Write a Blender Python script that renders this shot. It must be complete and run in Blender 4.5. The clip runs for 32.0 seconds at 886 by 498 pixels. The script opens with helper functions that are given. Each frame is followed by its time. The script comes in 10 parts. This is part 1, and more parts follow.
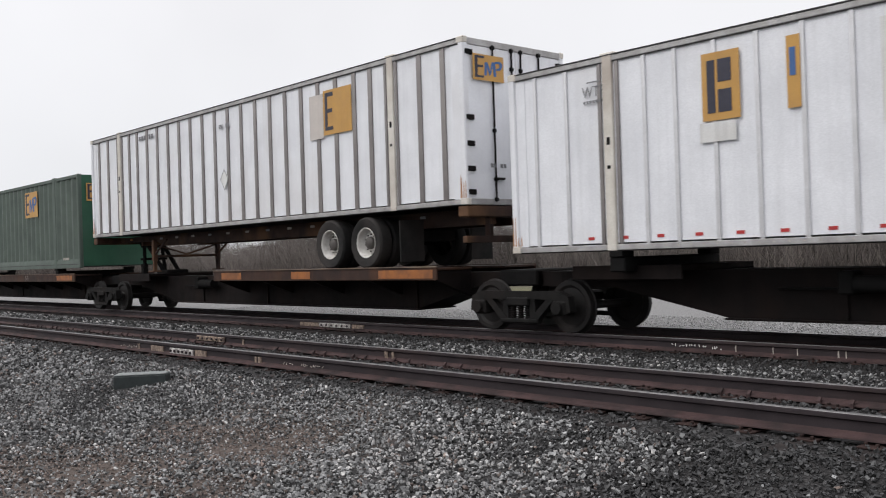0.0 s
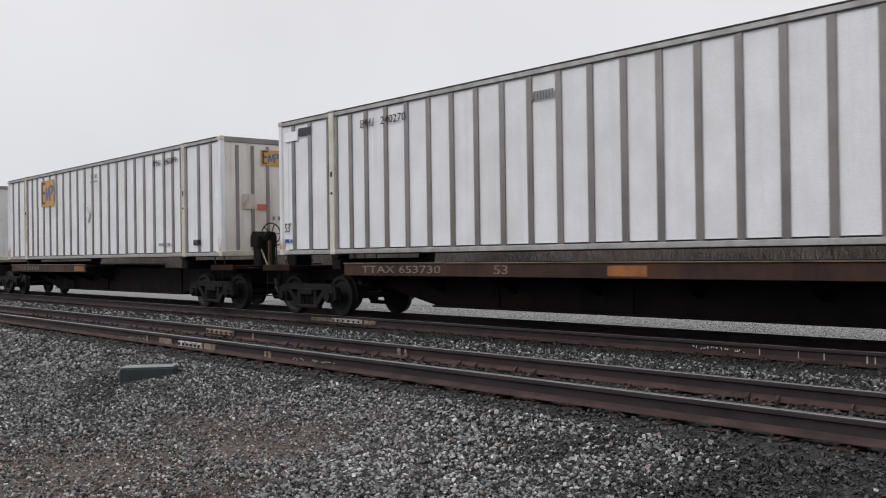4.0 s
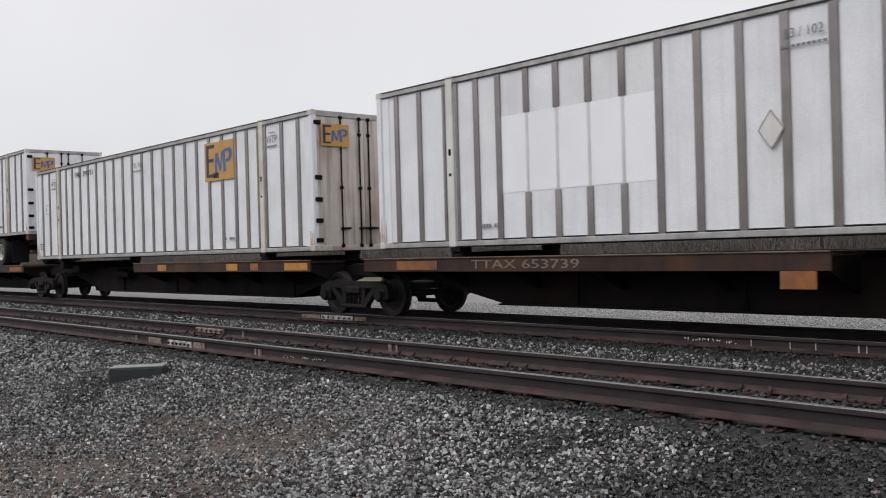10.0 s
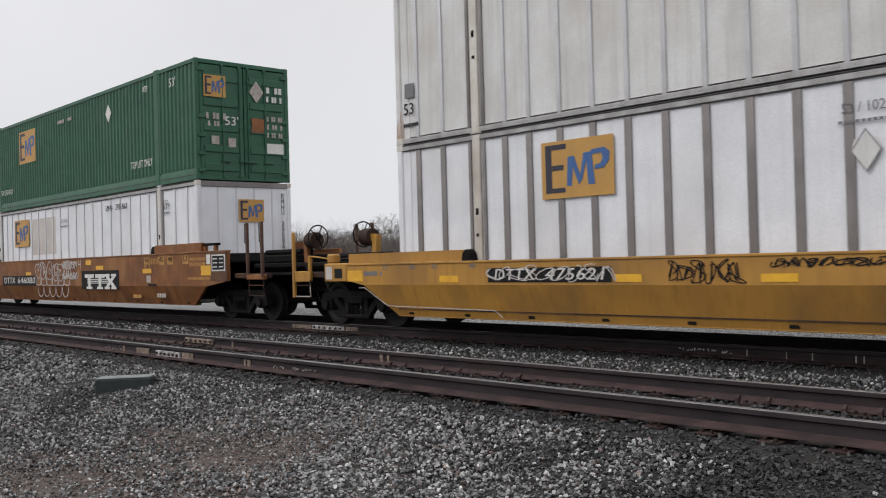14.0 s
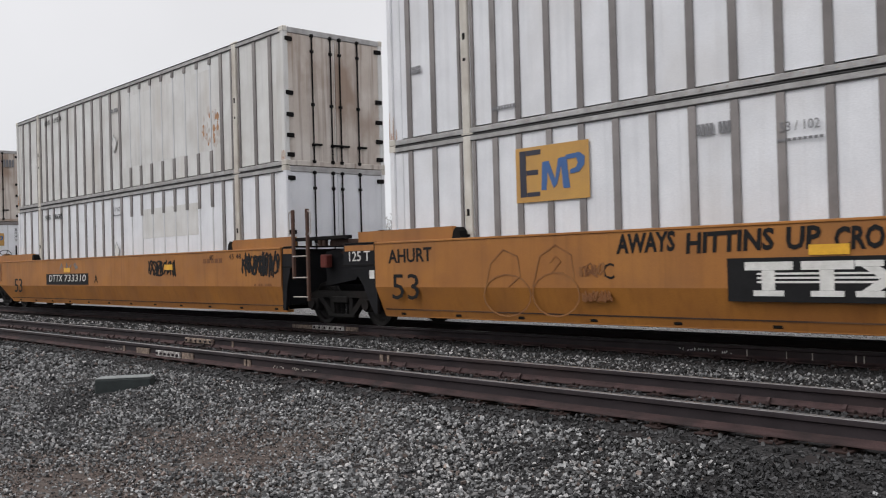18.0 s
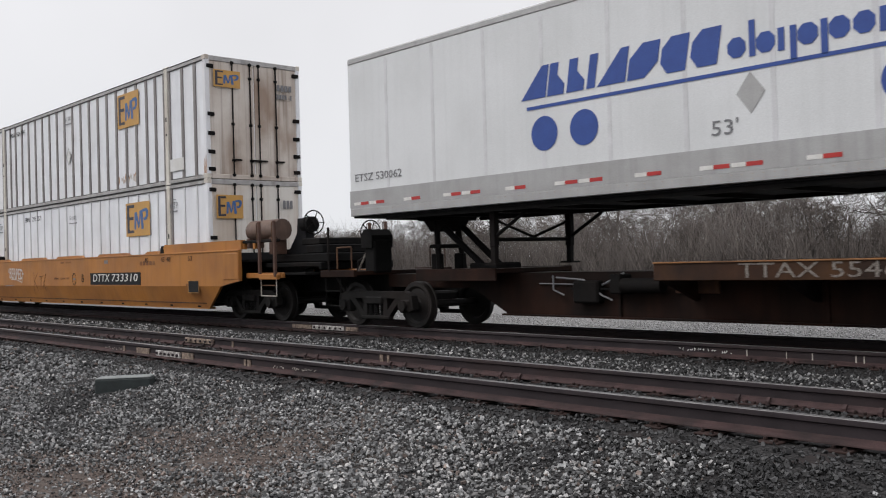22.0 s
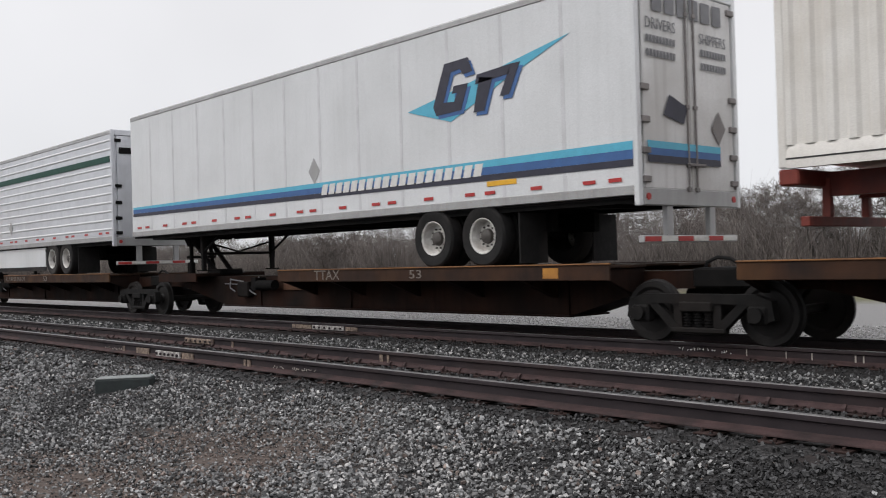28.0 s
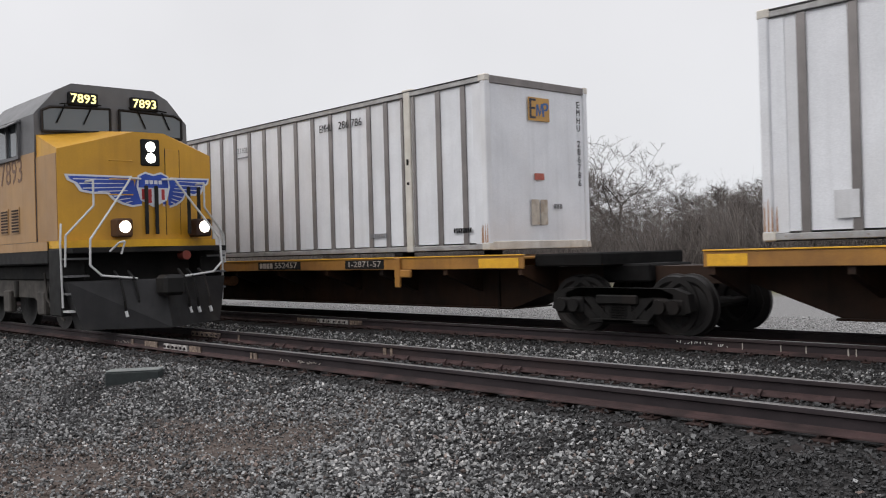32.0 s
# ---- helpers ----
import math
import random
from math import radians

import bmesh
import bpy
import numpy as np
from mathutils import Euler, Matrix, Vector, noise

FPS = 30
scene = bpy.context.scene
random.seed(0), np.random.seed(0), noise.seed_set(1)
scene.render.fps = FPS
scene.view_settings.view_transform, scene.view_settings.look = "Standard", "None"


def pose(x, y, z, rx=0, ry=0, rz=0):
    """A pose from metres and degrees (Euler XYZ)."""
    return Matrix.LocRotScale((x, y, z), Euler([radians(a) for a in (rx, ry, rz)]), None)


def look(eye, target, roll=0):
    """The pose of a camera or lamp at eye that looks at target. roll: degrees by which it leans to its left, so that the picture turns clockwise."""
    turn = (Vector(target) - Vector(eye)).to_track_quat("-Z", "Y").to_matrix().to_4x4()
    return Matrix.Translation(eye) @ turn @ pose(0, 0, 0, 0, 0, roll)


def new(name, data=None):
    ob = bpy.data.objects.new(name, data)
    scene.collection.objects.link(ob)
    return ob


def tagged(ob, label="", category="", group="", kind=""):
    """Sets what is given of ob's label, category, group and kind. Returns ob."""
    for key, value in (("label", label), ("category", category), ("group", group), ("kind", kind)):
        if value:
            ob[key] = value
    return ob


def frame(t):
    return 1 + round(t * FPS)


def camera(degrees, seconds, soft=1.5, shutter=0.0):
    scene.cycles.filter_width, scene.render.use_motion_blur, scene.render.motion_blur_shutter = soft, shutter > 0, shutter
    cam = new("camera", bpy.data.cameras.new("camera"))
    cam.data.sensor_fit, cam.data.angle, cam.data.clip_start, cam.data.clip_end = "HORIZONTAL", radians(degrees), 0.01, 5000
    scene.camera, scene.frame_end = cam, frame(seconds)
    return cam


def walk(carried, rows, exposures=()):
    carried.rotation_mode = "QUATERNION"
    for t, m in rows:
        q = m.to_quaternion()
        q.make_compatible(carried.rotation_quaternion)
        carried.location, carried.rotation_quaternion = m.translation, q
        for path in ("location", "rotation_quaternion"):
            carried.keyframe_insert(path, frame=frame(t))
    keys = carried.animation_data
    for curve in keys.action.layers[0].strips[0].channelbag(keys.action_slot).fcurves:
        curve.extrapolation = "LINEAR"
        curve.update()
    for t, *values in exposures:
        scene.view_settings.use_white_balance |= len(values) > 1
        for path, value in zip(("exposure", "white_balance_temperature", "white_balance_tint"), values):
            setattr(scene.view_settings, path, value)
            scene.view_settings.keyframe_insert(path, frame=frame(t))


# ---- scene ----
# The camera on its tripod-like stand by the tracks, with small sways.
# World: x along the tracks, y away from the camera, z = 0 at the top of the rails.
cam = camera(50.12, 32.0, soft=1.05, shutter=0.08)
CAM_ROWS = [
    (0, 0.466, -0.341, 1.296, 90.424, 1.836, 48.076),
    (0.5, 0.397, -0.296, 1.288, 90.427, 1.574, 48.182),
    (1, 0.324, -0.252, 1.280, 90.373, 1.325, 48.415),
    (1.5, 0.102, -0.112, 1.255, 90.246, 0.444, 49.011),
    (2, 0.303, -0.237, 1.278, 90.207, 1.302, 48.405),
    (2.5, 0.473, -0.338, 1.297, 90.238, 2.033, 47.771),
    (3, 0.353, -0.277, 1.285, 90.257, 1.542, 48.550),
    (3.5, 0.132, -0.129, 1.258, 90.288, 0.715, 48.880),
    (5.5, 0.378, -0.286, 1.286, 90.409, 1.631, 48.293),
    (6, 0.224, -0.180, 1.266, 90.490, 1.307, 48.430),
    (6.5, 0.124, -0.128, 1.257, 90.491, 1.213, 49.087),
    (7, 0.286, -0.220, 1.273, 90.543, 1.998, 48.289),
    (7.5, 0.377, -0.264, 1.282, 90.526, 2.297, 47.602),
    (8, 0.305, -0.246, 1.279, 90.351, 1.863, 48.686),
    (8.5, 0.390, -0.289, 1.287, 90.307, 2.143, 48.089),
    (9, 0.236, -0.175, 1.267, 90.293, 1.441, 47.950),
    (9.5, 0.054, -0.082, 1.252, 89.942, 0.796, 49.132),
    (10, 0.126, -0.106, 1.256, 90.020, 1.610, 48.209),
    (10.5, 0.215, -0.152, 1.263, 90.353, 2.574, 47.649),
    (11, 0.122, -0.079, 1.248, 90.572, 2.214, 47.466),
    (11.5, 0.000, -0.000, 1.233, 90.647, 1.598, 47.722),
    (23.5, 0.000, -0.000, 1.233, 90.647, 1.598, 47.722),
    (24, 0.030, -0.021, 1.237, 90.638, 1.511, 47.708),
    (24.5, 0.311, -0.228, 1.275, 90.483, 1.781, 47.959),
    (25, 0.310, -0.228, 1.275, 90.483, 1.781, 47.959),
    (25.5, 0.310, -0.228, 1.275, 90.483, 1.781, 47.959),
    (27.5, 0.000, -0.000, 1.233, 90.647, 1.598, 47.722),
    (29, 0.015, -0.010, 1.235, 90.626, 1.688, 47.704),
    (29.5, 0.015, -0.010, 1.235, 90.626, 1.688, 47.704),
    (30, 0.015, -0.010, 1.235, 90.626, 1.688, 47.704),
    (30.5, -0.049, 0.027, 1.229, 90.502, 1.317, 47.995),
    (31, 0.204, -0.157, 1.265, 89.985, 1.276, 48.031),
    (31.5, 0.252, -0.188, 1.271, 89.990, 1.569, 47.934),
    (32, 0.218, -0.163, 1.265, 90.227, 1.625, 47.945),
]
EXPOSURES = [(0.0, 0.09), (1.0, -0.02), (3.0, -0.13), (6.0, -0.11), (7.0, -0.10), (8.0, -0.01), (9.0, -0.03), (11.5, -0.12), (14.5, -0.12), (17.0, -0.12), (18.0, -0.08), (19.0, -0.02), (20.0, -0.01), (22.0, -0.03), (23.0, 0.03), (24.0, 0.10), (25.0, 0.14), (28.0, -0.01), (30.0, 0.01), (32.0, -0.07)]
walk(cam, [(r[0], pose(*r[1:])) for r in CAM_ROWS], EXPOSURES)

A = 6.632            # near rail of the near track
GAUGE = 1.508        # rail head centre to rail head centre
Y_NEAR = A + GAUGE / 2
B = 11.267           # near rail of the far track
Y_FAR = B + GAUGE / 2

# ---- light: an overcast sky, brighter towards the zenith, and a weak wide sun ----
world = bpy.data.worlds.new("overcast")
scene.world = world
world.use_nodes = True
wn, wl = world.node_tree.nodes, world.node_tree.links
wn.clear()
w_out = wn.new("ShaderNodeOutputWorld")
w_bg = wn.new("ShaderNodeBackground")
w_sky = wn.new("ShaderNodeTexSky")
w_sky.sky_type = "NISHITA"
w_sky.sun_disc = False
w_sky.sun_elevation = radians(48)
w_sky.sun_rotation = radians(215)
w_sky.dust_density = 6.0
w_grey = wn.new("ShaderNodeHueSaturation")
w_grey.inputs["Saturation"].default_value = 0.12
w_co = wn.new("ShaderNodeTexCoord")
w_sep = wn.new("ShaderNodeSeparateXYZ")
w_ramp = wn.new("ShaderNodeValToRGB")
w_ramp.color_ramp.elements[0].position = 0.0
w_ramp.color_ramp.elements[0].color = (0.88, 0.895, 0.93, 1)
w_ramp.color_ramp.elements[1].position = 1.0
w_ramp.color_ramp.elements[1].color = (1.82, 1.81, 1.90, 1)
w_e = w_ramp.color_ramp.elements.new(0.3)
w_e.color = (0.935, 0.932, 0.966, 1)
w_noise = wn.new("ShaderNodeTexNoise")
w_noise.inputs["Scale"].default_value = 2.6
w_noise.inputs["Detail"].default_value = 4.0
w_cl = wn.new("ShaderNodeMapRange")
w_cl.inputs["From Min"].default_value = 0.3
w_cl.inputs["From Max"].default_value = 0.7
w_cl.inputs["To Min"].default_value = 0.95
w_cl.inputs["To Max"].default_value = 1.05
w_mul = wn.new("ShaderNodeMixRGB")
w_mul.blend_type = "MULTIPLY"
w_mul.inputs[0].default_value = 1.0
w_sc = wn.new("ShaderNodeMixRGB")
w_sc.blend_type = "MULTIPLY"
w_sc.inputs[0].default_value = 1.0
w_sc.inputs[2].default_value = (0.1, 0.1, 0.1, 1)
w_mix = wn.new("ShaderNodeMixRGB")
w_mix.inputs[0].default_value = 0.88
wl.new(w_co.outputs["Generated"], w_sep.inputs[0])
wl.new(w_sep.outputs["Z"], w_ramp.inputs[0])
wl.new(w_co.outputs["Generated"], w_noise.inputs["Vector"])
wl.new(w_noise.outputs["Fac"], w_cl.inputs["Value"])
wl.new(w_ramp.outputs[0], w_mul.inputs[1])
wl.new(w_cl.outputs[0], w_mul.inputs[2])
wl.new(w_sky.outputs[0], w_grey.inputs["Color"])
wl.new(w_grey.outputs[0], w_sc.inputs[1])
wl.new(w_sc.outputs[0], w_mix.inputs[1])
wl.new(w_mul.outputs[0], w_mix.inputs[2])
wl.new(w_mix.outputs[0], w_bg.inputs["Color"])
w_bg.inputs["Strength"].default_value = 1.0
wl.new(w_bg.outputs[0], w_out.inputs["Surface"])

sun_data = bpy.data.lights.new("sun", "SUN")
sun_data.energy = 1.15
sun_data.angle = radians(35)
sun_data.color = (1.0, 0.97, 0.93)
sun = new("sun", sun_data)
sun.matrix_basis = look((-6.0, -9.0, 12.0), (0, 0, 0))

# ---- materials ----
def material(name, base, dark=None, rough=0.6, metal=0.0, scale=6.0, streak=0.0, fine=60.0, bump=0.0,
             stain=None, stain_amount=0.0, island=0.0, spec=0.4, stain_scale=0.8, per_object=0.0, run=None):
    """A worn surface: base and dark mixed by a broad noise, fine grain, runs down the face, and stains."""
    m = bpy.data.materials.new(name)
    m.use_nodes = True
    nt = m.node_tree
    nodes, links = nt.nodes, nt.links
    p = nodes["Principled BSDF"]
    p.inputs["Metallic"].default_value = metal
    p.inputs["Specular IOR Level"].default_value = spec
    co = nodes.new("ShaderNodeTexCoord")
    info = nodes.new("ShaderNodeObjectInfo")
    shift = nodes.new("ShaderNodeVectorMath")
    shift.operation = "MULTIPLY_ADD"
    shift.inputs[1].default_value = (1, 1, 1)
    comb = nodes.new("ShaderNodeCombineXYZ")
    mul = nodes.new("ShaderNodeMath")
    mul.operation = "MULTIPLY"
    mul.inputs[1].default_value = 37.0
    links.new(info.outputs["Random"], mul.inputs[0])
    for k in range(3):
        links.new(mul.outputs[0], comb.inputs[k])
    links.new(co.outputs["Object"], shift.inputs[0])
    links.new(comb.outputs[0], shift.inputs[2])

    def tex(sc, detail, squash=None):
        n = nodes.new("ShaderNodeTexNoise")
        n.inputs["Scale"].default_value = sc
        n.inputs["Detail"].default_value = detail
        if squash:
            mp = nodes.new("ShaderNodeMapping")
            mp.inputs["Scale"].default_value = squash
            links.new(shift.outputs[0], mp.inputs["Vector"])
            links.new(mp.outputs[0], n.inputs["Vector"])
        else:
            links.new(shift.outputs[0], n.inputs["Vector"])
        return n.outputs["Fac"]

    def spread(fac, lo, hi, to=1.0):
        r = nodes.new("ShaderNodeMapRange")
        r.inputs["From Min"].default_value = lo
        r.inputs["From Max"].default_value = hi
        r.inputs["To Max"].default_value = to
        links.new(fac, r.inputs["Value"])
        return r.outputs[0]

    def mixed(fac, c1, c2, blend="MIX"):
        x = nodes.new("ShaderNodeMixRGB")
        x.blend_type = blend
        if isinstance(fac, float):
            x.inputs[0].default_value = fac
        else:
            links.new(fac, x.inputs[0])
        for slot, c in ((1, c1), (2, c2)):
            if isinstance(c, tuple):
                x.inputs[slot].default_value = (*c, 1)
            else:
                links.new(c, x.inputs[slot])
        return x.outputs[0]

    dark = dark or tuple(0.7 * c for c in base)
    colour = mixed(spread(tex(scale, 5.0), 0.35, 0.72), base, dark)
    colour = mixed(spread(tex(fine, 3.0), 0.3, 0.8, 0.35), colour, tuple(0.6 * c for c in dark))
    if streak:
        colour = mixed(spread(tex(1.0, 4.0, (9.0, 9.0, 0.35)), 0.5, 0.8, streak), colour, run or tuple(0.55 * c for c in dark))
    if stain:
        colour = mixed(spread(tex(stain_scale, 6.0, (1.0, 1.0, 0.6)), 0.5, 0.66, stain_amount), colour, stain)
    if island:
        geo = nodes.new("ShaderNodeNewGeometry")
        r = nodes.new("ShaderNodeMapRange")
        r.inputs["To Min"].default_value = 1.0 - island
        r.inputs["To Max"].default_value = 1.0 + island * 1.3
        links.new(geo.outputs["Random Per Island"], r.inputs["Value"])
        colour = mixed(1.0, colour, r.outputs[0], "MULTIPLY")
    if per_object:
        r = nodes.new("ShaderNodeMapRange")
        r.inputs["To Min"].default_value = 1.0 - per_object
        r.inputs["To Max"].default_value = 1.0 + per_object
        links.new(info.outputs["Random"], r.inputs["Value"])
        colour = mixed(1.0, colour, r.outputs[0], "MULTIPLY")
    links.new(colour, p.inputs["Base Color"])
    rr = nodes.new("ShaderNodeMapRange")
    rr.inputs["To Min"].default_value = max(0.05, rough - 0.12)
    rr.inputs["To Max"].default_value = min(1.0, rough + 0.15)
    links.new(tex(scale * 2.3, 4.0), rr.inputs["Value"])
    links.new(rr.outputs[0], p.inputs["Roughness"])
    if bump:
        bp = nodes.new("ShaderNodeBump")
        bp.inputs["Strength"].default_value = 0.6
        bp.inputs["Distance"].default_value = bump
        links.new(tex(fine * 0.6, 4.0), bp.inputs["Height"])
        links.new(bp.outputs[0], p.inputs["Normal"])
    return m


def glowing(name, colour, strength):
    m = bpy.data.materials.new(name)
    m.use_nodes = True
    p = m.node_tree.nodes["Principled BSDF"]
    p.inputs["Base Color"].default_value = (*colour, 1)
    p.inputs["Emission Color"].default_value = (*colour, 1)
    p.inputs["Emission Strength"].default_value = strength
    return m


WHITE = material("white_container_paint", (0.80, 0.81, 0.84), (0.69, 0.70, 0.73), 0.5, scale=1.6, streak=0.22, stain=(0.50, 0.46, 0.42), stain_amount=0.22, bump=0.001)
WHITE_OLD = material("old_white_container_paint", (0.72, 0.72, 0.71), (0.58, 0.57, 0.55), 0.6, scale=1.4, streak=0.4, stain=(0.45, 0.40, 0.35), stain_amount=0.4, bump=0.001)
WHITE_RUSTY = material("rust_stained_white_doors", (0.66, 0.61, 0.56), (0.47, 0.40, 0.345), 0.65, scale=1.1, streak=0.9, run=(0.15, 0.095, 0.065), stain=(0.25, 0.165, 0.115), stain_amount=0.8, stain_scale=0.9, bump=0.001)
CREAM = material("cream_post_paint", (0.69, 0.66, 0.60), (0.53, 0.49, 0.43), 0.6, scale=3, streak=0.4, stain=(0.22, 0.14, 0.10), stain_amount=0.4)
END_STAINED = material("rust_streaked_cream_end", (0.73, 0.70, 0.655), (0.62, 0.58, 0.525), 0.65, scale=1.3, streak=0.55, run=(0.36, 0.26, 0.18), stain=(0.42, 0.30, 0.21), stain_amount=0.4, stain_scale=1.1, bump=0.001)
TANK_RUST = material("rust_brown_tank", (0.145, 0.092, 0.070), (0.07, 0.046, 0.037), 0.6, scale=3, streak=0.4, stain=(0.27, 0.21, 0.18), stain_amount=0.35)
PATCH_WHITE = material("fresh_white_patch", (0.86, 0.87, 0.90), (0.80, 0.81, 0.84), 0.45, scale=1.2)
PLACARD = material("worn_placard_holder", (0.56, 0.50, 0.42), (0.40, 0.35, 0.30), 0.6, scale=9, stain=(0.25, 0.17, 0.11), stain_amount=0.5, stain_scale=8.0)
PATCH_TAN = material("faded_tan_patch", (0.58, 0.53, 0.49), (0.50, 0.46, 0.43), 0.6, scale=2, streak=0.2)
RIB_GREY = material("grey_steel_post", (0.235, 0.215, 0.21), (0.175, 0.16, 0.155), 0.6, scale=3, streak=0.35, stain=(0.34, 0.31, 0.29), stain_amount=0.3, metal=0.1)
GASKET = material("dark_sealing_strip", (0.05, 0.048, 0.048), (0.03, 0.03, 0.03), 0.7, scale=3)
RIB_LIGHT = material("painted_white_post", (0.66, 0.66, 0.68), (0.55, 0.55, 0.56), 0.55, scale=3, streak=0.3)
RAIL_GREY = material("grey_aluminium_rail", (0.46, 0.45, 0.45), (0.28, 0.27, 0.26), 0.5, scale=4, streak=0.3, metal=0.3)
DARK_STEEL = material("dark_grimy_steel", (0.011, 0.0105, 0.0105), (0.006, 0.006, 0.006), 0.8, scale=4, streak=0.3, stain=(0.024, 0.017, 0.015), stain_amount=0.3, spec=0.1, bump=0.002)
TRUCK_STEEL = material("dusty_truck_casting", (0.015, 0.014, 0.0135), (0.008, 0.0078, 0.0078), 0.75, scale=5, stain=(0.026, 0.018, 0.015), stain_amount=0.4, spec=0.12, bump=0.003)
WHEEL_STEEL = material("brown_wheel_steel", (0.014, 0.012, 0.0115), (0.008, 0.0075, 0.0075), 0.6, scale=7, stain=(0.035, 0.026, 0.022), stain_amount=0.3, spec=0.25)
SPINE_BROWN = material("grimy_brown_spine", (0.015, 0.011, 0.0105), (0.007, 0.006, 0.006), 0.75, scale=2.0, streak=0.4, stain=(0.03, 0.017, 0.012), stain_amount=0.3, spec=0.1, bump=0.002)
# beam of the yellow cars: shade below the deck is put into the colour
SPINE_YELLOW = material("shaded_yellow_brown_spine", (0.045, 0.021, 0.011), (0.014, 0.009, 0.007), 0.7, scale=1.6, streak=0.5, stain=(0.012, 0.009, 0.008), stain_amount=0.75, spec=0.2, bump=0.002)
DECK_BROWN = material("weathered_brown_deck_edge", (0.054, 0.026, 0.0175), (0.020, 0.013, 0.0115), 0.65, scale=2.5, streak=0.45, stain=(0.13, 0.055, 0.022), stain_amount=0.35, spec=0.25, bump=0.002)
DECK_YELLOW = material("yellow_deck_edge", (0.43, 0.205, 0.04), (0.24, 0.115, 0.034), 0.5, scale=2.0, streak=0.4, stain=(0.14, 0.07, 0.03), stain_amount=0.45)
ORANGE_PLATE = material("orange_reflective_panel", (0.36, 0.125, 0.028), (0.18, 0.07, 0.028), 0.55, scale=5, stain=(0.07, 0.04, 0.028), stain_amount=0.6)
AMBER_PLATE = material("faded_amber_panel", (0.52, 0.24, 0.035), (0.34, 0.14, 0.03), 0.5, scale=4, stain=(0.12, 0.06, 0.03), stain_amount=0.5)
LIP_WORN = material("worn_deck_edge", (0.17, 0.11, 0.075), (0.05, 0.034, 0.027), 0.6, scale=2.2, stain=(0.34, 0.27, 0.20), stain_amount=0.35)
LIP_ORANGE = material("worn_orange_deck_edge", (0.30, 0.135, 0.04), (0.11, 0.05, 0.022), 0.6, scale=1.6, stain=(0.05, 0.03, 0.022), stain_amount=0.4)
RUST_DOORS = material("brown_rusted_door_paint", (0.50, 0.43, 0.365), (0.30, 0.225, 0.175), 0.7, scale=1.2, streak=0.95, run=(0.10, 0.062, 0.045), stain=(0.12, 0.075, 0.055), stain_amount=0.8, stain_scale=1.0, bump=0.001)
TAN_STENCIL = material("worn_tan_stencil_paint", (0.50, 0.27, 0.075), (0.26, 0.11, 0.03), 0.6, scale=5, stain=(0.22, 0.09, 0.025), stain_amount=0.6, stain_scale=5.0)
WELL_GRIMY = material("grimy_brown_end_plate", (0.12, 0.052, 0.024), (0.055, 0.027, 0.017), 0.65, scale=3, streak=0.5, stain=(0.22, 0.10, 0.04), stain_amount=0.4, bump=0.001)
YELLOW_PLATE = material("yellow_reflective_panel", (0.80, 0.44, 0.03), (0.66, 0.34, 0.03), 0.45, scale=6)
WELL_ORANGE = material("orange_well_paint", (0.41, 0.168, 0.032), (0.28, 0.11, 0.027), 0.55, scale=0.9, streak=0.4, stain=(0.20, 0.09, 0.035), stain_amount=0.4, bump=0.001)
WELL_BROWN = material("rusty_brown_well_paint", (0.235, 0.088, 0.021), (0.125, 0.046, 0.016), 0.6, scale=2.2, streak=0.45, stain=(0.34, 0.165, 0.055), stain_amount=0.5, stain_scale=1.3, bump=0.001)
WELL_YELLOW = material("yellow_well_paint", (0.47, 0.24, 0.042), (0.34, 0.17, 0.036), 0.55, scale=0.9, streak=0.45, stain=(0.15, 0.085, 0.035), stain_amount=0.55, bump=0.001)
WELL_BLACK = material("black_end_panel", (0.012, 0.012, 0.014), (0.007, 0.007, 0.008), 0.65, spec=0.15, scale=2.5, streak=0.3)
GREEN = material("green_container_paint", (0.030, 0.115, 0.065), (0.022, 0.085, 0.05), 0.5, scale=1.5, streak=0.25, stain=(0.06, 0.12, 0.085), stain_amount=0.35)
GREEN_OLD = material("faded_green_container_paint", (0.085, 0.112, 0.093), (0.06, 0.08, 0.067), 0.6, scale=1.5, streak=0.3)
RED = material("red_container_paint", (0.53, 0.088, 0.047), (0.43, 0.078, 0.045), 0.55, scale=1.2, streak=0.3, stain=(0.42, 0.13, 0.09), stain_amount=0.45)
RED_FADED = material("faded_red_corrugated_paint", (0.49, 0.128, 0.094), (0.42, 0.118, 0.088), 0.65, scale=1.0, streak=0.45, stain=(0.33, 0.12, 0.09), stain_amount=0.5)
DOOR_DIRTY = material("road_dirtied_door_skin", (0.70, 0.695, 0.69), (0.54, 0.53, 0.515), 0.55, scale=1.1, streak=0.5, run=(0.30, 0.28, 0.265), stain=(0.40, 0.38, 0.36), stain_amount=0.4)
IVORY = material("ivory_container_paint", (0.77, 0.75, 0.71), (0.66, 0.63, 0.58), 0.55, scale=1.6, streak=0.25, stain=(0.50, 0.42, 0.34), stain_amount=0.2)
RUST_RUN = material("orange_rust_run", (0.47, 0.27, 0.15), (0.33, 0.17, 0.09), 0.8, scale=14)
# rust brown, darkened further for the shade that the deck throws on the spine
SPINE_RUST = material("shaded_rusty_brown_spine", (0.032, 0.0135, 0.0085), (0.010, 0.0066, 0.0058), 0.75, scale=1.4, streak=0.5, stain=(0.008, 0.0065, 0.006), stain_amount=0.7, spec=0.12, bump=0.002)
TRAILER_WHITE = material("white_trailer_skin", (0.70, 0.71, 0.72), (0.62, 0.63, 0.635), 0.4, scale=0.9, streak=0.15)
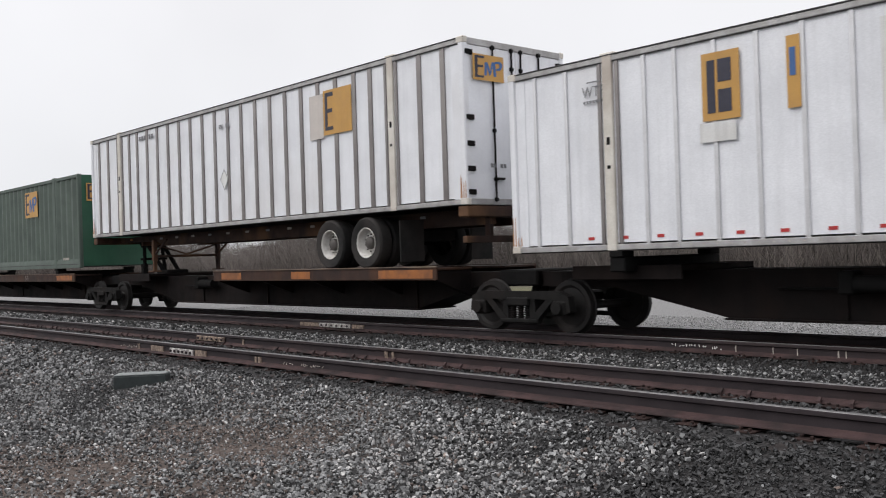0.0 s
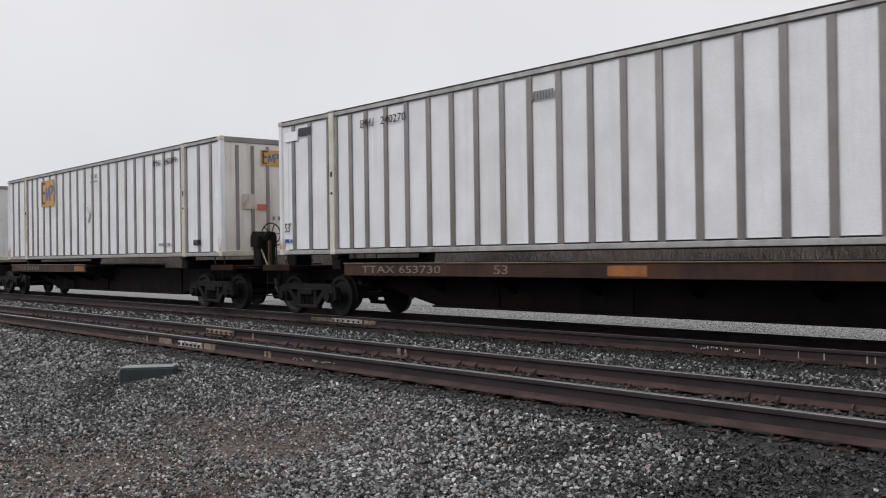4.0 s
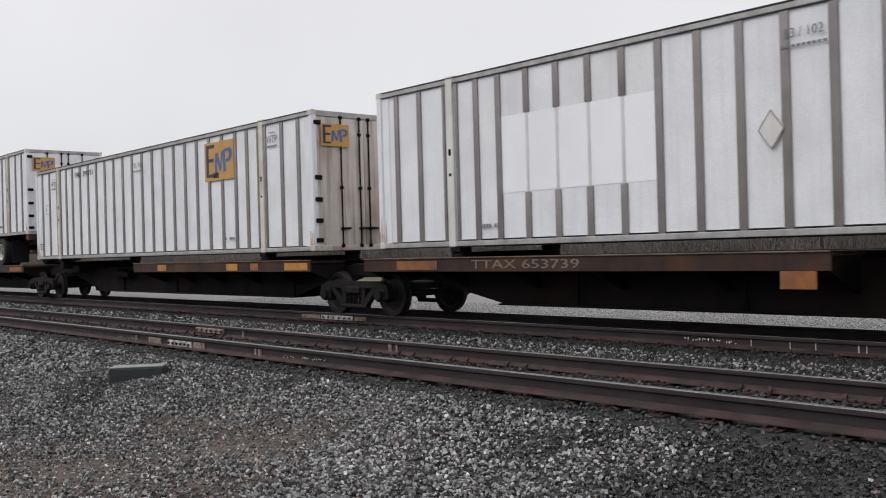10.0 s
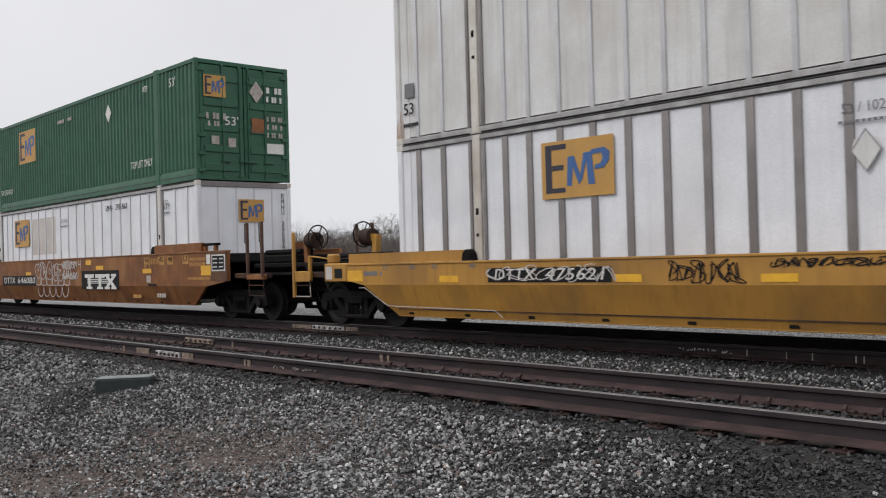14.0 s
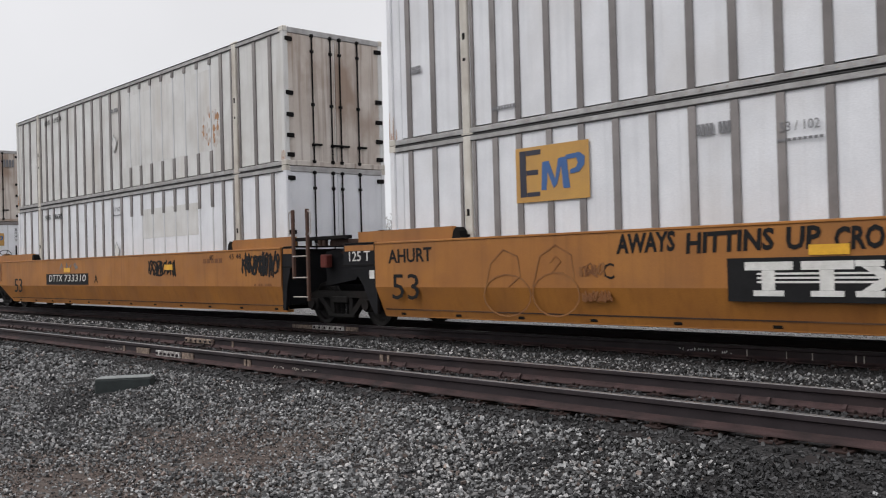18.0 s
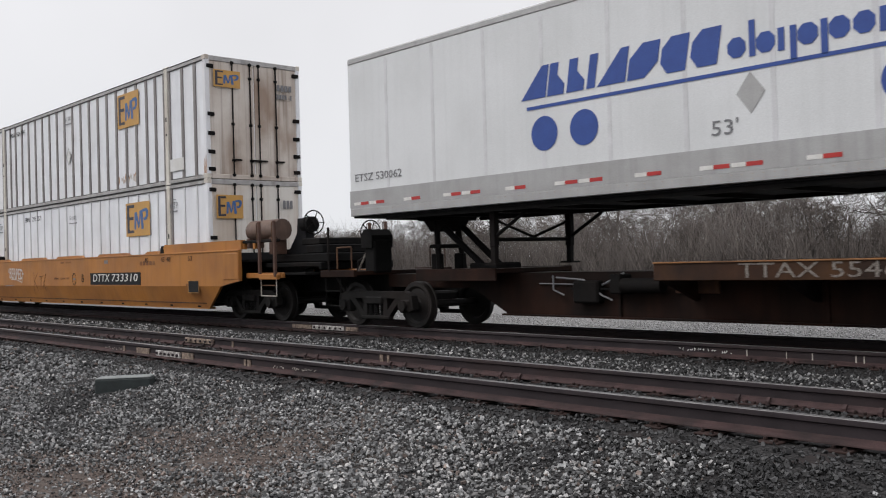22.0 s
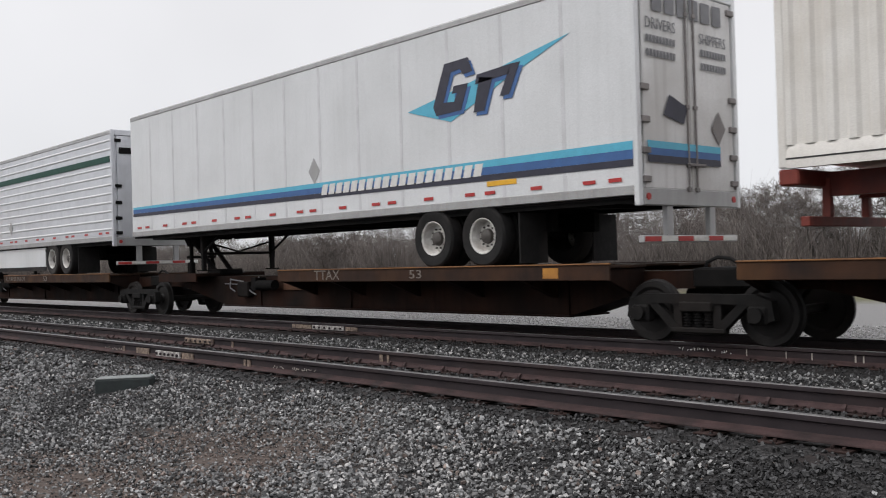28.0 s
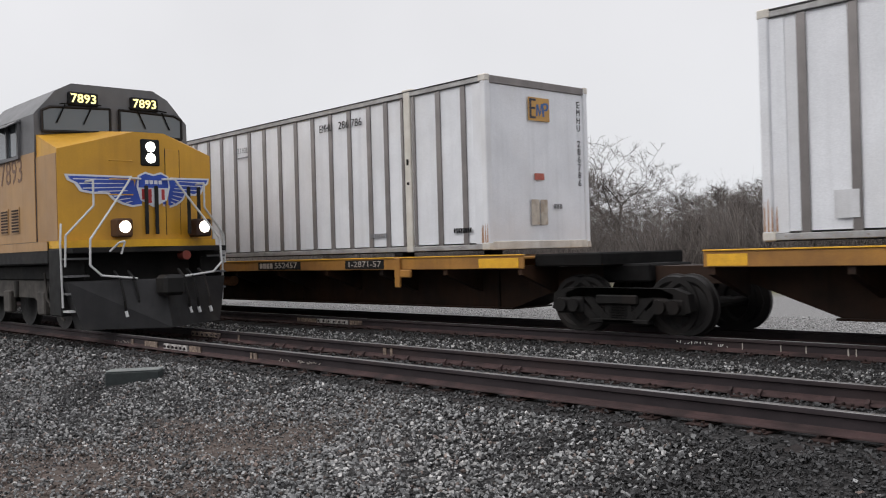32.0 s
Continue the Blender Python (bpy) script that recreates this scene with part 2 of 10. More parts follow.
TRAILER_ALU = material("ribbed_aluminium_skin", (0.66, 0.67, 0.70), (0.55, 0.56, 0.59), 0.35, scale=2, streak=0.2, metal=0.4)
TRAILER_GREY = material("grey_trailer_skirt", (0.42, 0.42, 0.42), (0.34, 0.335, 0.33), 0.45, scale=2, streak=0.3, metal=0.3)
CHASSIS_BROWN = material("rusty_chassis", (0.06, 0.034, 0.026), (0.026, 0.018, 0.016), 0.75, spec=0.2, scale=3, streak=0.3, stain=(0.22, 0.11, 0.05), stain_amount=0.4, bump=0.002)
CHASSIS_RED = material("red_chassis", (0.20, 0.035, 0.022), (0.10, 0.024, 0.02), 0.6, scale=3, streak=0.3)
RUSTY_POST = material("rusty_brown_post", (0.105, 0.05, 0.032), (0.06, 0.032, 0.024), 0.7, scale=6, streak=0.3, stain=(0.045, 0.03, 0.025), stain_amount=0.4)
RUBBER = material("black_tyre_rubber", (0.020, 0.019, 0.019), (0.013, 0.0125, 0.0125), 0.8, spec=0.2, scale=8, bump=0.002, stain=(0.07, 0.06, 0.055), stain_amount=0.4)
RIM = material("pale_dirty_wheel_rim", (0.66, 0.65, 0.62), (0.46, 0.44, 0.41), 0.5, scale=10, stain=(0.22, 0.17, 0.13), stain_amount=0.4, stain_scale=6)
HUB_DARK = material("dark_hub", (0.09, 0.08, 0.075), (0.05, 0.045, 0.04), 0.6, scale=12)
GOLD = material("gold_logo_panel", (0.54, 0.30, 0.075), (0.46, 0.255, 0.075), 0.5, scale=3, streak=0.15)
NAVY = material("navy_logo_shape", (0.035, 0.035, 0.055), (0.025, 0.025, 0.04), 0.5)
BLUE = material("blue_logo_shape", (0.05, 0.13, 0.33), (0.045, 0.11, 0.27), 0.5)
BLUE_DEEP = material("deep_blue_graphic", (0.03, 0.075, 0.30), (0.025, 0.06, 0.25), 0.45)
CYAN = material("cyan_graphic", (0.10, 0.44, 0.60), (0.09, 0.38, 0.53), 0.45)
INK = material("black_lettering", (0.014, 0.014, 0.015), (0.010, 0.010, 0.011), 0.6, spec=0.15)
INK_GREY = material("faded_grey_lettering", (0.20, 0.20, 0.21), (0.15, 0.15, 0.16), 0.55)
PALE = material("white_lettering", (0.74, 0.73, 0.70), (0.60, 0.59, 0.56), 0.5, scale=9)
PALE_WORN = material("worn_white_lettering", (0.48, 0.44, 0.40), (0.28, 0.24, 0.21), 0.6, scale=12)
SPRAY_WHITE = material("white_spray_paint", (0.60, 0.57, 0.55), (0.42, 0.38, 0.35), 0.6, scale=8)
RED_TAPE = material("red_reflective_tape", (0.46, 0.035, 0.03), (0.36, 0.03, 0.03), 0.4)
PINK_WASH = material("faded_pink_paint", (0.42, 0.16, 0.15), (0.34, 0.14, 0.11), 0.6, scale=4)
GREEN_INK = material("green_lettering", (0.018, 0.075, 0.055), (0.015, 0.06, 0.045), 0.55, spec=0.2)
YELLOW_SIGN = material("yellow_sign_panel", (0.72, 0.55, 0.10), (0.62, 0.46, 0.09), 0.5, scale=4)
DECK_INK = material("faded_deck_lettering", (0.25, 0.225, 0.20), (0.075, 0.058, 0.048), 0.65, scale=14)
PLATE_RUST = material("dark_rusty_track_fittings", (0.040, 0.025, 0.022), (0.018, 0.012, 0.0115), 0.8, scale=12, spec=0.15, per_object=0.3)
DECK_RUST = material("rusty_orange_deck_edge", (0.052, 0.023, 0.0115), (0.018, 0.0105, 0.0082), 0.65, scale=2.0, streak=0.45, stain=(0.13, 0.06, 0.02), stain_amount=0.35, spec=0.2, bump=0.002)
RAIL_HEAD = material("polished_rail_head", (0.22, 0.215, 0.215), (0.13, 0.125, 0.125), 0.38, metal=0.7, scale=8)
RAIL_RUST = material("rusty_rail_web", (0.040, 0.0315, 0.0345), (0.023, 0.0185, 0.0205), 0.7, scale=3, stain=(0.048, 0.031, 0.029), stain_amount=0.4, spec=0.2, bump=0.002)
FOOT_RUST = material("red_brown_rail_foot", (0.072, 0.044, 0.043), (0.036, 0.0245, 0.0245), 0.8, scale=5, stain=(0.020, 0.017, 0.017), stain_amount=0.75, stain_scale=2.0, spec=0.2)
RAIL_PAINT = material("cream_paint_on_rail", (0.34, 0.26, 0.20), (0.06, 0.042, 0.036), 0.65, scale=26, stain=(0.045, 0.03, 0.027), stain_amount=0.8, stain_scale=9)
RAIL_WHITE = material("white_paint_on_rail", (0.60, 0.58, 0.56), (0.12, 0.10, 0.095), 0.6, scale=26, stain=(0.06, 0.045, 0.04), stain_amount=0.7, stain_scale=10)
TIE_WOOD = material("dark_creosoted_tie", (0.030, 0.025, 0.024), (0.015, 0.013, 0.013), 0.85, spec=0.15, scale=6, bump=0.004, per_object=0.3)
STONE = material("ballast_stone", (0.192, 0.193, 0.191), (0.070, 0.070, 0.071), 0.6, scale=14, fine=60, island=0.9, spec=0.45)
STONE_DARK = material("dark_ballast_stone", (0.036, 0.0355, 0.036), (0.0135, 0.0133, 0.0137), 0.55, scale=14, fine=60, island=0.85, spec=0.4)
STONE_PALE = material("pale_ballast_stone", (0.42, 0.41, 0.40), (0.17, 0.165, 0.16), 0.65, scale=14, fine=60, island=0.5, spec=0.4)
STONE_BROWN = material("brown_ballast_stone", (0.165, 0.132, 0.116), (0.08, 0.062, 0.055), 0.7, scale=14, fine=60, island=0.6, spec=0.3)
STONE_FINE = material("pale_fine_gravel", (0.36, 0.355, 0.35), (0.27, 0.267, 0.263), 0.8, scale=9, island=0.2)
BOX_GREEN = material("grey_green_box_lid", (0.19, 0.205, 0.20), (0.13, 0.145, 0.14), 0.5, scale=10)
BOX_DARK = material("dark_box_wall", (0.026, 0.034, 0.034), (0.017, 0.022, 0.022), 0.6, scale=10)
BARK = material("grey_bark", (0.085, 0.074, 0.067), (0.042, 0.036, 0.033), 0.85, scale=3, fine=30)
TWIG = material("brown_grey_twigs", (0.13, 0.112, 0.102), (0.07, 0.060, 0.054), 0.85, scale=0.25, island=0.55)
BRUSH = material("dark_brush", (0.10, 0.085, 0.075), (0.05, 0.042, 0.037), 0.95, scale=1.1, fine=7, bump=0.25, spec=0.1)
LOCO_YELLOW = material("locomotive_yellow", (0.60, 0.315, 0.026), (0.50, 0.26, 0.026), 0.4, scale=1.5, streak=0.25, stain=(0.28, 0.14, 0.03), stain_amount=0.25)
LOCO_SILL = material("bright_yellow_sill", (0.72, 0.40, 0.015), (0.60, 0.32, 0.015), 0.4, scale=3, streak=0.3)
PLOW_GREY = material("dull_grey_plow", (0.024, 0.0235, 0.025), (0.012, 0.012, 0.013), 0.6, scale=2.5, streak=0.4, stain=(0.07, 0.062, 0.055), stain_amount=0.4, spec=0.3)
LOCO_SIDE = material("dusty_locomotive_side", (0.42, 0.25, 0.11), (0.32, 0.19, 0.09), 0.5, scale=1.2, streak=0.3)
LOCO_MARK = material("faded_brown_number_paint", (0.20, 0.115, 0.075), (0.14, 0.08, 0.055), 0.6, scale=6)
LOCO_GREY = material("locomotive_grey", (0.135, 0.135, 0.14), (0.10, 0.10, 0.105), 0.5, scale=2, streak=0.2)
LOCO_DARK = material("locomotive_underframe", (0.016, 0.0155, 0.0155), (0.009, 0.0088, 0.0088), 0.65, spec=0.2, scale=3, streak=0.3, stain=(0.05, 0.042, 0.036), stain_amount=0.4)
LOCO_FRAME = material("dusty_locomotive_truck", (0.085, 0.075, 0.066), (0.035, 0.031, 0.028), 0.7, scale=4)
SILVER = material("silver_handrail_paint", (0.62, 0.62, 0.62), (0.50, 0.50, 0.50), 0.4, scale=8)
WING_WHITE = material("silver_white_outline", (0.66, 0.68, 0.72), (0.58, 0.60, 0.64), 0.4)
WING_BLUE = material("royal_blue_emblem", (0.025, 0.075, 0.42), (0.02, 0.06, 0.34), 0.4)
EMBLEM_RED = material("red_emblem_stripe", (0.42, 0.03, 0.035), (0.35, 0.03, 0.03), 0.4)
LAMP_GLOW = glowing("headlight_glow", (1.0, 0.95, 0.85), 6.0)
NUMBER_GLOW = glowing("number_board_glow", (1.0, 0.90, 0.35), 1.6)
AMBER = material("amber_marker_lens", (0.62, 0.22, 0.03), (0.5, 0.18, 0.03), 0.3)
GLASS = bpy.data.materials.new("cab_glass")
GLASS.use_nodes = True
_g = GLASS.node_tree.nodes["Principled BSDF"]
# blue-grey base: the sky's reflection is put into the glass colour
_g.inputs["Base Color"].default_value = (0.085, 0.10, 0.112, 1)
_g.inputs["Roughness"].default_value = 0.06
_g.inputs["Specular IOR Level"].default_value = 0.8


def ground_material():
    """Ballast by the tracks, bare brown earth in patches, pale gravel beyond the far track, then grass."""
    m = bpy.data.materials.new("ground")
    m.use_nodes = True
    nt = m.node_tree
    nodes, links = nt.nodes, nt.links
    p = nodes["Principled BSDF"]
    p.inputs["Roughness"].default_value = 0.9
    p.inputs["Specular IOR Level"].default_value = 0.2
    co = nodes.new("ShaderNodeTexCoord")
    sep = nodes.new("ShaderNodeSeparateXYZ")
    links.new(co.outputs["Object"], sep.inputs[0])

    def noise_tex(sc, detail=5.0):
        n = nodes.new("ShaderNodeTexNoise")
        n.inputs["Scale"].default_value = sc
        n.inputs["Detail"].default_value = detail
        links.new(co.outputs["Object"], n.inputs["Vector"])
        return n.outputs["Fac"]

    def ramp(fac, stops):
        r = nodes.new("ShaderNodeValToRGB")
        els = r.color_ramp.elements
        els[0].position, els[0].color = stops[0][0], (*stops[0][1], 1)
        els[1].position, els[1].color = stops[-1][0], (*stops[-1][1], 1)
        for pos, col in stops[1:-1]:
            els.new(pos).color = (*col, 1)
        links.new(fac, r.inputs[0])
        return r.outputs[0]

    def mapped(fac, lo, hi):
        r = nodes.new("ShaderNodeMapRange")
        r.inputs["From Min"].default_value = lo
        r.inputs["From Max"].default_value = hi
        links.new(fac, r.inputs["Value"])
        return r.outputs[0]

    def mix(fac, c1, c2):
        x = nodes.new("ShaderNodeMixRGB")
        links.new(fac, x.inputs[0])
        links.new(c1, x.inputs[1])
        links.new(c2, x.inputs[2])
        return x.outputs[0]

    def added(a, b, f=1.0):
        x = nodes.new("ShaderNodeMath")
        x.operation = "MULTIPLY_ADD"
        links.new(b, x.inputs[0])
        x.inputs[1].default_value = f
        links.new(a, x.inputs[2])
        return x.outputs[0]

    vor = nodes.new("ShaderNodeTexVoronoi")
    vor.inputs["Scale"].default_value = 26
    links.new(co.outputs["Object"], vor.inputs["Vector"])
    # paler cell centres; shade in the gaps between stones is painted as near-black
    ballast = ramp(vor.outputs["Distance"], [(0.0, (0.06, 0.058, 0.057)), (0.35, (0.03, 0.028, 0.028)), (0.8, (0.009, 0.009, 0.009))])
    earth = ramp(noise_tex(14), [(0.3, (0.056, 0.046, 0.041)), (0.7, (0.104, 0.082, 0.070))])
    pale = ramp(noise_tex(30), [(0.3, (0.15, 0.148, 0.146)), (0.7, (0.25, 0.247, 0.244))])
    grass = ramp(noise_tex(5), [(0.3, (0.075, 0.08, 0.04)), (0.7, (0.15, 0.14, 0.085))])
    woods = ramp(noise_tex(1.2), [(0.3, (0.055, 0.045, 0.038)), (0.7, (0.09, 0.075, 0.062))])
    dist = nodes.new("ShaderNodeVectorMath")
    dist.operation = "DISTANCE"
    dist.inputs[1].default_value = (-7.9, 4.2, -0.42)
    links.new(co.outputs["Object"], dist.inputs[0])
    dist2 = nodes.new("ShaderNodeVectorMath")
    dist2.operation = "DISTANCE"
    dist2.inputs[1].default_value = (-7.6, 2.8, -0.42)
    links.new(co.outputs["Object"], dist2.inputs[0])
    wob = noise_tex(1.7)
    f1 = mapped(added(dist.outputs["Value"], wob, 2.4), 3.2, 2.1)
    f2 = mapped(added(dist2.outputs["Value"], wob, 2.4), 3.2, 2.1)
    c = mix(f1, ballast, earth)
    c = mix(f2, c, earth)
    yw = added(sep.outputs["Y"], noise_tex(0.6), 1.6)
    c = mix(mapped(yw, 14.3, 15.0), c, pale)
    c = mix(mapped(yw, 27.0, 29.5), c, grass)
    c = mix(mapped(yw, 32.0, 36.0), c, woods)
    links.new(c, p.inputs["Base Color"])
    bp = nodes.new("ShaderNodeBump")
    bp.inputs["Distance"].default_value = 0.02
    links.new(vor.outputs["Distance"], bp.inputs["Height"])
    bp.invert = True
    links.new(bp.outputs[0], p.inputs["Normal"])
    return m


GROUND = ground_material()


# ---- building blocks ----
class Geo:
    """Vertices and faces of one mesh."""

    def __init__(self):
        self.v, self.f = [], []

    def add(self, verts, faces):
        k = len(self.v)
        self.v.extend(verts)
        self.f.extend([tuple(i + k for i in face) for face in faces])
        return self

    def box(self, x0, x1, y0, y1, z0, z1, c=0.0):
        c = min(c, 0.45 * min(x1 - x0, y1 - y0, z1 - z0))
        if c <= 0:
            vs = [(x, y, z) for x in (x0, x1) for y in (y0, y1) for z in (z0, z1)]
            return self.add(vs, [(0, 1, 3, 2), (4, 6, 7, 5), (0, 4, 5, 1), (2, 3, 7, 6), (0, 2, 6, 4), (1, 5, 7, 3)])
        vs, idx = [], {}
        for i, x in enumerate((x0, x1)):
            for j, y in enumerate((y0, y1)):
                for k, z in enumerate((z0, z1)):
                    sx, sy, sz = (c, -c)[i], (c, -c)[j], (c, -c)[k]
                    for ax, q in enumerate(((x, y + sy, z + sz), (x + sx, y, z + sz), (x + sx, y + sy, z))):
                        idx[i, j, k, ax] = len(vs)
                        vs.append(q)
        g = lambda i, j, k, ax: idx[i, j, k, ax]
        fs = []
        for s in (0, 1):
            q = [g(s, 0, 0, 0), g(s, 0, 1, 0), g(s, 1, 1, 0), g(s, 1, 0, 0)]
            fs.append(q if s == 0 else q[::-1])
            q = [g(0, s, 0, 1), g(1, s, 0, 1), g(1, s, 1, 1), g(0, s, 1, 1)]
            fs.append(q if s == 0 else q[::-1])
            q = [g(0, 0, s, 2), g(0, 1, s, 2), g(1, 1, s, 2), g(1, 0, s, 2)]
            fs.append(q if s == 0 else q[::-1])
        for a in (0, 1):
            for b in (0, 1):
                fs.append((g(a, b, 0, 0), g(a, b, 1, 0), g(a, b, 1, 1), g(a, b, 0, 1)))
                fs.append((g(a, 0, b, 0), g(a, 1, b, 0), g(a, 1, b, 2), g(a, 0, b, 2)))
                fs.append((g(0, a, b, 1), g(1, a, b, 1), g(1, a, b, 2), g(0, a, b, 2)))
        for i in (0, 1):
            for j in (0, 1):
                for k in (0, 1):
                    fs.append((g(i, j, k, 0), g(i, j, k, 1), g(i, j, k, 2)))
        return self.add(vs, fs)

    def cyl(self, p, q, r, n=12, r2=None, caps=True):
        p, q = Vector(p), Vector(q)
        r2 = r if r2 is None else r2
        d = (q - p).normalized()
        u = d.orthogonal().normalized()
        w = d.cross(u)
        vs = []
        for o, rad in ((p, r), (q, r2)):
            for i in range(n):
                a = 2 * math.pi * i / n
                vs.append(tuple(o + rad * (math.cos(a) * u + math.sin(a) * w)))
        fs = [(i, (i + 1) % n, n + (i + 1) % n, n + i) for i in range(n)]
        if caps:
            fs += [tuple(range(n))[::-1], tuple(range(n, 2 * n))]
        return self.add(vs, fs)

    def tube(self, pts, r, n=6):
        for p, q in zip(pts, pts[1:]):
            self.cyl(p, q, r, n)
        return self

    def prism_y(self, poly, y0, y1):
        n = len(poly)
        vs = [(x, y0, z) for x, z in poly] + [(x, y1, z) for x, z in poly]
        fs = [tuple(range(n)), tuple(range(n, 2 * n))[::-1]]
        fs += [(i, n + i, n + (i + 1) % n, (i + 1) % n) for i in range(n)]
        return self.add(vs, fs)

    def prism_x(self, poly, x0, x1):
        n = len(poly)
        vs = [(x0, y, z) for y, z in poly] + [(x1, y, z) for y, z in poly]
        fs = [tuple(range(n))[::-1], tuple(range(n, 2 * n))]
        fs += [(i, (i + 1) % n, n + (i + 1) % n, n + i) for i in range(n)]
        return self.add(vs, fs)

    def lathe_y(self, cx, cz, profile, n=28):
        """A ring of (radius, y) points turned about the line through (cx, cz) along y."""
        k = len(profile)
        vs = []
        for i in range(n):
            a = 2 * math.pi * i / n
            vs += [(cx + r * math.cos(a), y, cz + r * math.sin(a)) for r, y in profile]
        fs = []
        for i in range(n):
            j = (i + 1) % n
            fs += [(i * k + m, i * k + m + 1, j * k + m + 1, j * k + m) for m in range(k - 1)]
        return self.add(vs, fs)

    def mesh(self, name, smooth=True):
        me = bpy.data.meshes.new(name)
        me.from_pydata(self.v, [], self.f)
        bm = bmesh.new()
        bm.from_mesh(me)
        bmesh.ops.recalc_face_normals(bm, faces=bm.faces)
        bm.to_mesh(me)
        bm.free()
        if smooth:
            me.polygons.foreach_set("use_smooth", [True] * len(me.polygons))
            me.set_sharp_from_angle(angle=radians(35))
        return me


MESHES = {}


def shared(key, maker):
    """One mesh for all alike parts."""
    if key not in MESHES:
        MESHES[key] = maker().mesh(key)
    return MESHES[key]


def part(name, shape, mat, parent=None, label="", at=None):
    """One mesh object, under a thing or under a part."""
    me = shape.mesh(name) if isinstance(shape, Geo) else shape
    if not me.materials:
        me.materials.append(mat)
    ob = new(name, me)
    if me.materials[0] != mat:
        ob.material_slots[0].link = "OBJECT"
        ob.material_slots[0].material = mat
    if parent is not None:
        ob.parent = parent
    if at is not None:
        ob.matrix_basis = at if isinstance(at, Matrix) else Matrix.Translation(at)
    return tagged(ob, label=label)


def thing(name, label, category, group="", kind="", at=(0, 0, 0)):
    ob = new(name)
    ob.empty_display_size = 0.3
    ob.matrix_basis = Matrix.Translation(at)
    return tagged(ob, label, category, group, kind)


FACE_NEAR = Matrix.Rotation(math.pi / 2, 4, "X")
FACE_END = Matrix.Rotation(math.pi / 2, 4, "Z") @ FACE_NEAR
TEXTS = {}


def text_mesh(body, size=1.0, bold=0.0, shear=0.0):
    key = (body, size, bold, shear)
    if key not in TEXTS:
        cu = bpy.data.curves.new("lettering", "FONT")
        cu.body, cu.size, cu.offset, cu.shear = body, size, bold, shear
        cu.extrude, cu.resolution_u = 0.002, 2
        cu.align_x, cu.align_y = "CENTER", "CENTER"
        ob = new("lettering", cu)
        dg = bpy.context.evaluated_depsgraph_get()
        me = bpy.data.meshes.new_from_object(ob.evaluated_get(dg))
        bpy.data.objects.remove(ob)
        bpy.data.curves.remove(cu)
        TEXTS[key] = me
    return TEXTS[key]


def letters(body, mat, parent, x, y, z, height, width=None, end=False, bold=0.0, shear=0.0, name="lettering", turn=0.0):
    """Real words and numbers, painted on a near face (or on an end face)."""
    me = text_mesh(body, 1.0, bold, shear)
    xs = [v.co.x for v in me.vertices]
    ys = [v.co.y for v in me.vertices]
    sy = height / (max(ys) - min(ys))
    sx = width / (max(xs) - min(xs)) if width else sy
    m = Matrix.Translation((x, y, z)) @ (FACE_END if end else FACE_NEAR) @ Matrix.Rotation(turn, 4, "Z") @ Matrix.Diagonal((sx, sy, 1, 1))
    ob = part(name, me, mat, parent, at=m)
    return tagged(ob, kind="stuff") if len(body) > 1 and height < 0.3 else ob


def bars(mat, parent, x0, x1, z0, z1, y, count, end=False, name="illegible_marking", rng=None, lean=0.0, gap=0.12):
    """Writing that is not spelled out: plain bars of its size."""
    g = Geo()
    w = (x1 - x0) / count
    for i in range(count):
        if rng and rng.random() < 0.12:
            continue
        a = x0 + i * w + gap * w
        b = x0 + (i + 1) * w - gap * w
        k = lean * (z1 - z0)
        if end:
            g.prism_x([(a, z0), (b, z0), (b + k, z1), (a + k, z1)], y, y + 0.003)
        else:
            g.prism_y([(a, z0), (b, z0), (b + k, z1), (a + k, z1)], y - 0.003, y)
    return tagged(part(name, g, mat, parent), kind="stuff")


def panel(mat, parent, x0, x1, z0, z1, y, name="panel", label="", end=False, thick=0.004, lean=0.0):
    g = Geo()
    if end:
        g.box(y, y + thick, x0, x1, z0, z1)
    elif lean:
        g.prism_y([(x0, z0), (x1, z0), (x1 + lean, z1), (x0 + lean, z1)], y - thick, y)
    else:
        g.box(x0, x1, y - thick, y, z0, z1)
    return part(name, g, mat, parent, label)


